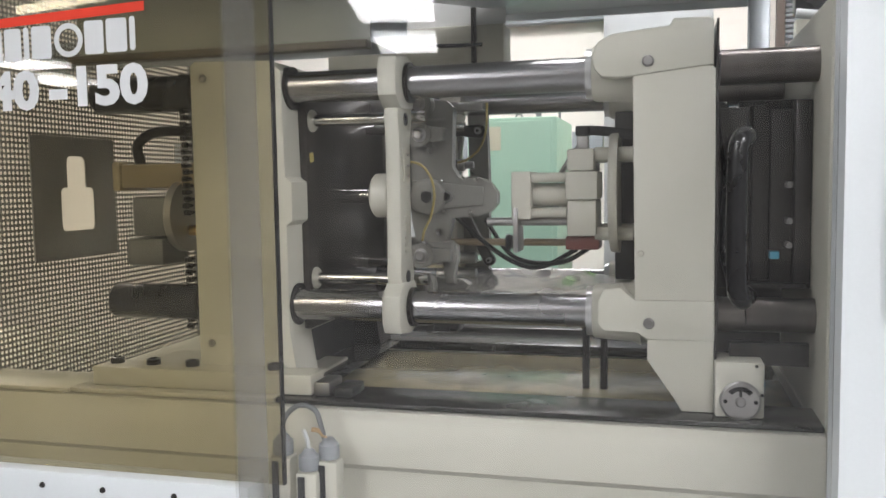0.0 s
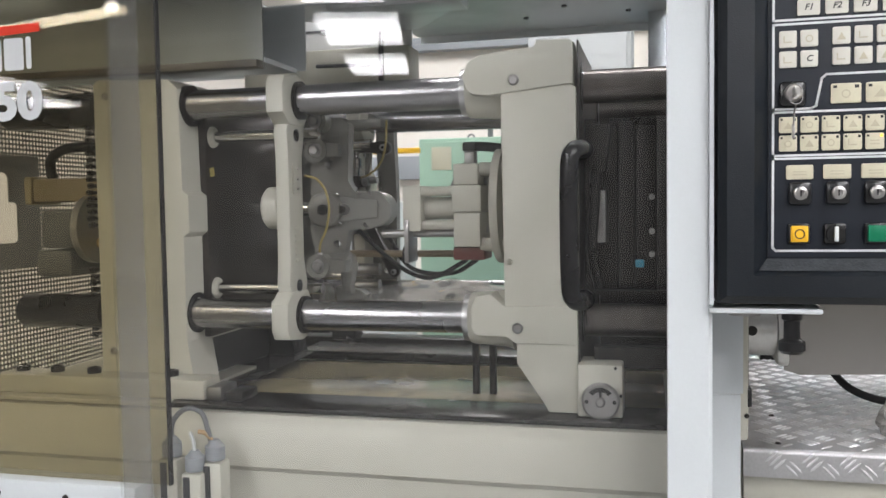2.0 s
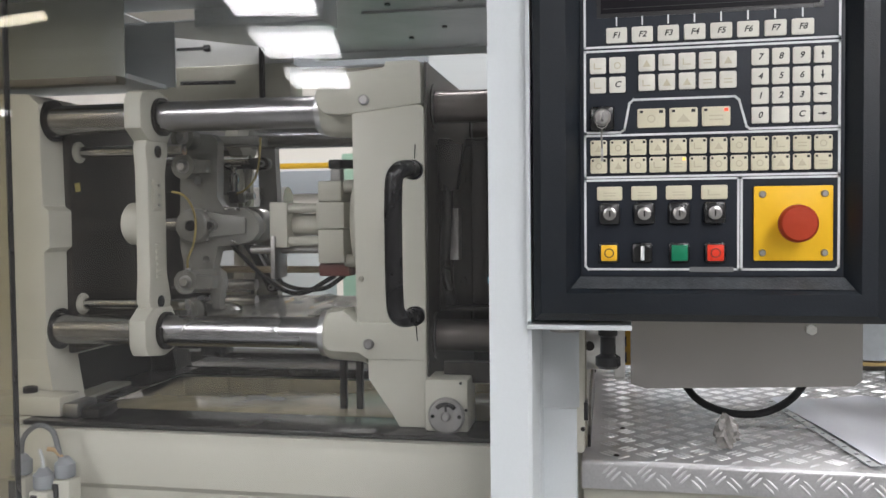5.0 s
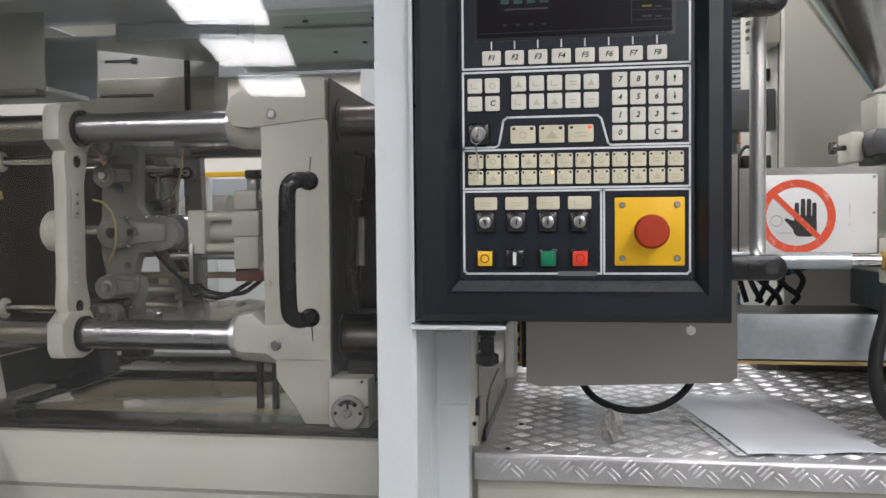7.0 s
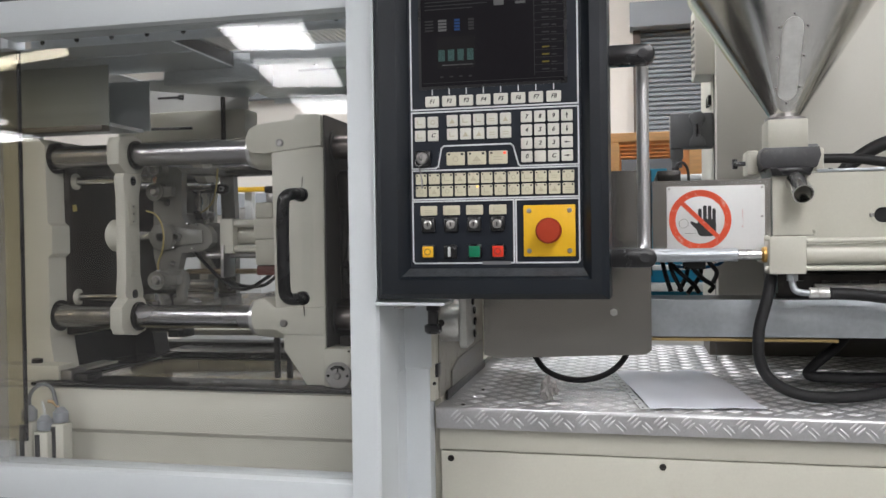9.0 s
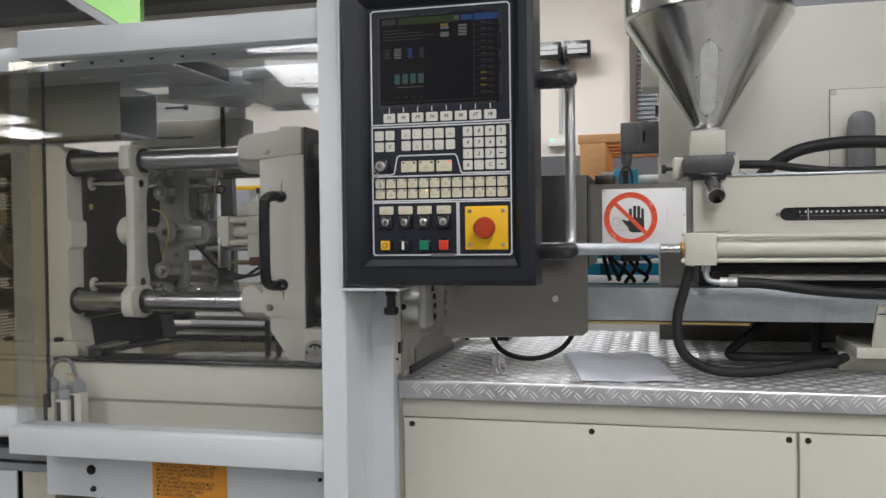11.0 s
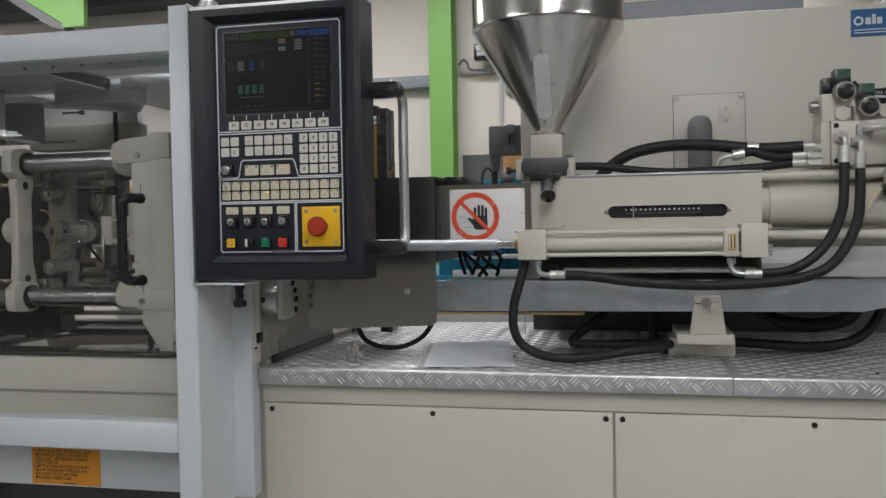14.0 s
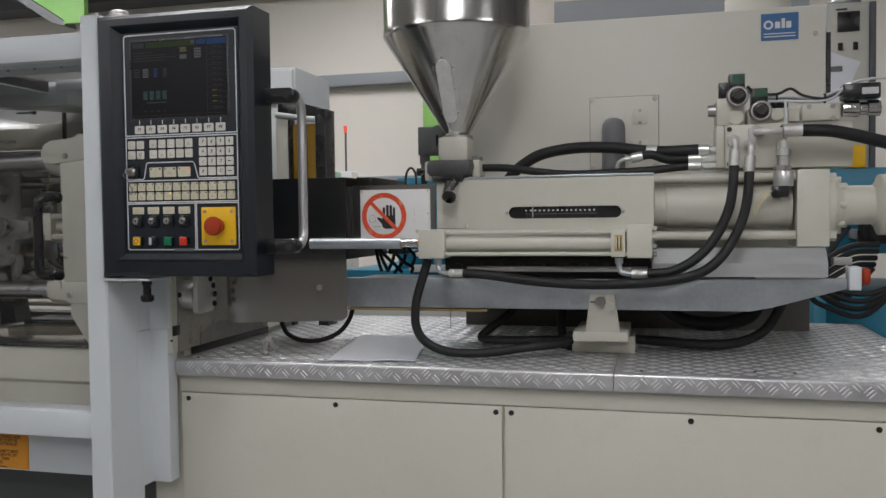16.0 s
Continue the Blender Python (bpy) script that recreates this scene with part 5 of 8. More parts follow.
for wch in (0.035, 0.035, 0.030, 0.012, 0.034, 0.046, 0.032, 0.034, 0.012):
    bm = B()
    gz = 1.466 + (xx + 1.1) * 0.03
    if wch > 0.04:
        ring(bm, (xx + wch / 2 - 0.001, LY, gz + 0.021), (xx + wch / 2 - 0.001, LY + 0.0004, gz + 0.021), 0.0215, 0.0145, 28)
    else:
        prism(bm, rounded(xx, xx + wch - 0.004, gz, gz + 0.042, 0.004), "y", LY, LY + 0.0004)
    part("mark", bm, LINE, lp, "plain white maker's mark")
    xx += wch
words("150", 0.066, -0.905, LY, 1.427, LINE, lp, depth=0.0002, align="RIGHT", bold=0.0030, squeeze=1.15)
words("-", 0.080, -1.036, LY, 1.427, LINE, lp, depth=0.0002, bold=0.0030, squeeze=1.1)
words("40", 0.066, -1.066, LY, 1.425, LINE, lp, depth=0.0002, align="RIGHT", bold=0.0030, squeeze=1.15)

# small valves inside the door
PLUG = paint("grey_plug_plastic", (0.27, 0.285, 0.30), 0.5, var=0.1, scale=30, bump=0.08)
lub = thing("level_sensors", "grey plug connectors on small valves beside the bed", "sensor", (-0.74, -0.07, 0.88))
for k, (x, y, z) in enumerate(((-0.747, -0.072, 0.975), (-0.706, -0.085, 0.962), (-0.684, -0.072, 0.974))):
    part("plug", lathe(B(), [(0.0, 0), (0.012, 0), (0.013, 0.002), (0.013, 0.018), (0.010, 0.020), (0.006, 0.026), (0, 0.026)], (x, y, z - 0.018), (x, y, 3), 18), PLUG, lub)
    part("body", box(B(), x - 0.013, x + 0.014, y - 0.013, y + 0.013, z - 0.085, z - 0.020, 0.002), CREAM, lub)
    part("clip", box(B(), x - 0.010, x - 0.001, y - 0.0145, y - 0.0132, z - 0.08, z - 0.024), BLACK, lub)
part("cable", sweep(B(), [(-0.748, -0.072, 0.98), (-0.744, -0.072, 1.004), (-0.724, -0.072, 1.021), (-0.702, -0.072, 1.016), (-0.694, -0.072, 0.995), (-0.690, -0.072, 0.98)], 0.0035, 8), GREYP, lub)
part("cable", sweep(B(), [(-0.706, -0.085, 0.967), (-0.709, -0.083, 0.982), (-0.715, -0.08, 0.992)], 0.0025, 8), LGREY, lub)
part("cable", sweep(B(), [(-0.688, -0.072, 0.98), (-0.696, -0.074, 0.990), (-0.705, -0.078, 0.993)], 0.003, 8), paint("tan_lead", (0.42, 0.28, 0.14), 0.5), lub)

# ---------------------------------------------------------------- operator console
con = thing("control_console", "dark plastic operator console with screen and ivory keys", "control panel", (0.1, -0.14, 1.18))
CX0, CX1, CZ0, CZ1, CF, CB = -0.064, 0.272, 1.182, 1.690, -0.192, -0.112
FX0, FX1, FZ0, FZ1, FY = -0.017, 0.234, 1.226, 1.657, -0.174
bm = B()


def frame_ring(x0, x1, z0, z1, y):
    return [bm.verts.new((a, y, b)) for a, b in ((x0, z0), (x1, z0), (x1, z1), (x0, z1))]


rings = [frame_ring(CX0 + 0.004, CX1 - 0.004, CZ0 + 0.004, CZ1 - 0.004, CB), frame_ring(CX0, CX1, CZ0, CZ1, CB - 0.004), frame_ring(CX0, CX1 - 0.002, CZ0, CZ1, CF + 0.008), frame_ring(CX0 + 0.008, CX1 - 0.012, CZ0 + 0.008, CZ1 - 0.008, CF), frame_ring(FX0 - 0.014, FX1 + 0.012, FZ0 - 0.016, FZ1 + 0.012, CF), frame_ring(FX0 - 0.011, FX1 + 0.009, FZ0 - 0.013, FZ1 + 0.009, CF + 0.003), frame_ring(FX0, FX1, FZ0, FZ1, FY), frame_ring(FX0 + 0.005, FX1 - 0.005, FZ0 + 0.005, FZ1 - 0.005, FY)]
for a, b in zip(rings, rings[1:]):
    for k in range(4):
        bm.faces.new((a[k], a[(k + 1) % 4], b[(k + 1) % 4], b[k]))
bm.faces.new(list(reversed(rings[0])))
bm.faces.new(rings[-1])
bmesh.ops.recalc_face_normals(bm, faces=bm.faces[:])
part("housing", bm, CONSOLE, con)
# strip over the bevel; its paler colour carries the sheen of ceiling light
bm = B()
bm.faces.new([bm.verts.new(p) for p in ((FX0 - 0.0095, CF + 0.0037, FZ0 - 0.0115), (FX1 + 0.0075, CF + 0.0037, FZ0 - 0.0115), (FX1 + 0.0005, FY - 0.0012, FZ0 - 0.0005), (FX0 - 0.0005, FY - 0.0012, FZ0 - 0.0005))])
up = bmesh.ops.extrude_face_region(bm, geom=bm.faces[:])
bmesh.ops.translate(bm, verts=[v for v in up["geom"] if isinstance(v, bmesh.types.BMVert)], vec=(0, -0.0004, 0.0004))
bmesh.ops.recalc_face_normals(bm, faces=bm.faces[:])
part("lower_bevel", bm, BEVEL_SHEEN, con, "dust-speckled lower bevel with the ceiling's sheen put into its paler colour")
part("membrane", box(B(), FX0 + 0.001, FX1 - 0.001, FY - 0.0012, FY - 0.0002, FZ0 + 0.001, FZ1 - 0.001), MEMBRANE, con, "dark printed membrane")
KY = FY - 0.0012


def line_strip(pts, w=0.0022, name="border_line"):
    b = B()
    for (ax, az), (bx, bz) in zip(pts, pts[1:]):
        d = Vector((bx - ax, bz - az)).normalized()
        nn = Vector((-d[1], d[0])) * w / 2
        e = d * w / 2
        vs = [b.verts.new((p[0], KY - 0.0004, p[1])) for p in ((ax - e[0] + nn[0], az - e[1] + nn[1]), (ax - e[0] - nn[0], az - e[1] - nn[1]), (bx + e[0] - nn[0], bz + e[1] - nn[1]), (bx + e[0] + nn[0], bz + e[1] + nn[1]))]
        f = b.faces.new(vs)
        r = bmesh.ops.extrude_face_region(b, geom=[f])
        bmesh.ops.translate(b, verts=[v for v in r["geom"] if isinstance(v, bmesh.types.BMVert)], vec=(0, 0.0003, 0))
    bmesh.ops.recalc_face_normals(b, faces=b.faces[:])
    return part(name, b, LINE, con)


L0, L1 = -0.012, 0.229
line_strip([(L0 + 0.004, 1.652), (L1 - 0.004, 1.652), (L1, 1.648), (L1, 1.457), (L0, 1.457), (L0, 1.648), (L0 + 0.004, 1.652)])
line_strip([(L0, 1.453), (L1, 1.453), (L1, 1.3715), (0.147, 1.3715), (0.144, 1.374), (0.137, 1.400), (0.133, 1.4035), (0.036, 1.4035), (0.032, 1.400), (0.027, 1.374), (0.023, 1.3715), (L0, 1.3715), (L0, 1.453)])
line_strip([(L0, 1.3685), (L1, 1.3685), (L1, 1.3265), (L0, 1.3265), (L0, 1.3685)])
line_strip([(L0, 1.3235), (0.1365, 1.3235), (0.1365, 1.2335), (L0 + 0.003, 1.2335), (L0, 1.2365), (L0, 1.3235)])
line_strip([(0.1395, 1.3235), (L1, 1.3235), (L1, 1.2365), (L1 - 0.003, 1.2335), (0.1395, 1.2335), (0.1395, 1.3235)])
part("name_strip", box(B(), 0.090, 0.132, KY - 0.001, KY - 0.0005, 1.231, 1.236), GREYP, con)

# screen
SX0, SX1, SZ0, SZ1 = 0.004, 0.2105, 1.490, 1.639
part("screen_bezel", box(B(), SX0 - 0.004, SX1 + 0.004, KY - 0.0006, KY - 0.0001, SZ0 - 0.004, SZ1 + 0.004), BLACKP, con)
scr = part("screen", box(B(), SX0, SX1, KY - 0.0012, KY - 0.0007, SZ0, SZ1), SCREEN, con, "dim dark display with a bar graph and rows of figures")
SY = KY - 0.0013


def sbar(x0, x1, z0, z1, m):
    """A block of the picture on the screen, in shares of its width and height."""
    part("screen_mark", box(B(), SX0 + x0 * (SX1 - SX0), SX0 + x1 * (SX1 - SX0), SY - 0.0001, SY, SZ0 + z0 * (SZ1 - SZ0), SZ0 + z1 * (SZ1 - SZ0)), m, scr)


SG = glow("screen_green", (0.03, 0.055, 0.012), 0.55)
SB = glow("screen_blue", (0.02, 0.07, 0.22), 0.55)
SGREY = glow("screen_grey", (0.17, 0.17, 0.17), 0.55)
SDIM = glow("screen_dim", (0.05, 0.05, 0.05), 0.55)
SYEL = glow("screen_yellow", (0.22, 0.18, 0.03), 0.55)
STEALC = glow("screen_teal", (0.10, 0.18, 0.17), 0.55)
SBLK = glow("screen_black", (0.004, 0.003, 0.003), 1.0)
SFACE = glow("screen_lit_grey", (0.010, 0.0095, 0.011), 0.8)
for m in (SG, SB, SGREY, SDIM, SYEL, STEALC, SBLK, SFACE, SCREEN):
    n_ = m.node_tree.nodes["Principled BSDF"]
    n_.inputs["Specular IOR Level"].default_value = 0.12
    if m is not SCREEN:
        n_.inputs["Base Color"].default_value = (0.008, 0.008, 0.009, 1)
        n_.inputs["Roughness"].default_value = 0.4
sbar(0.16, 0.68, 0.91, 0.985, SG)
sbar(0.02, 0.14, 0.915, 0.98, SDIM)
sbar(0.69, 0.79, 0.92, 0.98, SB)
sbar(0.80, 0.995, 0.91, 0.985, SB)
sbar(0.635, 0.675, 0.93, 0.975, SGREY)
for k in range(4):
    sbar(0.03, 0.03 + (0.2, 0.34, 0.44, 0.34)[k], 0.845 - 0.035 * k, 0.855 - 0.035 * k, SDIM)
sbar(0.52, 0.585, 0.865, 0.895, SYEL)
sbar(0.52, 0.59, 0.835, 0.86, SGREY)
sbar(0.52, 0.59, 0.745, 0.80, SGREY)
for k in range(4):
    sbar(0.67, 0.74, 0.85 - 0.034 * k, 0.875 - 0.034 * k, SGREY)
    sbar(0.03, 0.09, 0.625 - 0.03 * k, 0.64 - 0.03 * k, SDIM)
    sbar(0.125, 0.185, 0.62 - 0.03 * k, 0.642 - 0.03 * k, SGREY)
    sbar(0.24, 0.28, 0.62 - 0.03 * k, 0.642 - 0.03 * k, SB)
    sbar(0.34, 0.38, 0.62 - 0.03 * k, 0.642 - 0.03 * k, SDIM)
sbar(0.115, 0.385, 0.17, 0.475, SBLK)
for k in range(4):
    sbar(0.125 + 0.068 * k, 0.17 + 0.068 * k, 0.24, 0.35, STEALC)
    sbar(0.135 + 0.068 * k, 0.16 + 0.068 * k, 0.08, 0.095, SDIM)
sbar(0.15, 0.37, 0.195, 0.205, SGREY)
sbar(0.795, 0.80, 0.06, 0.9, SDIM)
for k in range(12):
    sbar(0.80, 0.995, 0.855 - 0.07 * k, 0.859 - 0.07 * k, SDIM)
    sbar(0.85, 0.90, 0.875 - 0.07 * k, 0.89 - 0.07 * k, SYEL if 7 < k < 11 else SDIM)
    sbar(0.915, 0.95, 0.872 - 0.07 * k, 0.884 - 0.07 * k, SDIM)
sbar(0.01, 0.99, 0.03, 0.035, SDIM)

KEYMESH = {}


def key(x, z, w, h, m, name="key", text="", led=None, mark=True):
    tag = (w, h, m.name)
    if tag not in KEYMESH:
        b = B()
        prism(b, rounded(-w / 2, w / 2, -h / 2, h / 2, 0.0018, 3), "y", -0.0022, -0.0001, 0.0006)
        KEYMESH[tag] = mesh_of("key", b, m)
    ob = new(name, KEYMESH[tag])
    ob.parent = con
    ob.location = Vector((x, KY, z)) - ROOT[con]
    ROOT[ob] = Vector((x, KY, z))
    if text:
        words(text, h * 0.52, x, KY - 0.0023, z, INK, ob, "legend", 0.0001, bold=0.0002, shear=0.25)
    elif mark:
        b = B()
        kind_ = random.choice((0, 1, 2, 3))
        if kind_ == 0:
            ring(b, (x, KY - 0.0024, z - h * 0.03), (x, KY - 0.0022, z - h * 0.03), h * 0.22, h * 0.15, 12)
        elif kind_ == 1:
            for q in (-0.2, 0.0):
                box(b, x - w * 0.25, x + w * 0.25, KY - 0.0024, KY - 0.0022, z + q * h, z + (q + 0.07) * h)
        elif kind_ == 2:
            prism(b, [(x - w * 0.25, z - h * 0.25), (x + w * 0.25, z - h * 0.25), (x, z + h * 0.18)], "y", KY - 0.0024, KY - 0.0022)
        else:
            box(b, x - w * 0.26, x + w * 0.22, KY - 0.0024, KY - 0.0022, z - h * 0.22, z - h * 0.15)
            box(b, x - w * 0.26, x - w * 0.19, KY - 0.0024, KY - 0.0022, z - h * 0.15, z + h * 0.18)
        o = part("legend", b, INKGREY if mark is True else mark, ob)
    if led:
        part("indicator", box(B(), x + w * 0.28, x + w * 0.42, KY - 0.0026, KY - 0.0021, z + h * 0.25, z + h * 0.41), led, ob)
        part("indicator", box(B(), x - w * 0.42, x - w * 0.30, KY - 0.0026, KY - 0.0021, z + h * 0.27, z + h * 0.40), INK, ob)
    return ob


FADED = paint("faded_print", (0.46, 0.42, 0.31), 0.5, var=0.1, bump=0)
for k in range(8):
    x = 0.0195 + k * 0.0251
    key(x, 1.468, 0.0205, 0.0155, KEYW, "function_key", f"F{k + 1}")
    part("tick_line", box(B(), x - 0.0007, x + 0.0007, KY - 0.0006, KY - 0.0002, 1.4775, 1.4865), LINE, con)
for i in range(2):
    for j in range(2):
        key(0.001 + 0.0192 * i, 1.4385 - 0.0195 * j, 0.0160, 0.0160, KEYW, text="C" if i and j else "", mark=FADED)
for i in range(5):
    for j in range(2):
        key(0.0488 + 0.0194 * i, 1.4395 - 0.0195 * j, 0.0160, 0.0165, KEYW, mark=FADED)
for j, row in enumerate(("789", "456", "123", "0 C")):
    for i, c in enumerate(row):
        key(0.1562 + 0.0190 * i, 1.4405 - 0.0188 * j, 0.0160, 0.0160, KEYW, text=c.strip(), mark=False)
    o = key(0.1562 + 0.0190 * 3, 1.4405 - 0.0188 * j, 0.0160, 0.0160, KEYW, mark=False)
    b = B()
    x, z = 0.1562 + 0.0570, 1.4405 - 0.0188 * j
    s = (1, -1, -1, 1)[j]
    if j < 2:
        prism(b, [(x - 0.0006, z - 0.004 * s), (x + 0.0006, z - 0.004 * s), (x + 0.0006, z), (x + 0.0018, z), (x, z + 0.0045 * s), (x - 0.0018, z), (x - 0.0006, z)][::s], "y", KY - 0.0025, KY - 0.0022)
    else:
        prism(b, [(x - 0.004 * s, z - 0.0006), (x - 0.004 * s, z + 0.0006), (x, z + 0.0006), (x, z + 0.0018), (x + 0.0045 * s, z), (x, z - 0.0018), (x, z - 0.0006)][::s], "y", KY - 0.0025, KY - 0.0022)
    part("arrow", b, INK, o)
for i in range(3):
    key(0.0532 + 0.0310 * i, 1.3845, 0.0270, 0.0190, KEY, "wide_key", led=LEDR if i == 2 else INK, mark=FADED)
for i in range(12):
    for j in range(2):
        key(0.0015 + 0.01935 * i, 1.3560 - 0.0178 * j, 0.0165, 0.0155, KEY, led=LEDO if (i, j) == (4, 1) else INK, mark=FADED)
for i in range(4):
    x = 0.0122 + 0.0338 * i
    key(x, 1.3100, 0.0250, 0.0140, KEY, "label_plate", mark=FADED)
    sw = part("key_switch", box(B(), x - 0.0105, x + 0.0105, KY - 0.008, KY - 0.0002, 1.2785, 1.3005, 0.0035), BLACKP, con)
    part("lock_barrel", lathe(B(), [(0.0, 0), (0.0065, 0), (0.0065, 0.004), (0.005, 0.005), (0.003, 0.005), (0.003, 0.003), (0, 0.003)], (x, KY - 0.008, 1.2895), (x, -2, 1.2895), 20), STEEL, sw)
    part("key_slot", box(B(), x - 0.0007, x + 0.0007, KY - 0.0118, KY - 0.0105, 1.2865, 1.2925), BLACKP, sw)
for x, m, nm in ((0.0115, AMBER, "amber_button"), (0.0440, BLACKP, "selector_switch"), (0.0800, GREENB, "green_button"), (0.1140, REDB, "red_button")):
    hb = part(nm, box(B(), x - 0.0100, x + 0.0100, KY - 0.006, KY - 0.0002, 1.2402, 1.2602, 0.0025), BLACKP, con)
    if nm == "selector_switch":
        part("knob", lathe(B(), [(0.0, 0), (0.0085, 0), (0.0085, 0.004), (0, 0.004)], (x, KY - 0.006, 1.2502), (x, -2, 1.2502), 20), BLACKP, hb)
        part("pointer", box(B(), x - 0.0018, x + 0.0018, KY - 0.014, KY - 0.0095, 1.2432, 1.2572, 0.0006), LINE, hb)
    else:
        part("cap", box(B(), x - 0.0080, x + 0.0080, KY - 0.010, KY - 0.006, 1.2422, 1.2582, 0.0015), m, hb)
        if nm != "green_button":
            b = B()
            ring(b, (x, KY - 0.0104, 1.2502), (x, KY - 0.0099, 1.2502), 0.0048, 0.0038, 20)
            part("mark", b, INK if nm == "amber_button" else MAROON, hb)
ms = part("mode_switch", box(B(), -0.0070, 0.0170, KY - 0.007, KY - 0.0002, 1.3735, 1.3975, 0.004), BLACKP, con)
part("lock_barrel", lathe(B(), [(0.0, 0), (0.0085, 0), (0.0085, 0.005), (0.0065, 0.007), (0.0, 0.007)], (0.005, KY - 0.007, 1.3860), (0.005, -2, 1.3860), 24), STEEL, ms)
part("key_bow", box(B(), 0.0035, 0.0065, KY - 0.030, KY - 0.014, 1.3815, 1.3905, 0.001), STEEL, ms)
b = B()
ring(b, (0.005, KY - 0.028, 1.3790), (0.005, KY - 0.0272, 1.3790), 0.006, 0.0052, 20)
sweep(b, [(0.005, KY - 0.0275, 1.3732), (0.0045, KY - 0.020, 1.366), (0.005, KY - 0.012, 1.3545)], 0.0009, 6)
part("key_ring", b, STEEL, ms)
part("key_tag", box(B(), 0.0036, 0.0062, KY - 0.013, KY - 0.008, 1.342, 1.3560, 0.001), STEEL, ms)
es = part("stop_plate", box(B(), 0.1505, 0.2235, KY - 0.0030, KY - 0.0002, 1.2420, 1.3150, 0.0015), YELLOW, con, "yellow emergency stop plate")
for x in (0.1585, 0.2155):
    for z in (1.250, 1.307):
        part("plate_screw", lathe(B(), [(0.0035, 0), (0.0035, 0.001), (0.0025, 0.0022), (0.0, 0.0022)], (x, KY - 0.003, z), (x, -2, z), 14), STEEL, es)
part("mushroom_button", lathe(B(), [(0.013, 0), (0.013, 0.012), (0.017, 0.014), (0.0182, 0.018), (0.0177, 0.024), (0.0155, 0.0265), (0.0, 0.0275)], (0.1875, KY - 0.003, 1.2785), (0.1875, -2, 1.2785), 36), REDP, es, "worn red mushroom button")

grip = part("grip_rail", sweep(B(), [(0.318, -0.119, 1.527), (0.318, -0.098, 1.526), (0.318, -0.083, 1.517), (0.318, -0.077, 1.498), (0.318, -0.0765, 1.44), (0.318, -0.0765, 1.38), (0.318, -0.0765, 1.32), (0.318, -0.077, 1.266), (0.318, -0.083, 1.248), (0.318, -0.098, 1.239), (0.318, -0.119, 1.238)], 0.0092, 16), SATIN, con, "bent bright steel grip rail")
for z in (1.527, 1.238):
    pts = rounded(0.262, 0.335, z - 0.014, z + 0.014, 0.0135)
    g = part("grip_foot", prism(B(), pts, "y", -0.148, -0.118, 0.004), BLACKP, con, "black moulded grip foot")
    part("bore", cyl(B(), (0.318, -0.1486, z), (0.318, -0.147, z), 0.007, n=18), BLACK, g)

# ---------------------------------------------------------------- injection unit
# nozzle guard: brushed steel sheet and box
ng = thing("nozzle_guard", "brushed stainless nozzle guard sheets around the injection nozzle", "nozzle guard", (0.2, 0.2, 1.06))
bm = B()
prism(bm, [(0.040, 1.060), (0.060, 1.054), (0.322, 1.064), (0.332, 1.072), (0.332, 1.381), (0.040, 1.381)], "y", 0.118, 0.121, 0.0)
part("front_sheet", bm, BRUSHED, ng)
bm = B()
box(bm, 0.010, 0.332, 0.1215, 0.40, 1.377, 1.3805)
box(bm, 0.3325, 0.3345, 0.119, 0.40, 1.20, 1.381)
box(bm, 0.345, 0.385, 0.155, 0.40, 1.362, 1.382, 0.002)
part("top_sheet", bm, DARKST, ng)
part("bolt", hexa(B(), (0.269, 0.1175, 1.137), (0.269, 0.111, 1.137), 0.0068), ZINC, ng)
bm = B()
prism(bm, [(0.336, 1.236), (0.336, 1.362), (0.531, 1.362), (0.531, 1.236)], "y", 0.142, 0.145, 0.0)
box(bm, 0.336, 0.533, 0.1455, 0.33, 1.359, 1.363)
part("sign_box", bm, BRUSHED, ng)
sg = part("warning_sign", prism(B(), rounded(0.360, 0.5205, 1.2435, 1.3525, 0.002), "y", 0.1385, 0.1415, 0.0004), SIGNW, ng, "white plate with a red prohibition ring and black palm pictogram")
SGY = 0.1383
bm = B()
ring(bm, (0.415, SGY - 0.0004, 1.2945), (0.415, SGY, 1.2945), 0.0515, 0.0405, 56)
prism(bm, [(0.3805, 1.3235), (0.3860, 1.3290), (0.4495, 1.2655), (0.4440, 1.2600)], "y", SGY - 0.0006, SGY - 0.0001)
part("ring", bm, SIGNR, sg)
bm = B()
prism(bm, rounded(0.4105, 0.4415, 1.2665, 1.2960, 0.009), "y", SGY - 0.0003, SGY)
for k, (x, top, w) in enumerate(((0.4150, 1.3140, 0.0058), (0.4232, 1.3192, 0.0060), (0.4310, 1.3188, 0.0060), (0.4382, 1.3138, 0.0056))):
    prism(bm, rounded(x - w / 2, x + w / 2, 1.284, top, 0.0026), "y", SGY - 0.0003 - 0.00002 * k, SGY)
prism(bm, [(0.4130, 1.2735), (0.3985, 1.2900), (0.4010, 1.2925), (0.4150, 1.2870)], "y", SGY - 0.00035, SGY)
part("pictogram", bm, INK, sg)
bm = B()
ring(bm, (0.3880, SGY - 0.0002, 1.2885), (0.3880, SGY, 1.2885), 0.0080, 0.0074, 20)
box(bm, 0.390, 0.408, SGY - 0.0002, SGY, 1.2715, 1.2721)
part("thin_outline", bm, INKGREY, sg)
for x in (0.3645, 0.516):
    for z in (1.3485, 1.2995):
        if x < 0.4 and z < 1.31:
            continue
        screw(sg, x, 0.1385, z, 0.002, STEEL)
bm = B()
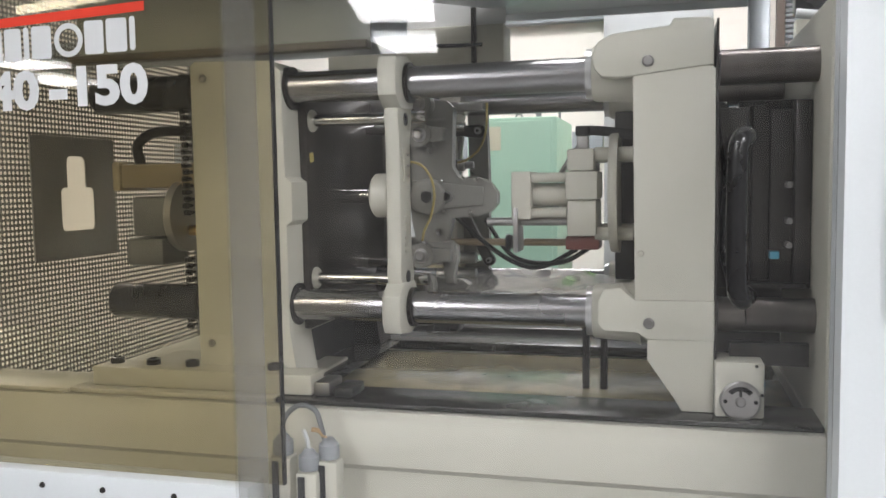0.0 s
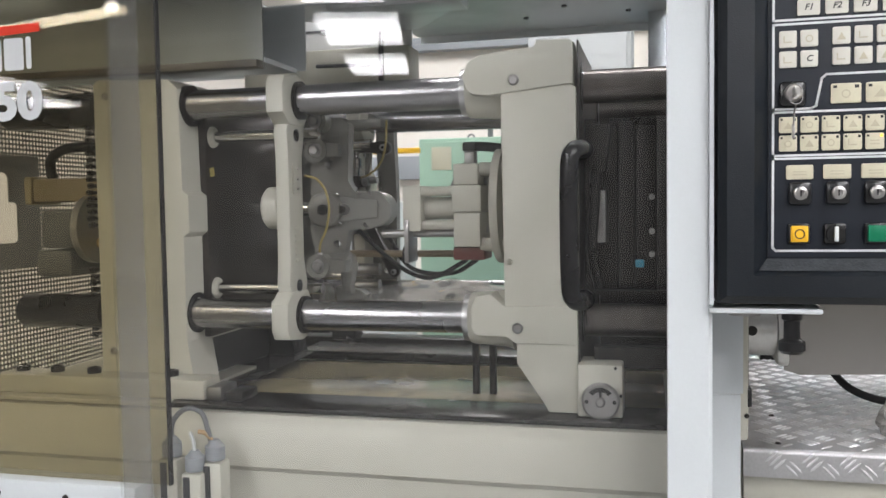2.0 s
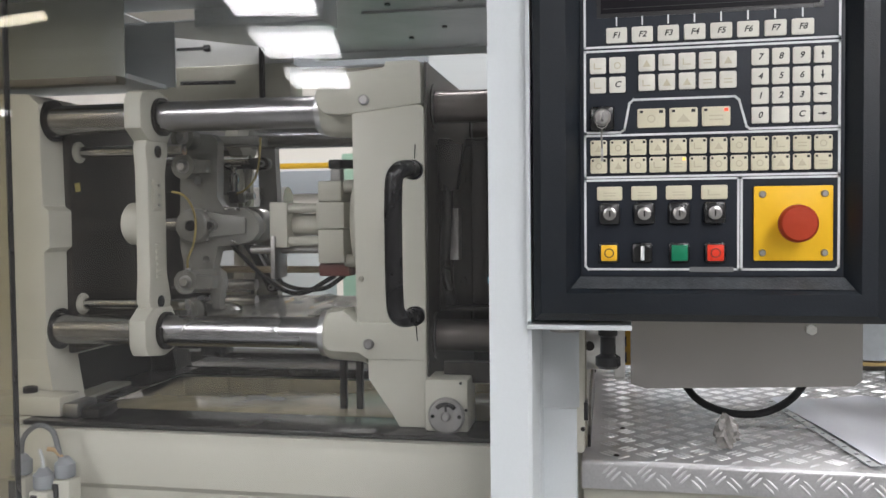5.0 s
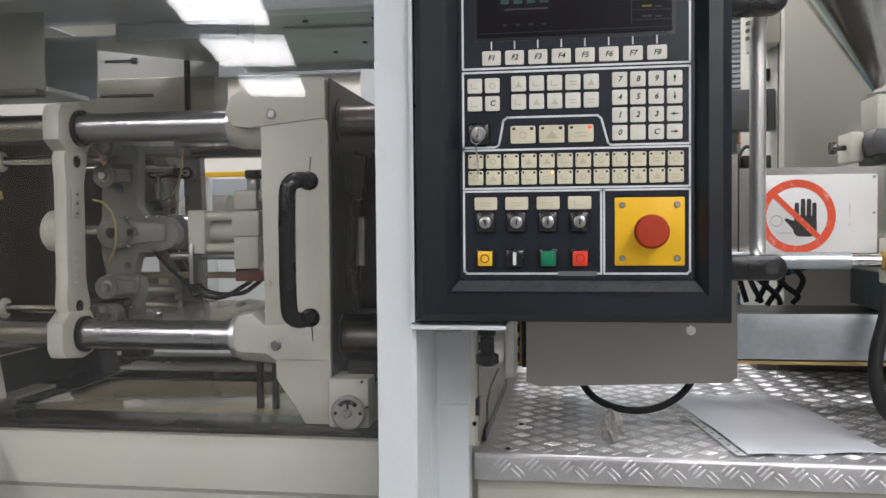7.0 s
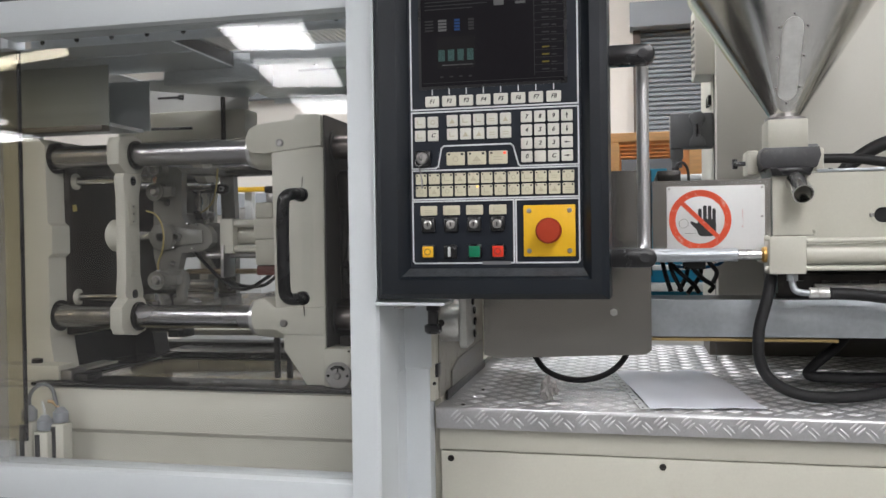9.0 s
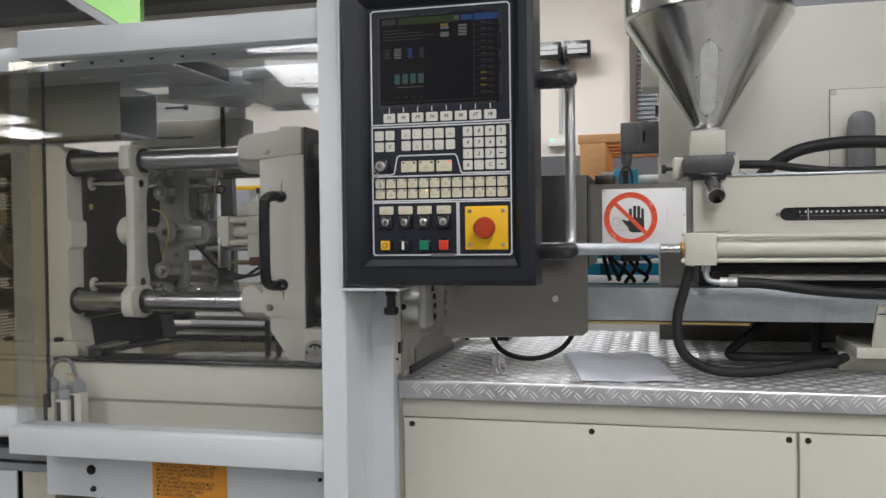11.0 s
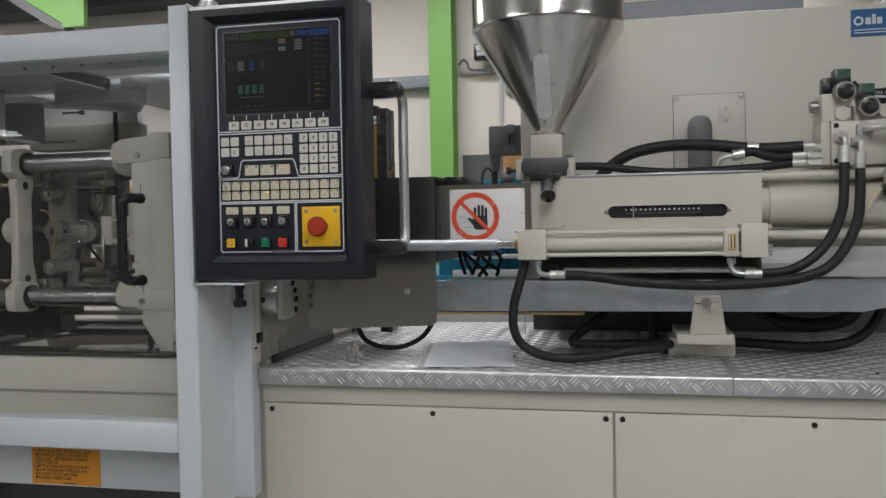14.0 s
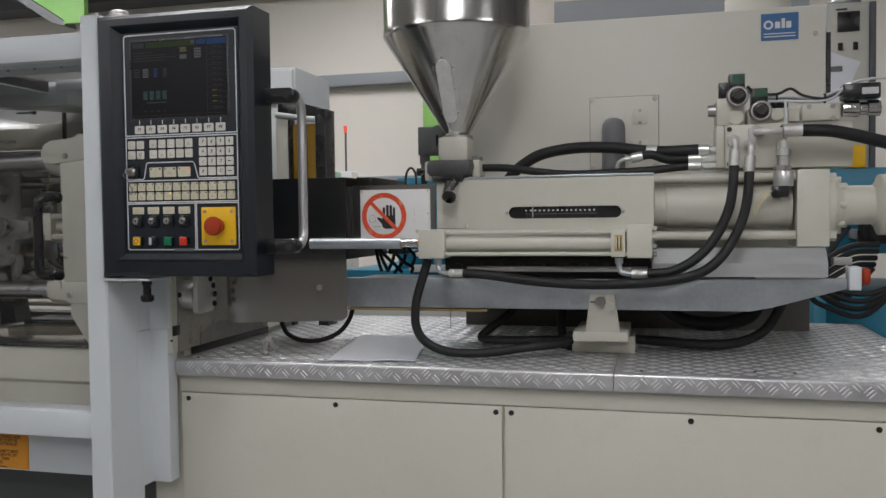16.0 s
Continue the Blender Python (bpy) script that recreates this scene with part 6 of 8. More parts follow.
for k in range(9):
    box(bm, 0.4845 + random.uniform(-0.0012, 0.0012), 0.4853, SGY - 0.0002, SGY, 1.281 + 0.0035 * k, 1.2835 + 0.0035 * k)
part("red_smear", bm, paint("pink_smear", (0.68, 0.45, 0.44), 0.5, var=0.1, bump=0), sg)

# pull cylinder in front of the carriage
pc = thing("pull_cylinder", "cream hydraulic carriage cylinder with end blocks and bright piston rod", "hydraulic cylinder", (0.75, 0.08, 1.2))
CY, CZ = 0.088, 1.2355
part("coupling", cyl(B(), (0.262, CY, CZ), (0.470, CY, CZ), 0.0115, n=28), GALV, pc, "zinc plated coupling tube")
part("rod", lathe(B(), [(0.0, 0), (0.0085, 0), (0.0085, 0.008), (0.0075, 0.009), (0.0075, 0.012), (0.0085, 0.013), (0.0085, 0.04), (0, 0.04)], (0.4705, CY, CZ), (1, CY, CZ), 24), CHROME, pc)
part("gland", lathe(B(), [(0.0, 0), (0.010, 0), (0.013, 0.003), (0.013, 0.008), (0, 0.008)], (0.507, CY, CZ), (1, CY, CZ), 24), BRASS, pc)
part("head_block", box(B(), 0.5155, 0.5715, CY - 0.028, CY + 0.03, 1.2045, 1.2645, 0.002), CREAM, pc)
part("tube", cyl(B(), (0.5718, CY, CZ), (0.9105, CY, CZ), 0.0180, n=36), CREAM, pc)
for z in (1.2575, 1.2135):
    for y in (CY - 0.02, CY + 0.022):
        part("tie_rod", cyl(B(), (0.5718, y, z), (0.942, y, z), 0.0042, n=14), CREAM, pc)
part("trunnion", box(B(), 0.911, 0.9385, CY - 0.027, CY + 0.03, 1.2075, 1.263, 0.002), CREAM, pc)
part("maker_plate", box(B(), 0.9185, 0.9335, CY - 0.0285, CY - 0.0272, 1.219, 1.2515, 0.0005), paint("yellow_brass_tag", (0.42, 0.30, 0.08), 0.4), pc, "small yellowed maker's plate")
for k in range(4):
    part("print_bar", box(B(), 0.9205 + 0.003 * k, 0.9222 + 0.003 * k, CY - 0.0290, CY - 0.0286, 1.223, 1.248), (LINE, INK)[k % 2], pc)
part("end_block", box(B(), 0.9425, 0.9905, CY - 0.03, CY + 0.03, 1.2055, 1.2705, 0.002), CREAM, pc)
for z in (1.2625, 1.2475, 1.2275, 1.213):
    bm = B()
    hexa(bm, (0.9906, CY - 0.02, z), (0.999, CY - 0.02, z), 0.0050)
    part("nut", bm, CREAM if z > 1.24 else STEEL, pc)
    bm = B()
    cyl(bm, (0.509, CY - 0.021, z), (0.5155, CY - 0.021, z), 0.0040, n=8)
    if z in (1.2625, 1.213):
        part("nut", bm, CREAM, pc)
    else:
        bm.free()
for x, d in ((0.553, 1), (0.926, 1)):
    part("elbow", sweep(B(), [(x, CY - 0.008, 1.2045), (x, CY - 0.008, 1.190), (x + 0.004, CY - 0.010, 1.178), (x + 0.014, CY - 0.012, 1.174), (x + 0.026, CY - 0.013, 1.173)], 0.0055, 12), GALV, pc)
    part("elbow_nut", hexa(B(), (x, CY - 0.008, 1.2045), (x, CY - 0.008, 1.193), 0.0090), GALV, pc)
    part("ferrule", lathe(B(), [(0.006, 0), (0.0088, 0.001), (0.0088, 0.012), (0.0082, 0.013), (0.0088, 0.014), (0.0088, 0.030), (0.006, 0.032)], (x + 0.024, CY - 0.013, 1.1735), (1.9, CY - 0.013, 1.165), 18), ZINC, pc)

# carriage cover with the scale slot
cv = thing("carriage_cover", "cream sheet steel carriage cover with a black scale window", "cover", (0.76, 0.25, 1.2))
VY = 0.147
SLOT = [(0.7045 - 0.0125 * math.sin(radians(a)), 1.298 - 0.0125 * math.cos(radians(a))) for a in range(0, 181, 18)] + [(0.9155 + 0.0125 * math.sin(radians(a)), 1.298 + 0.0125 * math.cos(radians(a))) for a in range(0, 181, 18)]
bm = B()
outer = [(0.534, 1.215), (0.534, 1.3705), (0.9925, 1.3705), (0.9925, 1.215)]
ov, iv = [bm.verts.new((x, VY, z)) for x, z in outer], [bm.verts.new((x, VY, z)) for x, z in SLOT]
eds = [bm.edges.new((v[i], v[(i + 1) % len(v)])) for v in (ov, iv) for i in range(len(v))]
bmesh.ops.triangle_fill(bm, use_beauty=True, edges=eds)
g = bmesh.ops.extrude_face_region(bm, geom=bm.faces[:])
bmesh.ops.translate(bm, verts=[v for v in g["geom"] if isinstance(v, bmesh.types.BMVert)], vec=(0, 0.003, 0))
bmesh.ops.recalc_face_normals(bm, faces=bm.faces[:])
part("front_sheet", bm, CREAM, cv)
bm = B()
box(bm, 0.534, 0.9925, VY + 0.0032, 0.335, 1.3715, 1.3745)
box(bm, 0.534, 0.537, VY + 0.0035, 0.335, 1.215, 1.371)
box(bm, 0.9895, 0.9925, VY + 0.0035, 0.335, 1.215, 1.371)
part("box", bm, CREAM, cv)
part("top_edge", box(B(), 0.605, 0.9935, VY - 0.002, VY + 0.012, 1.3715, 1.3765, 0.001), GALV, cv, "bare aluminium edge trim")
part("scale_backing", box(B(), 0.69, 0.93, VY + 0.006, VY + 0.008, 1.280, 1.316), BLACKP, cv)
for k in range(16):
    part("figure", box(B(), 0.7275 + 0.0095 * k, 0.7275 + 0.0095 * k + (0.0022 if k < 1 else 0.0038), VY + 0.0052, VY + 0.0058, 1.3005, 1.3040), LINE, cv)
part("scale_line", box(B(), 0.728, 0.878, VY + 0.0053, VY + 0.0058, 1.2945, 1.2955), INKGREY, cv)
part("pointer", box(B(), 0.7425, 0.7438, VY + 0.0045, VY + 0.005, 1.287, 1.3095), LINE, cv)
bm = B()
ring_out = [(0.704 - 0.0185 * math.sin(radians(a)), 1.298 - 0.0155 * math.cos(radians(a))) for a in range(0, 181, 18)] + [(0.916 + 0.0185 * math.sin(radians(a)), 1.298 + 0.0155 * math.cos(radians(a))) for a in range(0, 181, 18)]
ov, iv = [bm.verts.new((x, VY - 0.0018, z)) for x, z in ring_out], [bm.verts.new((x, VY - 0.0018, z)) for x, z in SLOT]
for i in range(len(ov)):
    j = (i + 1) % len(ov)
    bm.faces.new((ov[i], ov[j], iv[j], iv[i]))
g = bmesh.ops.extrude_face_region(bm, geom=bm.faces[:])
bmesh.ops.translate(bm, verts=[v for v in g["geom"] if isinstance(v, bmesh.types.BMVert)], vec=(0, 0.0015, 0))
bmesh.ops.recalc_face_normals(bm, faces=bm.faces[:])
part("scale_frame", bm, CREAM, cv)
for x in (0.6885, 0.9315):
    screw(cv, x, VY - 0.002, 1.298, 0.0038, STEEL)
screw(cv, 0.6, VY, 1.272, 0.003, CREAM)
part("lip", box(B(), 0.536, 0.600, VY - 0.001, VY - 0.0002, 1.2655, 1.2665), INKGREY, cv)
for x in (0.63, 0.80, 0.95):
    part("rivet", cyl(B(), (x, VY + 0.02, 1.3765), (x, VY + 0.02, 1.379), 0.004, n=10), BLACKP, cv)

# slide beams and leg
sb = thing("slide_beam", "galvanised steel slide beam carrying the injection unit", "beam", (0.85, 0.2, 1.1))
bm = B()
prism(bm, [(0.3165, 1.0905), (0.3165, 1.1565), (0.98, 1.1565), (1.36, 1.1600), (1.36, 1.1400), (1.222, 1.1010), (1.18, 1.0925)], "y", 0.160, 0.175, 0.002)
part("side_plate", bm, GALV, sb)
part("joint_plate", box(B(), 0.822, 0.868, 0.1582, 0.1598, 1.094, 1.155), GALV, sb)
bm = B()
prism(bm, [(0.140, 1.1640), (0.139, 1.191), (0.164, 1.2200), (0.215, 1.2200), (0.215, 1.1640)], "x", 0.990, 1.322, 0.001)
part("upper_cover", bm, ALU, sb, "bright brushed aluminium cover")
bm = B()
box(bm, 0.3165, 1.205, 0.176, 0.36, 1.100, 1.150)
part("core", bm, DARKST, sb)
part("timber_strip", box(B(), 0.318, 0.640, 0.162, 0.20, 1.0835, 1.0885), paint("brown_strip", (0.30, 0.21, 0.08), 0.6), sb)
bm = B()
box(bm, 0.545, 0.985, 0.19, 0.33, 1.158, 1.2145)
box(bm, 0.545, 0.985, 0.17, 0.1895, 1.166, 1.20)
for k in range(9):
    box(bm, 0.57 + 0.045 * k, 0.585 + 0.045 * k, 0.163, 0.1695, 1.172 + 0.01 * (k % 2), 1.188)
part("slide_rail", bm, DARKST, sb)
part("slide_bar", cyl(B(), (0.60, 0.15, 1.178), (0.98, 0.15, 1.178), 0.006, n=14), STEEL, sb)
part("end_cap", box(B(), 1.362, 1.384, 0.15, 0.19, 1.138, 1.184, 0.002), WHITE, sb)
part("end_knob", lathe(B(), [(0.0, 0), (0.010, 0), (0.010, 0.004), (0.017, 0.006), (0.018, 0.012), (0.015, 0.017), (0, 0.018)], (1.384, 0.17, 1.164), (3, 0.17, 1.164), 24), REDP, sb, "dark red knob")
part("end_shaft", box(B(), 1.34, 1.375, 0.19, 0.22, 1.185, 1.20, 0.002), STEEL, sb)
lg = thing("support_leg", "cream cast support leg with clamp bolt on a stepped foot", "support leg", (0.88, 0.2, DZ))
part("foot", box(B(), 0.8145, 0.951, 0.245, 0.34, DZ + 0.0005, 1.0255, 0.002), CREAM, lg)
part("step", box(B(), 0.8265, 0.9395, 0.150, 0.335, 1.026, 1.0468, 0.002), CREAM, lg)
part("column", prism(B(), [(0.852, 1.0465), (0.863, 1.125), (0.912, 1.125), (0.924, 1.0465)], "y", 0.148, 0.159, 0.002), CREAM, lg)
part("clamp_slot", box(B(), 0.8625, 0.884, 0.1468, 0.1478, 1.1085, 1.1105), BLACKP, lg)
part("clamp_bolt", lathe(B(), [(0.0, 0), (0.010, 0), (0.011, 0.004), (0.010, 0.014), (0, 0.014)], (0.884, 0.1478, 1.1125), (0.884, -1, 1.1125), 24), STEEL, lg)
part("hose_port", box(B(), 0.8, 0.8143, 0.255, 0.30, DZ + 0.001, 1.026, 0.003), BLACKP, lg)
for z in (1.000, 1.018):
    part("port_nut", hexa(B(), (0.786, 0.275, z), (0.7998, 0.275, z), 0.010), DARKST, lg)
part("clamp_nut", lathe(B(), [(0.0, 0), (0.009, 0), (0.009, 0.008), (0, 0.008)], (0.902, 0.1478, 1.100), (0.902, -1, 1.100), 24), CREAM, lg)

# hopper and throat
hp = thing("material_hopper", "polished stainless material hopper cone with a milky sight window", "hopper", (0.565, 0.22, 1.466))
HX, HYY = 0.5660, 0.215
part("cone", lathe(B(), [(0.024, 1.470), (0.026, 1.474), (0.1600, 1.684), (0.1625, 1.688), (0.1632, 1.695), (0.1625, 1.70), (0.1625, 2.05), (0.159, 2.05), (0.159, 1.692), (0.023, 1.476)], (HX, HYY, 0), (HX, HYY, 3), 64), POLISHED, hp)
bm = B()
ring(bm, (HX, HYY, 1.4662), (HX, HYY, 1.4715), 0.034, 0.02, 28)
part("flange", bm, STEEL, hp)
tilt = math.atan2(0.134, 0.210)


def on_cone(u, v, lift):
    """A place on the cone's front: u round it in metres, v height, lift off the sheet."""
    r = 0.026 + (v - 1.474) * 0.134 / 0.210 + lift * math.cos(tilt)
    a = u / max(r, 0.02)
    return Vector((HX + r * math.sin(a), HYY - r * math.cos(a), v - lift * math.sin(tilt)))


bm = B()
oval = []
for k in range(28):
    a = 2 * math.pi * k / 28
    oval.append((0.0150 * math.cos(a), 1.560 + (0.046 if math.sin(a) >= 0 else -0.046) + 0.0155 * math.sin(a)))
vs = [bm.verts.new(on_cone(u - 0.004, v, 0.003)) for u, v in oval]
vb = [bm.verts.new(on_cone((u) * 1.1 - 0.004, v, 0.0003)) for u, v in oval]
bm.faces.new(vs)
for k in range(28):
    bm.faces.new((vb[k], vb[(k + 1) % 28], vs[(k + 1) % 28], vs[k]))
bmesh.ops.recalc_face_normals(bm, faces=bm.faces[:])
part("sight_window", bm, SIGHT, hp, "milky capsule-shaped sight window")
for u, v in ((-0.004, 1.626), (-0.026, 1.608), (0.018, 1.608), (-0.025, 1.565), (0.017, 1.565), (-0.023, 1.518), (0.015, 1.518), (-0.004, 1.494)):
    bm = B()
    ball(bm, on_cone(u, v, 0.001), 0.0024, 0.9, 8)
    part("screw", bm, STEEL, hp)
th = thing("feed_throat", "cream feed throat block with grey slide gate and discharge spout", "feed throat", (0.565, 0.2, 1.38))
part("neck", box(B(), 0.5315, 0.5970, 0.175, 0.245, 1.4155, 1.4660, 0.002), CREAM, th)
GATE = paint("dark_grey_gate_plastic", (0.055, 0.055, 0.058), 0.4, var=0.15, scale=30, bump=0.1, dirt=0.3, dirt_col=(0.2, 0.19, 0.17))
part("slide_gate", prism(B(), [(0.514, 1.388), (0.514, 1.404), (0.520, 1.4145), (0.608, 1.4145), (0.611, 1.400), (0.604, 1.380), (0.520, 1.380)], "y", 0.140, 0.26, 0.0012), GATE, th, "dark grey slide gate")
bm = B()
prism(bm, [(0.532, 1.366), (0.528, 1.3795), (0.598, 1.3795), (0.592, 1.366)], "y", 0.132, 0.25, 0.002)
part("gate_body", bm, BLACKP, th)
part("side_lug", box(B(), 0.498, 0.5165, 0.18, 0.24, 1.372, 1.4145, 0.003), CREAM, th)
part("side_lug", box(B(), 0.606, 0.623, 0.18, 0.24, 1.378, 1.4155, 0.003), CREAM, th)
part("side_cap", box(B(), 0.600, 0.618, 0.20, 0.24, 1.416, 1.4245, 0.002), GREYP, th)
part("knob", lathe(B(), [(0.0, 0), (0.004, 0), (0.004, 0.012), (0.009, 0.014), (0.009, 0.022), (0, 0.022)], (0.4975, 0.2, 1.393), (-1, 0.2, 1.393), 18), BLACKP, th)
bm = B()
ring(bm, (0.570, 0.140, 1.357), (0.574, 0.097, 1.333), 0.0168, 0.0152, 28)
part("spout", bm, CHROME, th, "bright steel discharge spout")

# injection cylinder behind the cover
ic = thing("injection_cylinder", "cream injection cylinder with tie rods and heavy end plate", "hydraulic cylinder", (1.15, 0.25, 1.3))
IY = 0.255
part("barrel", lathe(B(), [(0.0, 0), (0.043, 0), (0.043, 0.024), (0.0475, 0.025), (0.0475, 0.274), (0.0, 0.274)], (0.993, IY, 1.308), (2, IY, 1.308), 48), CREAM, ic)
for z in (1.366, 1.2455):
    for y in (0.215, 0.30):
        part("tie_rod", cyl(B(), (0.993, y, z), (1.2725, y, z), 0.0095, n=20), CREAM, ic)
part("end_plate", box(B(), 1.273, 1.334, 0.195, 0.33, 1.222, 1.378, 0.002), CREAM, ic)
for z in (1.358, 1.245):
    part("nut", hexa(B(), (1.3342, 0.225, z), (1.350, 0.225, z), 0.013), CREAM, ic)
part("bearing_cap", lathe(B(), [(0.0, 0), (0.062, 0), (0.062, 0.012), (0.055, 0.02), (0.046, 0.03), (0.046, 0.04), (0, 0.04)], (1.3342, IY, 1.305), (3, IY, 1.305), 40), CREAM, ic)
part("drive_motor", lathe(B(), [(0.0, 0), (0.040, 0), (0.040, 0.05), (0.044, 0.052), (0.05, 0.058), (0.062, 0.062), (0.062, 0.16), (0, 0.16)], (1.374, IY, 1.305), (3, IY, 1.305), 40), CREAM, ic)
for a in range(0, 360, 45):
    part("cap_bolt", cyl(B(), (1.354, IY + 0.053 * math.sin(radians(a)), 1.305 + 0.053 * math.cos(radians(a))), (1.365, IY + 0.053 * math.sin(radians(a)), 1.305 + 0.053 * math.cos(radians(a))), 0.006, n=10), CREAM, ic)

# valve manifold above
mf = thing("valve_manifold", "cream hydraulic manifold block with solenoid valves and pressure fittings", "hydraulic manifold", (1.25, 0.25, 1.38))
MY = 0.21
part("block", box(B(), 1.136, 1.256, MY, 0.32, 1.384, 1.4735, 0.002), CREAM, mf)
part("block", box(B(), 1.2565, 1.385, MY + 0.03, 0.32, 1.384, 1.478, 0.002), CREAM, mf)
part("upper_block", box(B(), 1.120, 1.176, MY + 0.012, 0.31, 1.4737, 1.530, 0.002), CREAM, mf)
part("side_block", box(B(), 1.118, 1.1355, MY + 0.012, 0.31, 1.386, 1.4735, 0.002), CREAM, mf)
part("upper_block", box(B(), 1.181, 1.256, MY + 0.016, 0.31, 1.4737, 1.506, 0.002), CREAM, mf)
part("upper_block", box(B(), 1.286, 1.36, MY + 0.02, 0.31, 1.4785, 1.514, 0.003), CREAM, mf)
part("plug", hexa(B(), (1.271, MY + 0.026, 1.4785), (1.271, MY + 0.026, 1.503), 0.012), CREAM, mf)
for x, z in ((1.300, 1.508), (1.345, 1.508), (1.345, 1.484)):
    part("cap_screw", lathe(B(), [(0.0, 0), (0.005, 0), (0.005, 0.003), (0.003, 0.003), (0.003, 0.001), (0, 0.001)], (x, MY + 0.0198, z - 0.002), (x, -2, z - 0.002), 14), STEEL, mf)
for x, z in ((1.144, 1.464), (1.247, 1.464), (1.144, 1.393), (1.247, 1.393)):
    part("cap_screw", lathe(B(), [(0.0, 0), (0.005, 0), (0.005, 0.003), (0.003, 0.003), (0.003, 0.001), (0, 0.001)], (x, MY - 0.0002, z), (x, -2, z), 14), DARKST, mf)
part("plug", hexa(B(), (1.158, MY + 0.0118, 1.489), (1.158, MY + 0.004, 1.489), 0.016), CREAM, mf)
part("plug", lathe(B(), [(0.0, 0), (0.015, 0), (0.015, 0.003), (0.012, 0.006), (0.012, 0.009), (0, 0.009)], (1.238, MY + 0.0158, 1.491), (1.238, -2, 1.491), 24), CREAM, mf)
part("plug", cyl(B(), (1.104, MY + 0.05, 1.509), (1.1198, MY + 0.05, 1.509), 0.012, n=18), STEEL, mf)
for x, z in ((1.160, 1.531), (1.2045, 1.4995)):
    v = part("solenoid", lathe(B(), [(0.0, 0), (0.0205, 0), (0.0215, 0.004), (0.0215, 0.020), (0.019, 0.024), (0.0135, 0.024), (0.0135, 0.027), (0.010, 0.030), (0.0, 0.030)], (x, MY + 0.013, z), (x, -2, z), 28), STEEL, mf, "round chromed solenoid valve")
    part("cap", lathe(B(), [(0.0, 0), (0.0165, 0), (0.0155, 0.004), (0.010, 0.006), (0.009, 0.010), (0, 0.010)], (x, MY - 0.012, z), (x, -2, z), 24), DARKST, v)
    part("connector", box(B(), x - 0.016, x + 0.016, MY + 0.014, MY + 0.046, z + 0.010, z + 0.049, 0.002), BLACKP, v)
    part("lens", box(B(), x - 0.010, x + 0.015, MY + 0.0125, MY + 0.0138, z + 0.030, z + 0.048), paint("dark_green_lens", (0.01, 0.06, 0.03), 0.2), v)
part("connector", box(B(), 1.125, 1.147, MY + 0.03, MY + 0.06, 1.531, 1.566, 0.002), BLACKP, mf)
part("connector", box(B(), 1.228, 1.262, MY + 0.03, MY + 0.06, 1.507, 1.528, 0.002), BLACKP, mf)
for k, dz in enumerate((0, 0.004, -0.004)):
    part("cable", sweep(B(), [(1.175, MY + 0.02, 1.545 + dz), (1.215, MY + 0.03, 1.528 + dz), (1.26, MY + 0.03, 1.526 + dz), (1.31, MY + 0.03, 1.520 + dz), (1.36, MY + 0.03, 1.535 + dz), (1.40, MY + 0.03, 1.545 + dz)], 0.0028, 8), LGREY if k else GREYP, mf)
part("cable", sweep(B(), [(1.252, MY - 0.004, 1.52), (1.253, MY - 0.006, 1.48), (1.250, MY - 0.006, 1.44), (1.252, MY - 0.004, 1.385)], 0.003, 8), LGREY, mf)
part("cable", sweep(B(), [(1.18, MY + 0.01, 1.552), (1.20, MY + 0.02, 1.538), (1.24, MY + 0.025, 1.536), (1.265, MY + 0.022, 1.545), (1.29, MY + 0.022, 1.530), (1.33, MY + 0.022, 1.522), (1.362, MY + 0.02, 1.530)], 0.0030, 8), BLACK, mf)
part("cable", sweep(B(), [(1.22, MY + 0.018, 1.521), (1.26, MY + 0.016, 1.519), (1.31, MY + 0.016, 1.517), (1.345, MY + 0.016, 1.522), (1.375, MY + 0.01, 1.548), (1.43, MY + 0.01, 1.556), (1.50, MY + 0.05, 1.552)], 0.0026, 8), LGREY, mf)
for x, z in ((1.236, 1.5275), (1.328, 1.522)):
    part("cable_tie", lathe(B(), [(0.0085, 0), (0.0115, 0), (0.0115, 0.004), (0.0085, 0.004)], (x, MY + 0.026, z), (3, MY + 0.026, z), 14), BLACKP, mf)
sv = part("servo_valve", box(B(), 1.362, 1.43, MY, MY + 0.05, 1.517, 1.548, 0.003), BLACKP, mf, "black servo valve head with label")
part("tag", box(B(), 1.395, 1.425, MY - 0.001, MY - 0.0002, 1.525, 1.538), LGREY, sv)
part("coil", lathe(B(), [(0.0, 0), (0.016, 0), (0.017, 0.003), (0.017, 0.03), (0.013, 0.033), (0.013, 0.045), (0.016, 0.047), (0.016, 0.07), (0, 0.07)], (1.362, MY + 0.02, 1.499), (3, MY + 0.02, 1.499), 24), CHROME, mf)


def fitting(x, z, to, ferrule_len=0.034, r=0.0075):
    """A hose end: hex at the block, a bent pipe and a crimped ferrule."""
    f = part("fitting", hexa(B(), (x, MY, z), (x, MY - 0.010, z), r * 1.9), STEEL, mf)
    p = [Vector((x, MY - 0.010, z)), Vector((x, MY - 0.026, z)) + (Vector(to) - Vector((x, MY, z))) * 0.15, Vector(to)]
    part("bent_pipe", sweep(B(), p, r * 0.75, 12), ZINC, f)
    return f


fitting(1.152, 1.440, (1.153, MY - 0.034, 1.418))
fitting(1.183, 1.430, (1.182, MY - 0.034, 1.405))
fitting(1.1955, 1.4545, (1.245, MY - 0.03, 1.4555), r=0.009)
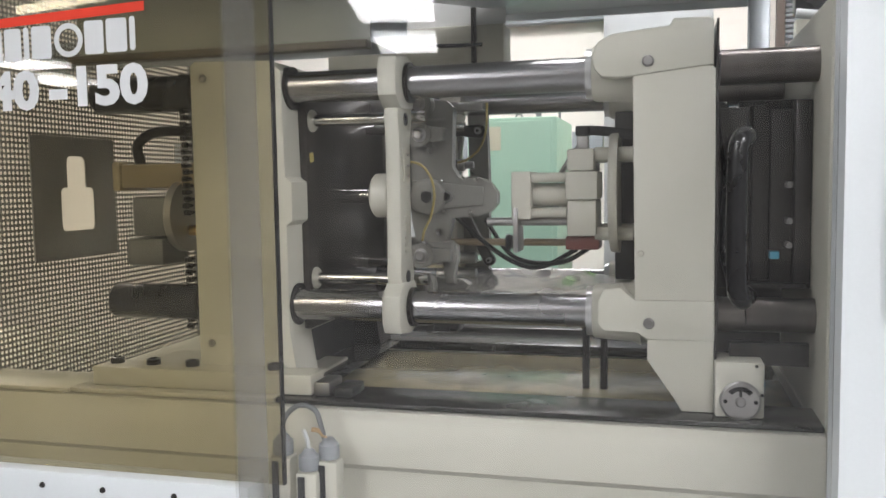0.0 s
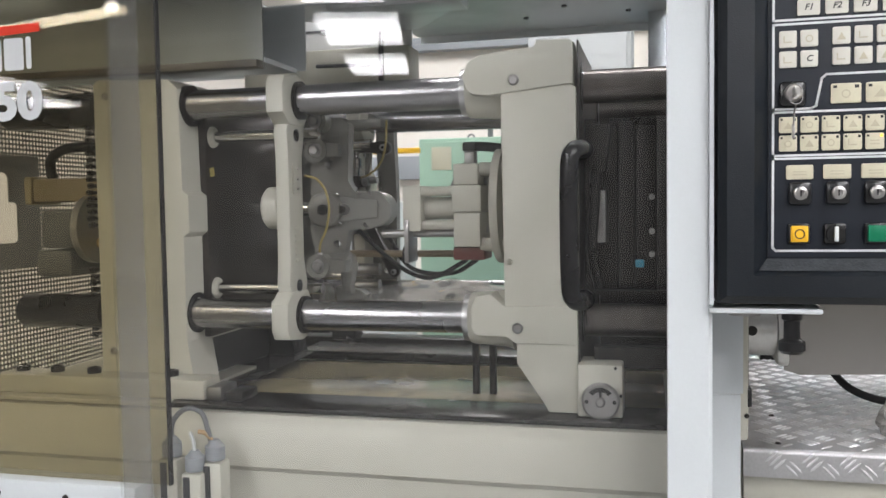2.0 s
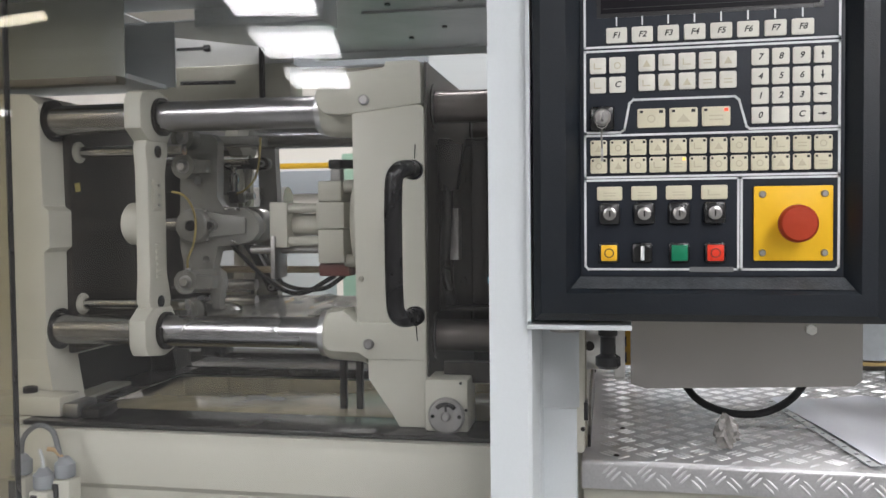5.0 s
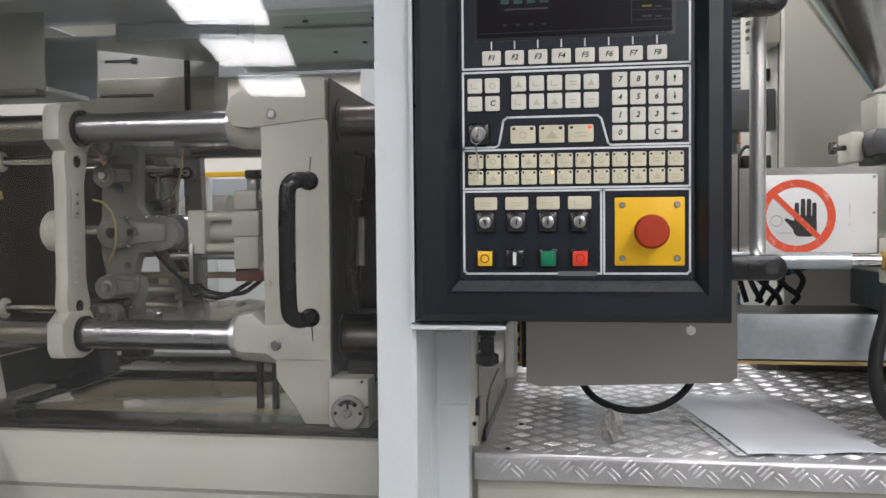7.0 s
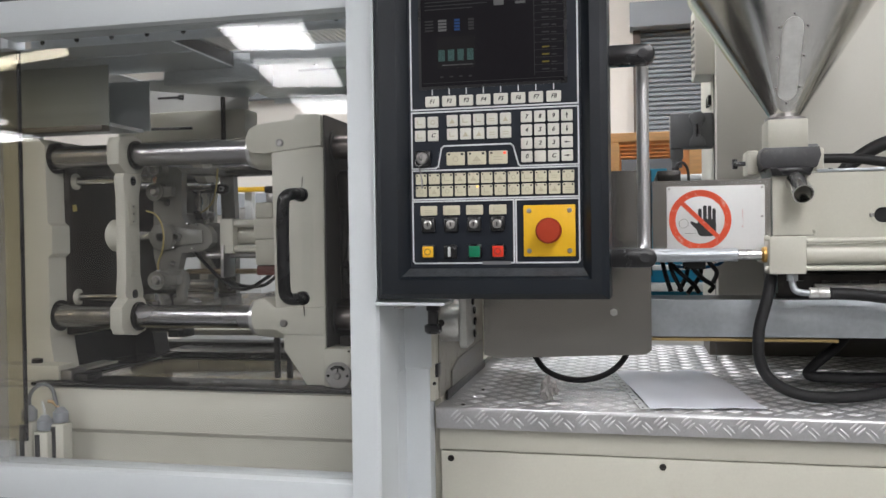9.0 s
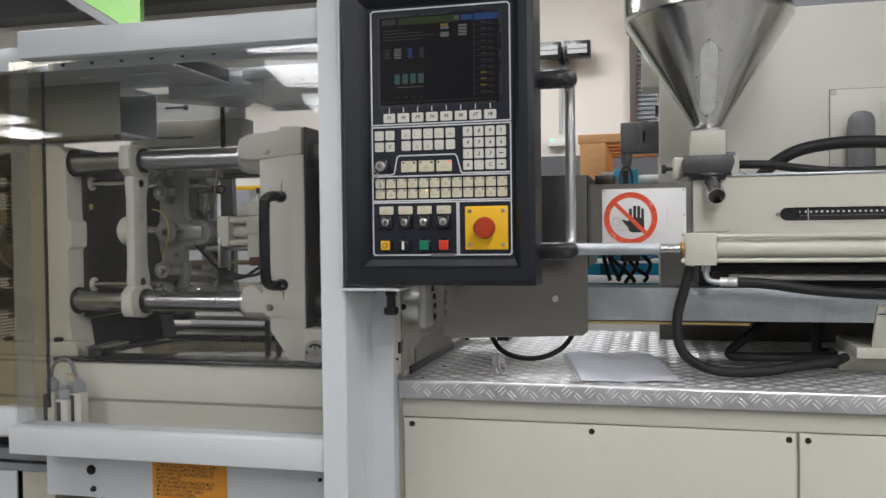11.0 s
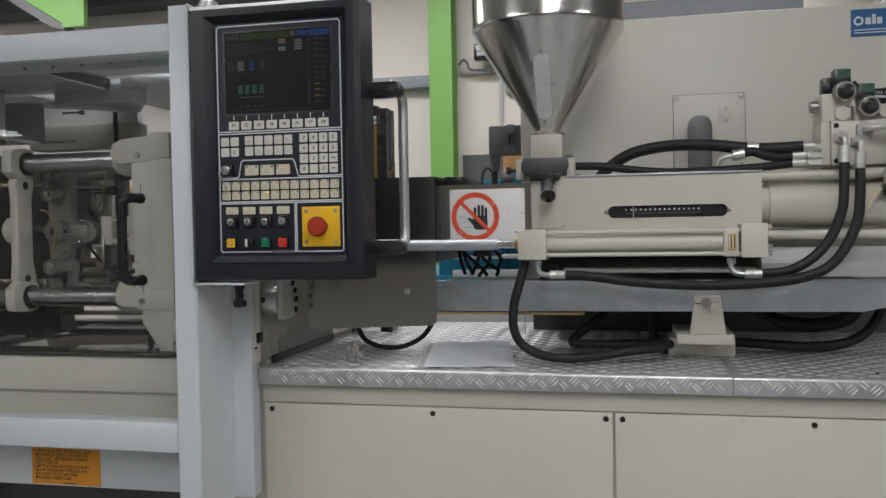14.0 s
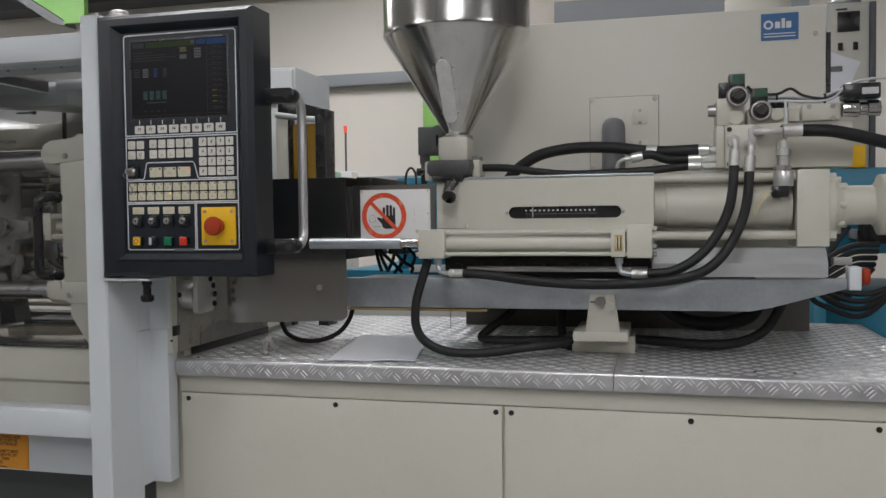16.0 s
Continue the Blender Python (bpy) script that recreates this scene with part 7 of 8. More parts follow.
for x, z0, z1 in ((1.153, 1.420, 1.388), (1.182, 1.407, 1.375)):
    part("ferrule", lathe(B(), [(0.008, 0), (0.0108, 0.001), (0.0108, 0.033), (0.008, 0.034)], (x, MY - 0.034, z0), (x - 0.004, MY - 0.036, z1 - 0.01), 18), ZINC, mf)
part("ferrule", lathe(B(), [(0.009, 0), (0.0135, 0.001), (0.0135, 0.036), (0.009, 0.038)], (1.243, MY - 0.03, 1.4555), (3, MY - 0.03, 1.455), 20), ZINC, mf)
tp = part("test_point", lathe(B(), [(0.0, 0), (0.0185, 0), (0.0195, 0.002), (0.0195, 0.026), (0.0175, 0.030), (0.0135, 0.031), (0.0135, 0.040), (0.011, 0.042), (0.011, 0.060), (0.014, 0.061), (0.014, 0.074), (0.009, 0.076), (0.009, 0.090), (0, 0.091)], (1.246, MY - 0.020, 1.345), (1.246, MY - 0.020, 3), 24), ZINC, mf, "bright pressure sensor body")
part("sensor_hex", hexa(B(), (1.246, MY - 0.020, 1.3765), (1.246, MY - 0.020, 1.3855), 0.0165), STEEL, tp)
part("stub", cyl(B(), (1.246, MY - 0.020, 1.428), (1.246, MY + 0.032, 1.428), 0.011, n=18), CREAM, tp)
part("plug_elbow", box(B(), 1.224, 1.255, MY - 0.034, MY - 0.008, 1.322, 1.3448, 0.003), BLACKP, tp)
for dx in (0.0, 0.006):
    part("lead", sweep(B(), [(1.225, MY - 0.022, 1.333), (1.216 - dx, MY - 0.028, 1.331), (1.202 - dx, MY - 0.034, 1.312), (1.192, MY - 0.034, 1.288)], 0.0028, 8), paint("yellow_white_lead", (0.55, 0.50, 0.33), 0.4), tp)
for z, x0, r in ((1.425, 1.078, 1.2), (1.407, 1.062, 1.0), (1.392, 1.062, 1.0)):
    part("hose_end", lathe(B(), [(0.006 * r, 0), (0.0098 * r, 0.001), (0.0098 * r, 0.026), (0.006 * r, 0.028), (0.006 * r, 0.033)], (x0, 0.225, z), (3, 0.225, z), 18), ZINC, mf)
    part("hex_nut", hexa(B(), (x0 + 0.033, 0.225, z), (1.1178, 0.225, z), 0.0095), ZINC, mf)
part("hose_collar", lathe(B(), [(0.0128, 0), (0.0138, 0.001), (0.0138, 0.022), (0.0128, 0.023)], (0.978, 0.2385, 1.427), (1.03, 0.229, 1.4243), 18), ZINC, mf)
part("hose_collar", lathe(B(), [(0.009, 0), (0.0105, 0.001), (0.0105, 0.024), (0.009, 0.025)], (0.945, 0.22, 1.411), (0.985, 0.22, 1.418), 18), ZINC, mf)

# hoses
HS = "black rubber hydraulic hose with crimped metal ends"


def hose(pts, r, label=HS):
    return solid("hydraulic_hose", sweep(B(), pts, r, 14), HOSE, label, "hose", group="hydraulic hoses")


hose([(0.622, 0.215, 1.3995), (0.68, 0.21, 1.397), (0.74, 0.21, 1.388), (0.82, 0.21, 1.380), (0.92, 0.215, 1.382), (1.00, 0.22, 1.386), (1.064, 0.225, 1.392)], 0.0085)
hose([(0.668, 0.27, 1.372), (0.695, 0.27, 1.400), (0.745, 0.265, 1.428), (0.82, 0.26, 1.440), (0.90, 0.25, 1.438), (0.97, 0.24, 1.428), (1.02, 0.23, 1.424), (1.084, 0.225, 1.425)], 0.0125)
solid("hose_tail", sweep(B(), [(0.945, 0.22, 1.411), (0.930, 0.22, 1.409), (0.918, 0.222, 1.400), (0.915, 0.224, 1.379)], 0.0045, 10), ZINC, "thin bent steel tail pipe of a hose", "pipe")
hose([(0.955, 0.22, 1.412), (0.985, 0.22, 1.418), (1.015, 0.222, 1.408), (1.04, 0.225, 1.406), (1.064, 0.225, 1.407)], 0.0095)
hose([(1.151, MY - 0.036, 1.388), (1.146, 0.155, 1.335), (1.134, 0.12, 1.292), (1.108, 0.09, 1.242), (1.072, 0.075, 1.203), (1.027, 0.07, 1.179), (0.982, 0.074, 1.174)], 0.0096)
hose([(1.180, MY - 0.036, 1.375), (1.174, 0.15, 1.322), (1.159, 0.11, 1.272), (1.128, 0.08, 1.217), (1.088, 0.06, 1.181), (1.03, 0.05, 1.164), (0.95, 0.06, 1.155), (0.86, 0.068, 1.152), (0.75, 0.074, 1.158), (0.66, 0.075, 1.170), (0.609, 0.075, 1.173)], 0.0096)
hose([(1.281, MY - 0.03, 1.4545), (1.33, MY - 0.03, 1.452), (1.38, MY - 0.02, 1.442), (1.45, MY, 1.425), (1.55, MY + 0.05, 1.41)], 0.0125)
hose([(0.525, 0.10, 1.20), (0.515, 0.09, 1.16), (0.502, 0.085, 1.11), (0.503, 0.08, 1.060), (0.525, 0.08, 1.026), (0.575, 0.085, 1.006), (0.65, 0.10, 1.004), (0.72, 0.125, 1.012), (0.785, 0.15, 1.018), (0.816, 0.20, 1.02)], 0.0094, "black rubber hose drooping to the tread deck")
hose([(0.815, 0.26, 1.014), (0.74, 0.25, 1.012), (0.66, 0.245, 1.011), (0.610, 0.25, 1.013), (0.62, 0.26, 1.03), (0.66, 0.28, 1.06), (0.70, 0.30, 1.10)], 0.0095)
hose([(0.79, 0.31, 1.10), (0.783, 0.31, 1.05), (0.785, 0.31, 1.01)], 0.0095)
hose([(0.95, 0.30, 1.012), (1.02, 0.29, 1.009), (1.10, 0.285, 1.006), (1.17, 0.29, 1.012), (1.22, 0.30, 1.035), (1.25, 0.31, 1.075), (1.265, 0.32, 1.11)], 0.0105)
hose([(1.0, 0.34, 1.09), (1.05, 0.34, 1.055), (1.12, 0.34, 1.045), (1.19, 0.34, 1.06), (1.22, 0.34, 1.10)], 0.016)
hose([(0.115, 0.24, 1.045), (0.14, 0.22, 1.018), (0.18, 0.21, 1.004), (0.225, 0.215, 1.004), (0.265, 0.23, 1.02), (0.290, 0.24, 1.05), (0.300, 0.25, 1.09)], 0.0055, "thin black cable looping under the nozzle guard")
for pts in ([(0.35, 0.26, 1.25), (0.36, 0.25, 1.20), (0.37, 0.25, 1.165)], [(0.375, 0.25, 1.245), (0.37, 0.24, 1.21), (0.39, 0.24, 1.165)], [(0.40, 0.26, 1.25), (0.40, 0.25, 1.2), (0.385, 0.25, 1.165)], [(0.41, 0.27, 1.24), (0.425, 0.26, 1.20), (0.40, 0.25, 1.16)], [(0.39, 0.25, 1.25), (0.405, 0.24, 1.215), (0.425, 0.24, 1.19), (0.445, 0.25, 1.175), (0.44, 0.26, 1.163)], [(0.43, 0.26, 1.25), (0.438, 0.25, 1.22), (0.452, 0.25, 1.20), (0.445, 0.25, 1.18)], [(0.36, 0.25, 1.25), (0.372, 0.24, 1.215), (0.41, 0.24, 1.178), (0.42, 0.25, 1.163)]):
    solid("heater_cable", sweep(B(), pts, 0.0042, 8), BLACK, "black heater cable hanging below the nozzle guard", "cable", group="heater cables")
solid("heater_cable", sweep(B(), [(0.37, 0.25, 1.212), (0.42, 0.26, 1.208), (0.46, 0.27, 1.215), (0.475, 0.28, 1.235)], 0.003, 8), paint("blue_tube", (0.03, 0.22, 0.5), 0.4), "thin blue air tube behind the nozzle guard", "cable", group="heater cables")
solid("heater_cable", sweep(B(), [(0.385, 0.40, 1.36), (0.388, 0.40, 1.40), (0.40, 0.40, 1.415), (0.412, 0.40, 1.40), (0.414, 0.40, 1.36)], 0.003, 8), BLACK, "thin cable loop above the nozzle guard", "cable", group="heater cables")

solid("cable_connector", box(B(), 0.392, 0.432, 0.235, 0.265, 1.206, 1.232, 0.003), BLACKP, "black heater plug hanging below the nozzle guard", "connector")

# nozzle side of the fixed platen under the console
nz = thing("nozzle_mount", "machined grey roller and cream bolted disc beside the fixed platen", "nozzle mount", (0.05, 0.1, 1.1))
part("roller", lathe(B(), [(0.0, 0), (0.031, 0), (0.032, 0.002), (0.032, 0.052), (0.030, 0.055), (0, 0.055)], (-0.038, 0.034, 1.126), (1, 0.034, 1.126), 36), ZINC, nz)
dk = part("flange", prism(B(), [(0.006, 1.170), (0.006, 1.090), (0.012, 1.085), (0.070, 1.087), (0.084, 1.102), (0.089, 1.125), (0.084, 1.150), (0.068, 1.168)], "x", 0.0178, 0.0305, 0.002), ZINC, nz)
for y, z in ((0.058, 1.160), (0.070, 1.144), (0.076, 1.124), (0.074, 1.103)):
    part("bolt", lathe(B(), [(0.0068, 0), (0.0068, 0.003), (0.0035, 0.003), (0.0035, 0.001), (0, 0.001)], (0.0306, y, z), (1, y, z), 14), BLACKP, dk)
part("washer", lathe(B(), [(0.0, 0), (0.006, 0), (0.006, 0.001), (0, 0.001)], (-0.012, 0.0018, 1.128), (-0.012, -1, 1.128), 14), DARKST, nz)
FC = Vector((0.158, 0.075, DZ + 0.018))
bm = bmesh.new()
bmesh.ops.create_icosphere(bm, subdivisions=3, radius=0.0135, matrix=Matrix.Translation(FC))
for v in bm.verts:
    r = (v.co - FC).normalized()
    d = noise.noise(v.co * 95) * 0.013 + noise.noise(v.co * 240) * 0.009
    v.co += r * d + Vector((0, 0, 0.010 * max(0, r.z)))
    v.co.z = max(v.co.z, DZ + 0.0018)
solid("loose_film", bm, PLASTW, "crumpled scrap of clear plastic film on the deck", "plastic scrap")
for p in bpy.data.objects["loose_film"].data.polygons:
    p.use_smooth = False
pp = thing("document_sleeve", "clear punched document sleeve with white sheets lying on the deck", "document sleeve", (0.37, 0.2, DZ))
bm = B()
n0 = 12
grid = [[bm.verts.new((0.326 + 0.182 * i / n0 - 0.06 * j / n0, 0.016 + 0.36 * j / n0 + 0.03 * i / n0, DZ + 0.0026 + 0.0022 * (1 + math.sin(i * 0.9 + j * 0.5)) * (0.4 + 0.6 * j / n0))) for j in range(n0 + 1)] for i in range(n0 + 1)]
for i in range(n0):
    for j in range(n0):
        bm.faces.new((grid[i][j], grid[i + 1][j], grid[i + 1][j + 1], grid[i][j + 1]))
g = bmesh.ops.extrude_face_region(bm, geom=bm.faces[:])
bmesh.ops.translate(bm, verts=[v for v in g["geom"] if isinstance(v, bmesh.types.BMVert)], vec=(0, 0, 0.0009))
bmesh.ops.recalc_face_normals(bm, faces=bm.faces[:])
part("sheet", bm, PAPER, pp)
bm = B()
prism(bm, [(0.312, 0.012), (0.324, 0.014), (0.266, 0.374), (0.254, 0.372)], "z", DZ + 0.0022, DZ + 0.003)
st = part("binder_strip", bm, LGREY, pp)
for k in range(11):
    t = (k + 0.5) / 11
    part("punch_hole", cyl(B(), (0.318 - 0.058 * t, 0.013 + 0.36 * t, DZ + 0.0030), (0.318 - 0.058 * t, 0.013 + 0.36 * t, DZ + 0.0033), 0.0028, n=10), DARKG, st)

# ---------------------------------------------------------------- electrical cabinet of the machine
cb = thing("electrical_cabinet", "grey-beige sheet steel electrical cabinet behind the injection unit", "cabinet", (0.9, 0.7, DZ))
part("body", box(B(), 0.474, 1.372, 0.462, 0.85, 1.1065, 1.764, 0.003), CAB, cb)
# shade under the slide beam is put into the plinth's dark brown
part("plinth", box(B(), 0.4745, 1.371, 0.675, 0.845, DZ + 0.0008, 1.106), paint("shaded_plinth_paint", (0.10, 0.093, 0.082), 0.5, var=0.15, scale=6, bump=0.05, dirt=0.4, dirt_col=(0.04, 0.036, 0.03)), cb, "recessed plinth with the shade under the beam put into its dark colour")
part("side_seam", box(B(), 0.4725, 0.4738, 0.50, 0.503, 1.0, 1.76), DARKG, cb)
part("vent_box", box(B(), 0.434, 0.4738, 0.484, 0.590, 1.605, 1.755, 0.003), CAB, cb)
for k in range(8):
    part("louvre", prism(B(), [(0.492, 1.616 + 0.014 * k), (0.582, 1.630 + 0.014 * k), (0.582, 1.637 + 0.014 * k), (0.492, 1.623 + 0.014 * k)], "x", 0.4325, 0.4338), BLACKP, cb)
for y in (0.565, 0.60):
    part("socket", box(B(), 0.466, 0.4738, y, y + 0.02, 1.552, 1.574, 0.002), BLACKP, cb)
part("cover_plate", box(B(), 0.840, 1.001, 0.4555, 0.4615, 1.400, 1.575, 0.001), CAB, cb)
part("plate_gap", box(B(), 0.8385, 1.0025, 0.4605, 0.4618, 1.3985, 1.5765), DARKG, cb)
for x, z in ((0.847, 1.568), (0.993, 1.568), (0.847, 1.408), (0.993, 1.408)):
    screw(cb, x, 0.4555, z, 0.0058, STEEL)
part("small_plate", box(B(), 0.941, 0.976, 0.4525, 0.4552, 1.508, 1.545, 0.0008), CAB, cb)
part("small_plate", box(B(), 0.941, 0.976, 0.4525, 0.4552, 1.440, 1.470, 0.0008), CAB, cb)
for z in (1.540, 1.512, 1.465):
    screw(cb, 0.9585, 0.4525, z, 0.0040, STEEL)
screw(cb, 1.349, 0.462, 1.700, 0.005, STEEL)
part("cable_gland", lathe(B(), [(0.0275, -0.13), (0.0275, -0.02), (0.0275, 0.0), (0.026, 0.012), (0.020, 0.022), (0.010, 0.027), (0.0, 0.028)], (0.897, 0.428, 1.495), (0.897, 0.428, 3), 28), GREYP, cb, "grey domed cable gland")
stk = part("sticker", box(B(), 1.2315, 1.3125, 0.4605, 0.4618, 1.689, 1.7505), BLUES, cb, "blue sticker with plain white marks")
for x0, x1, z0, z1 in ((1.262, 1.273, 1.716, 1.731), (1.276, 1.2835, 1.716, 1.738), (1.286, 1.297, 1.716, 1.731)):
    part("white_mark", box(B(), x0, x1, 0.4598, 0.4604, z0, z1), LINE, stk)
bm = B()
ring(bm, (1.2475, 0.4598, 1.7245), (1.2475, 0.4604, 1.7245), 0.0105, 0.006, 24)
part("white_mark", bm, LINE, stk)
for z in (1.703, 1.6965):
    part("print_bar", box(B(), 1.238, 1.306, 0.4598, 0.4604, z, z + 0.0022), LINE, stk)
part("lamp_strip", box(B(), 1.3722, 1.381, 0.46, 0.475, 1.55, 1.70), BLACKP, cb)
part("roof_fan", lathe(B(), [(0.0, 0), (0.085, 0), (0.085, 0.012), (0.078, 0.014), (0.078, 0.06), (0, 0.06)], (1.24, 0.62, 1.764), (1.24, 0.62, 3), 36), CAB, cb)
jb = thing("connector_box", "dark grey connector housing with locking lever on the cabinet side", "connector", (0.43, 0.53, 1.45))
part("housing", box(B(), 0.384, 0.4743, 0.52, 0.56, 1.455, 1.530, 0.004), GREYP, jb)
part("lever", prism(B(), [(0.424, 1.458), (0.424, 1.472), (0.432, 1.484), (0.432, 1.500), (0.424, 1.512), (0.424, 1.524), (0.434, 1.532), (0.448, 1.532), (0.456, 1.524), (0.456, 1.512), (0.446, 1.500), (0.446, 1.484), (0.456, 1.472), (0.456, 1.458)], "y", 0.5125, 0.5195, 0.002), GREYP, jb)
part("latch_slot", box(B(), 0.4365, 0.4415, 0.5112, 0.5124, 1.478, 1.506), BLACKP, jb)
part("gland", lathe(B(), [(0.0, 0), (0.014, 0), (0.014, 0.02), (0.011, 0.024), (0.011, 0.04), (0, 0.04)], (0.398, 0.54, 1.455), (0.394, 0.54, 0), 18), GREYP, jb)
part("cable", sweep(B(), [(0.395, 0.54, 1.418), (0.395, 0.54, 1.38), (0.40, 0.54, 1.34)], 0.008, 10), BLACK, jb)

# ---------------------------------------------------------------- background
solid("steel_column", prism(B(), [(-0.60, 4.06), (-0.44, 4.06), (-0.44, 4.072), (-0.515, 4.072), (-0.515, 4.22), (-0.44, 4.22), (-0.44, 4.232), (-0.60, 4.232), (-0.60, 4.22), (-0.525, 4.22), (-0.525, 4.072), (-0.60, 4.072)], "z", 0, ROOF - 0.001), GREEN, "bright green painted steel column against the wall", "column", kind="structure")
bm = B()
prism(bm, [(-3.65, 3.13), (-2.865, 2.640), (-2.70, 2.612), (-2.70, ROOF - 0.15), (-3.65, ROOF - 0.15)], "y", 3.3, 3.312)
box(bm, -2.86, -2.70, 3.27, 3.299, 2.618, ROOF - 0.15)
haunch = solid("steel_haunch", bm, GREEN, "bright green painted steel knee brace with grey flange under the roof", "roof beam", kind="structure")
part("flange", prism(B(), [(-3.75, 3.122), (-2.96, 2.632), (-2.86, 2.606), (-2.867, 2.638), (-3.65, 3.127)], "y", 3.285, 3.40), GREYP, haunch, "grey flange")
solid("dark_gutter", box(B(), -9, -1.0, WALL - 0.25, WALL - 0.002, 2.965, 3.16), DARKG, "dark eaves gutter below the roof", "gutter", kind="structure")
solid("wall_duct", box(B(), -2.4, -0.62, WALL - 0.09, WALL - 0.002, 2.262, 2.345, 0.004), GREYW, "grey steel trunking along the wall", "trunking", kind="structure")
solid("wall_duct", box(B(), -3.6, -0.66, WALL - 0.06, WALL - 0.002, 1.45, 1.60, 0.004), GREYW, "grey steel trunking along the wall", "trunking", kind="structure")
# flat dark panel added on the wall to stand for a dark doorway
solid("dado", box(B(), -0.42, 1.4, WALL - 0.012, WALL - 0.002, 0, 1.78), DARKG, "flat dark grey panel in place of a dark doorway", "dado", kind="structure")
el = thing("wall_lamp", "twin black floodlight on the wall with a conduit", "wall lamp", (-0.1, WALL, 2.4))
for x0, x1 in ((-0.30, -0.118), (-0.098, 0.075)):
    part("head", box(B(), x0, x1, WALL - 0.18, WALL - 0.10, 2.415, 2.525, 0.006), BLACKP, el)
    part("lens", box(B(), x0 + 0.022, x1 - 0.022, WALL - 0.184, WALL - 0.181, 2.440, 2.500), LGREY, el)
    part("lens_bar", box(B(), x0 + 0.022, x1 - 0.022, WALL - 0.186, WALL - 0.1842, 2.466, 2.473), GREYP, el)
part("lead", sweep(B(), [(-0.09, WALL - 0.10, 2.414), (-0.10, WALL - 0.09, 2.372), (-0.20, WALL - 0.09, 2.360), (-0.335, WALL - 0.09, 2.366), (-0.36, WALL - 0.09, 2.41), (-0.39, WALL - 0.09, 2.435), (-0.425, WALL - 0.09, 2.40)], 0.009, 8), GREYP, el)
part("arm", box(B(), -0.14, -0.08, WALL - 0.11, WALL - 0.002, 2.40, 2.50, 0.004), BLACKP, el)
part("conduit", sweep(B(), [(-0.42, WALL - 0.02, 2.37), (-0.40, WALL - 0.02, 2.35), (-0.16, WALL - 0.02, 2.35), (-0.138, WALL - 0.02, 2.33), (-0.138, WALL - 0.02, 1.93)], 0.012, 8, steps=3), LGREY, el)
xl = thing("exit_lamp", "small white emergency light fitting with green indicator", "emergency light", (-0.13, WALL, 1.87))
part("case", box(B(), -0.225, -0.045, WALL - 0.06, WALL - 0.002, 1.845, 1.895, 0.006), SIGNW, xl)
part("indicator", ball(B(), (-0.195, WALL - 0.062, 1.885), 0.008, 1, 8), LEDG, xl)
sh = thing("roller_shutter", "grey slatted roller shutter door in the wall", "roller shutter", (0.9, WALL, 0))
for k in range(26):
    z = 1.79 + 0.03 * k
    part("slat", prism(B(), [(WALL - 0.02, z), (WALL - 0.032, z + 0.008), (WALL - 0.032, z + 0.02), (WALL - 0.02, z + 0.0285), (WALL - 0.014, z + 0.0285), (WALL - 0.014, z)], "x", 0.372, 1.9), GREYW, sh)
part("guide", box(B(), 0.323, 0.370, WALL - 0.06, WALL - 0.002, 1.79, 2.576, 0.003), paint("rusty_brown_steel", (0.10, 0.075, 0.06), 0.6, var=0.3, scale=20, bump=0.15), sh, "rusty steel guide rail")
part("roller_box", box(B(), 0.303, 1.9, WALL - 0.16, WALL - 0.002, 2.5765, 2.735, 0.006), GREYW, sh)
pl = thing("pallet_stack", "stack of orange-brown wooden pallets by the wall", "pallets", (0.35, 2.6, 0))
for k in range(7):
    z = 0.001 + 0.246 * k
    for j in range(5):
        part("board", box(B(), 0.12, 1.1, 2.5 + 0.2 * j, 2.62 + 0.2 * j, z + 0.205, z + 0.2455, 0.003), WOOD, pl)
    for x in (0.13, 0.55, 0.97):
        part("bearer", box(B(), x, x + 0.12, 2.5, 3.42, z + 0.04, z + 0.204, 0.003), WOOD, pl)
        part("board", box(B(), x, x + 0.12, 2.49, 3.43, z, z + 0.0395, 0.003), WOOD, pl)
bmach = thing("blue_machine", "blue painted neighbouring machine with grey fittings", "machine", (0.4, 1.6, 0))
part("body", box(B(), -0.15, 0.62, 1.35, 2.2, 0, 1.10, 0.006), TEAL, bmach)
part("body", box(B(), 0.16, 0.60, 1.5, 2.1, 1.101, 1.43, 0.006), TEAL, bmach)
part("upper_pipe", cyl(B(), (0.413, 1.42, 1.445), (0.62, 1.42, 1.445), 0.014, n=18), LGREY, bmach)
part("motor", cyl(B(), (0.29, 1.42, 1.45), (0.328, 1.42, 1.45), 0.021, n=18), GREYP, bmach)
part("clamp", box(B(), 0.329, 0.412, 1.40, 1.45, 1.42, 1.478, 0.003), TEAL, bmach)
part("front_body", box(B(), 0.05, 0.285, 1.39, 1.4995, 1.101, 1.441, 0.004), TEAL, bmach)
# added white strip in place of the bright wall and floor behind
part("plinth", box(B(), -0.15, 0.62, 1.331, 1.3495, 0.80, 1.0), SIGNW, bmach)
part("ledge", box(B(), 0.12, 0.60, 1.30, 1.349, 1.095, 1.12, 0.002), LGREY, bmach)
part("ledge", box(B(), 0.12, 0.60, 1.30, 1.349, 1.16, 1.175, 0.002), LGREY, bmach)
bm2 = thing("blue_machine", "large blue painted neighbouring machine with yellow part", "machine", (2.0, 1.7, 0))
part("body", box(B(), 1.53, 3.0, 1.30, 2.2, 0, 1.02, 0.006), TEAL, bm2)
part("beam", box(B(), 1.515, 3.0, 1.25, 2.2, 1.162, 1.43, 0.006), TEAL, bm2)
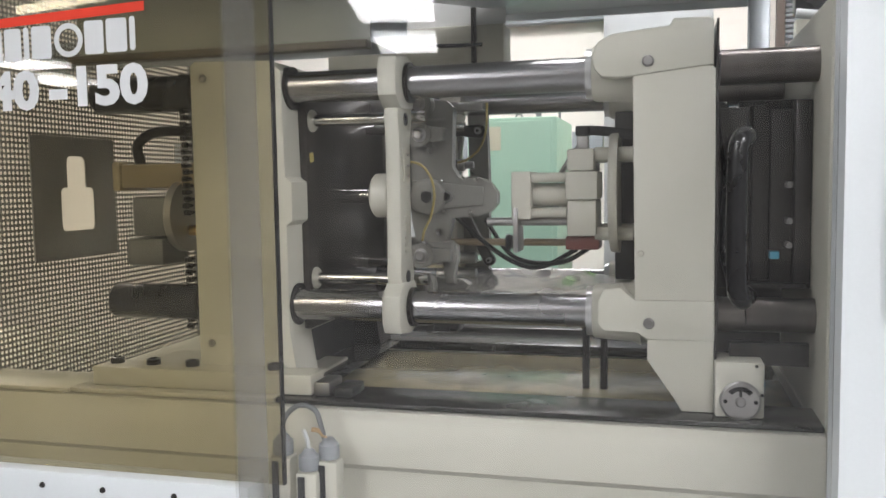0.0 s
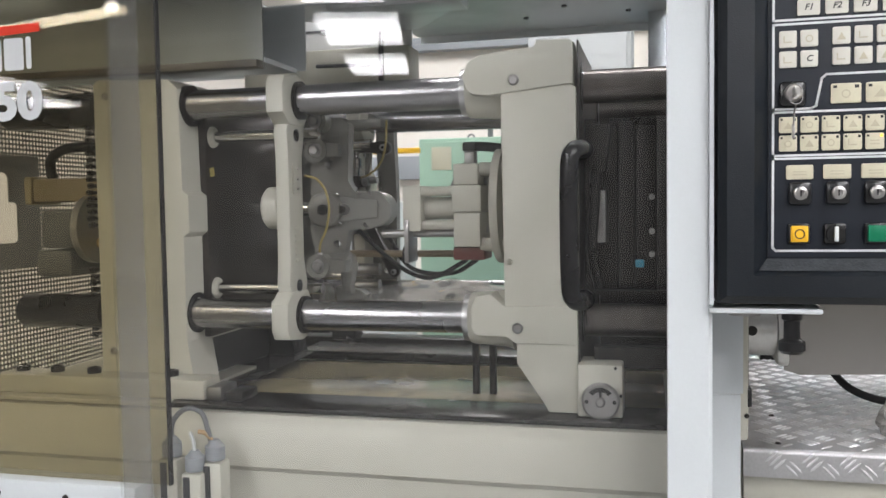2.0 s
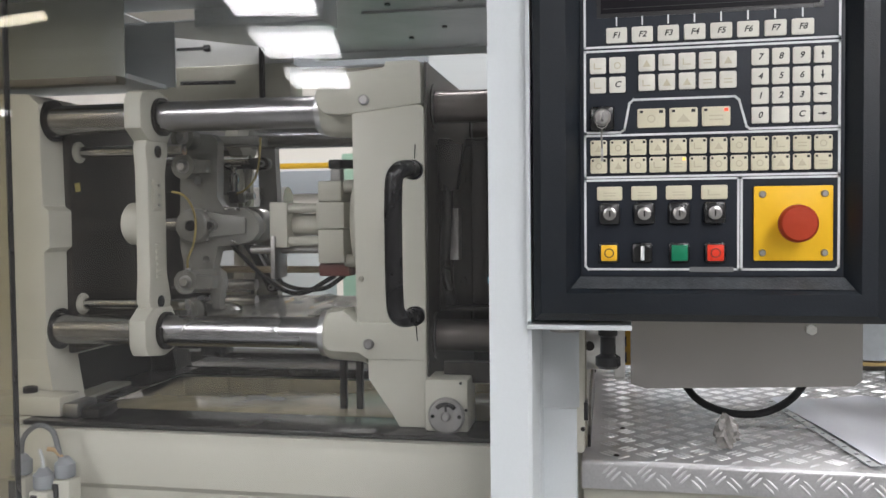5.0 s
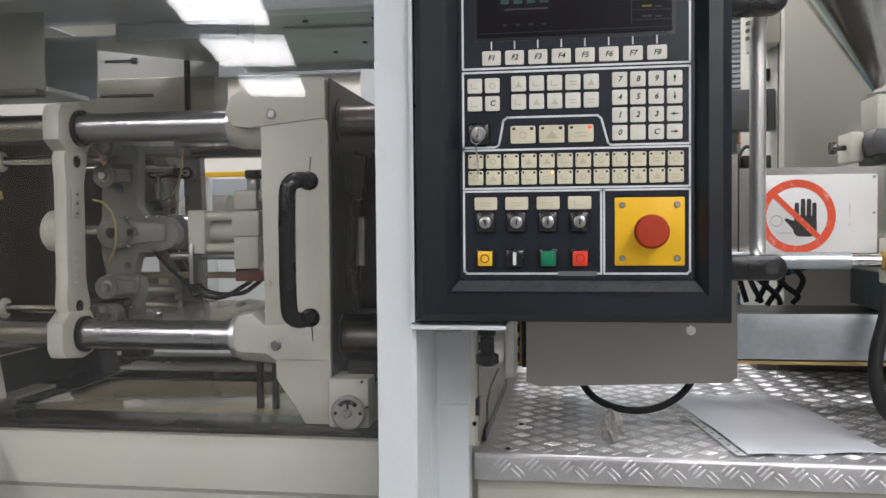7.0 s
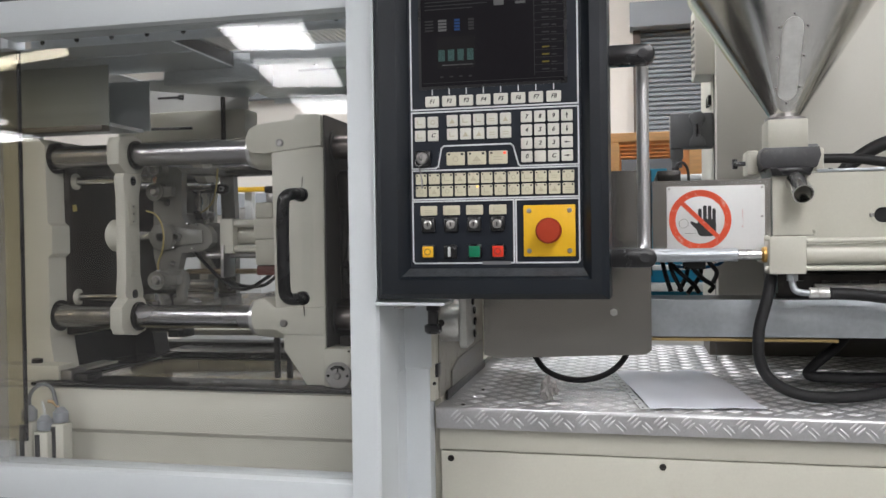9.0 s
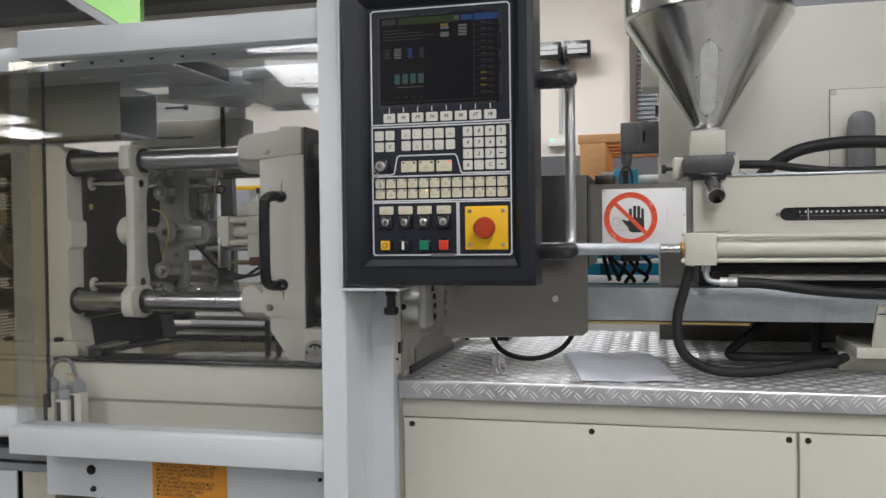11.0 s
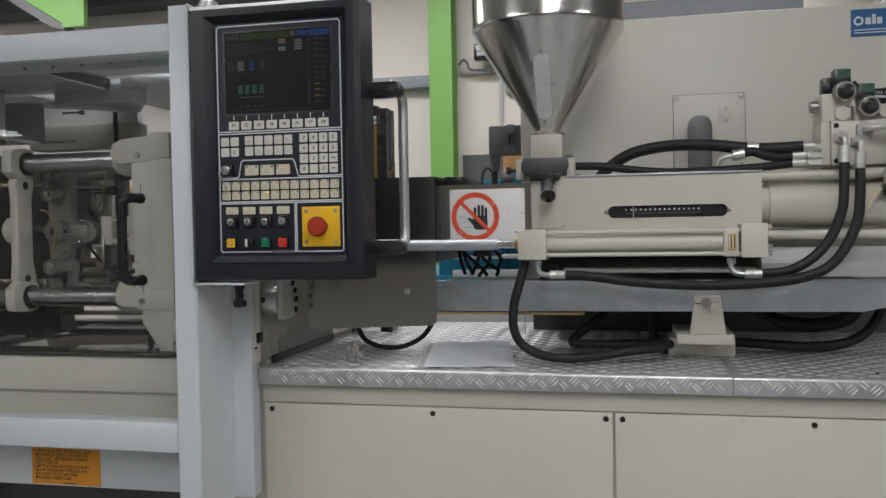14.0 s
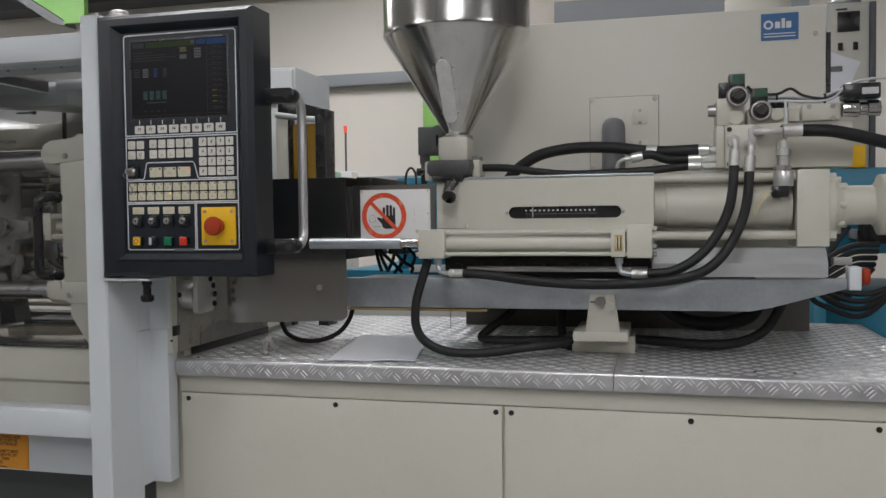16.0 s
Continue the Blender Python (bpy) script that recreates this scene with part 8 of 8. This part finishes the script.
part("beam_post", box(B(), 2.75, 2.95, 1.4, 2.1, 1.0205, 1.1615, 0.004), TEAL, bm2)
part("cap", box(B(), 1.55, 1.62, 1.24, 1.30, 1.4305, 1.50, 0.003), YELLOW, bm2)
part("step", box(B(), 1.482, 1.527, 1.10, 1.32, 0, 1.047, 0.003), TEAL, bm2)
for k in range(3):
    part("cable", sweep(B(), [(1.50 + 0.02 * k, 1.08, 1.25), (1.49, 1.07, 1.18), (1.46 - 0.01 * k, 1.06, 1.12 - 0.02 * k), (1.52, 1.05, 1.08 - 0.02 * k), (1.6, 1.05, 1.13)], 0.009, 8), BLACK, bm2)
for k in range(4):
    part("cable", sweep(B(), [(1.60, 0.98 + 0.02 * k, 1.20 - 0.02 * k), (1.52, 0.96, 1.195 - 0.02 * k), (1.455 - 0.012 * k, 0.95, 1.15 - 0.03 * k), (1.47, 0.95, 1.085 - 0.022 * k), (1.56, 0.97, 1.06 - 0.02 * k), (1.66, 0.98, 1.09)], 0.008, 8), BLACK, bm2)
part("motor", lathe(B(), [(0.0, 0), (0.04, 0), (0.042, 0.01), (0.042, 0.12), (0.03, 0.13), (0, 0.13)], (1.60, 1.05, 1.20), (1.60, 1.05, 3), 24), BLACKP, bm2)
part("motor_bracket", box(B(), 1.57, 1.63, 1.0925, 1.2495, 1.21, 1.24, 0.003), GREYP, bm2)
wc = thing("dryer_cabinet", "light beige dryer cabinet with small dark display", "cabinet", (1.6, 1.4, 1.431))
part("body", box(B(), 1.522, 1.652, 1.355, 1.6, 1.431, 1.965, 0.004), LGREY, wc)
part("pillar", box(B(), 1.6535, 1.672, 1.355, 1.6, 1.431, 1.965, 0.002), DARKG, wc)
part("front", box(B(), 1.535, 1.645, 1.3515, 1.3545, 1.44, 1.955, 0.001), CAB, wc)
part("display", box(B(), 1.556, 1.622, 1.3480, 1.3512, 1.872, 1.936, 0.001), BLACKP, wc)
for x in (1.558, 1.603):
    part("socket", box(B(), x, x + 0.014, 1.3480, 1.3512, 1.813, 1.837), BLACKP, wc)
part("fan", lathe(B(), [(0, 0), (0.05, 0), (0.052, 0.006), (0.052, 0.014), (0.044, 0.02), (0.044, 0.06), (0, 0.06)], (1.588, 1.42, 1.9655), (1.588, 1.42, 4), 28), STEEL, wc)
part("print_bar", box(B(), 1.552, 1.585, 1.3505, 1.3513, 1.941, 1.947), INK, wc)
tag_ = part("paper_tag", prism(B(), [(1.455, 1.60), (1.466, 1.752), (1.554, 1.717), (1.528, 1.655), (1.515, 1.60)], "y", 1.0, 1.001), PAPER, wc, "white paper tag with a printed number bar")
part("print_bar", box(B(), 1.474, 1.506, 0.9985, 0.9995, 1.692, 1.707), GREYP, tag_)
gc = thing("green_cabinet", "mint green control cabinet with a beige plate", "cabinet", (-0.85, 2.4, 0))
part("body", box(B(), -1.03, -0.68, 2.2, 2.7, 0, 1.545, 0.008), MINT, gc)
part("door", box(B(), -1.015, -0.70, 2.19, 2.1995, 0.25, 1.53, 0.003), MINT, gc)
part("plate", box(B(), -0.975, -0.895, 2.186, 2.1895, 1.42, 1.51, 0.001), KEY, gc)
bm = B()
ring(bm, (-0.86, 2.4, 1.56), (-0.86, 2.41, 1.56), 0.016, 0.009, 16)
part("lifting_eye", bm, GREYP, gc)
part("fitting", box(B(), -0.79, -0.77, 2.4, 2.42, 1.5455, 1.60), GREYP, gc)
fm = thing("far_machine", "pale machine with yellow rail and steel drum behind", "machine", (-1.2, 1.7, 0))
part("body", box(B(), -1.35, -1.02, 1.5, 2.1, 0, 1.30, 0.006), LGREY, fm)
part("rail", box(B(), -1.30, -0.83, 1.48, 1.499, 1.445, 1.462, 0.002), YELLOW, fm)
part("rail_post", box(B(), -1.25, -1.22, 1.5, 1.53, 1.301, 1.4445, 0.002), LGREY, fm)
part("rail_post", box(B(), -1.08, -1.05, 1.5, 1.53, 1.301, 1.4445, 0.002), LGREY, fm)
part("drum", cyl(B(), (-1.20, 1.65, 1.35), (-1.04, 1.65, 1.35), 0.045, n=28), STEEL, fm)
gm = thing("guard_unit", "dark framed rear guard unit with an amber acrylic sheet", "guard unit", (0.02, 0.61, 0))
part("cream_post", box(B(), -0.056, -0.020, 0.590, 0.625, 0.0, 1.578, 0.003), CREAM, gm)
part("side_frame", box(B(), -0.0195, -0.013, 0.592, 0.625, 0.0, 1.578, 0.001), BLACKP, gm)
part("dark_frame", box(B(), 0.064, 0.095, 0.590, 0.66, 0.0, 1.600, 0.002), BLACKP, gm)
part("top_bar", prism(B(), [(-0.056, 1.590), (-0.056, 1.640), (0.0635, 1.608), (0.0635, 1.579)], "y", 0.604, 0.64, 0.001), BLACKP, gm)
part("grey_tube", cyl(B(), (-0.056, 0.592, 1.588), (0.0635, 0.592, 1.570), 0.0085, n=16), LGREY, gm, "pale grey cross tube")
part("amber_sheet", box(B(), -0.0128, 0.0638, 0.612, 0.616, 1.0, 1.5615), paint("amber_acrylic", (0.42, 0.24, 0.03), 0.2), gm, "amber acrylic sheet")
part("slat", box(B(), 0.006, 0.030, 0.600, 0.6115, 1.0, 1.5560), BLACKP, gm)
gb2 = thing("grey_cabinet", "pale grey cabinet standing behind the guard unit", "cabinet", (-0.2, 1.1, 0))
part("body", box(B(), -0.42, -0.176, 1.0, 1.3, 0.0, 1.80, 0.005), LGREY, gb2)
part("door", box(B(), -0.41, -0.186, 0.992, 0.9995, 0.1, 1.79, 0.002), LGREY, gb2)
sl = thing("signal_mast", "thin mast with a small red lamp", "signal lamp", (-0.76, 3.0, 0))
part("mast", cyl(B(), (-0.768, 3.0, 1.5655), (-0.768, 3.0, 1.79), 0.006, n=8), DARKG, sl)
part("lamp", cyl(B(), (-0.768, 3.0, 1.79), (-0.768, 3.0, 1.83), 0.010, n=12), LEDR, sl)
part("stand", box(B(), -0.83, -0.715, 2.95, 3.05, 0, 1.565, 0.01), SIGNW, sl)
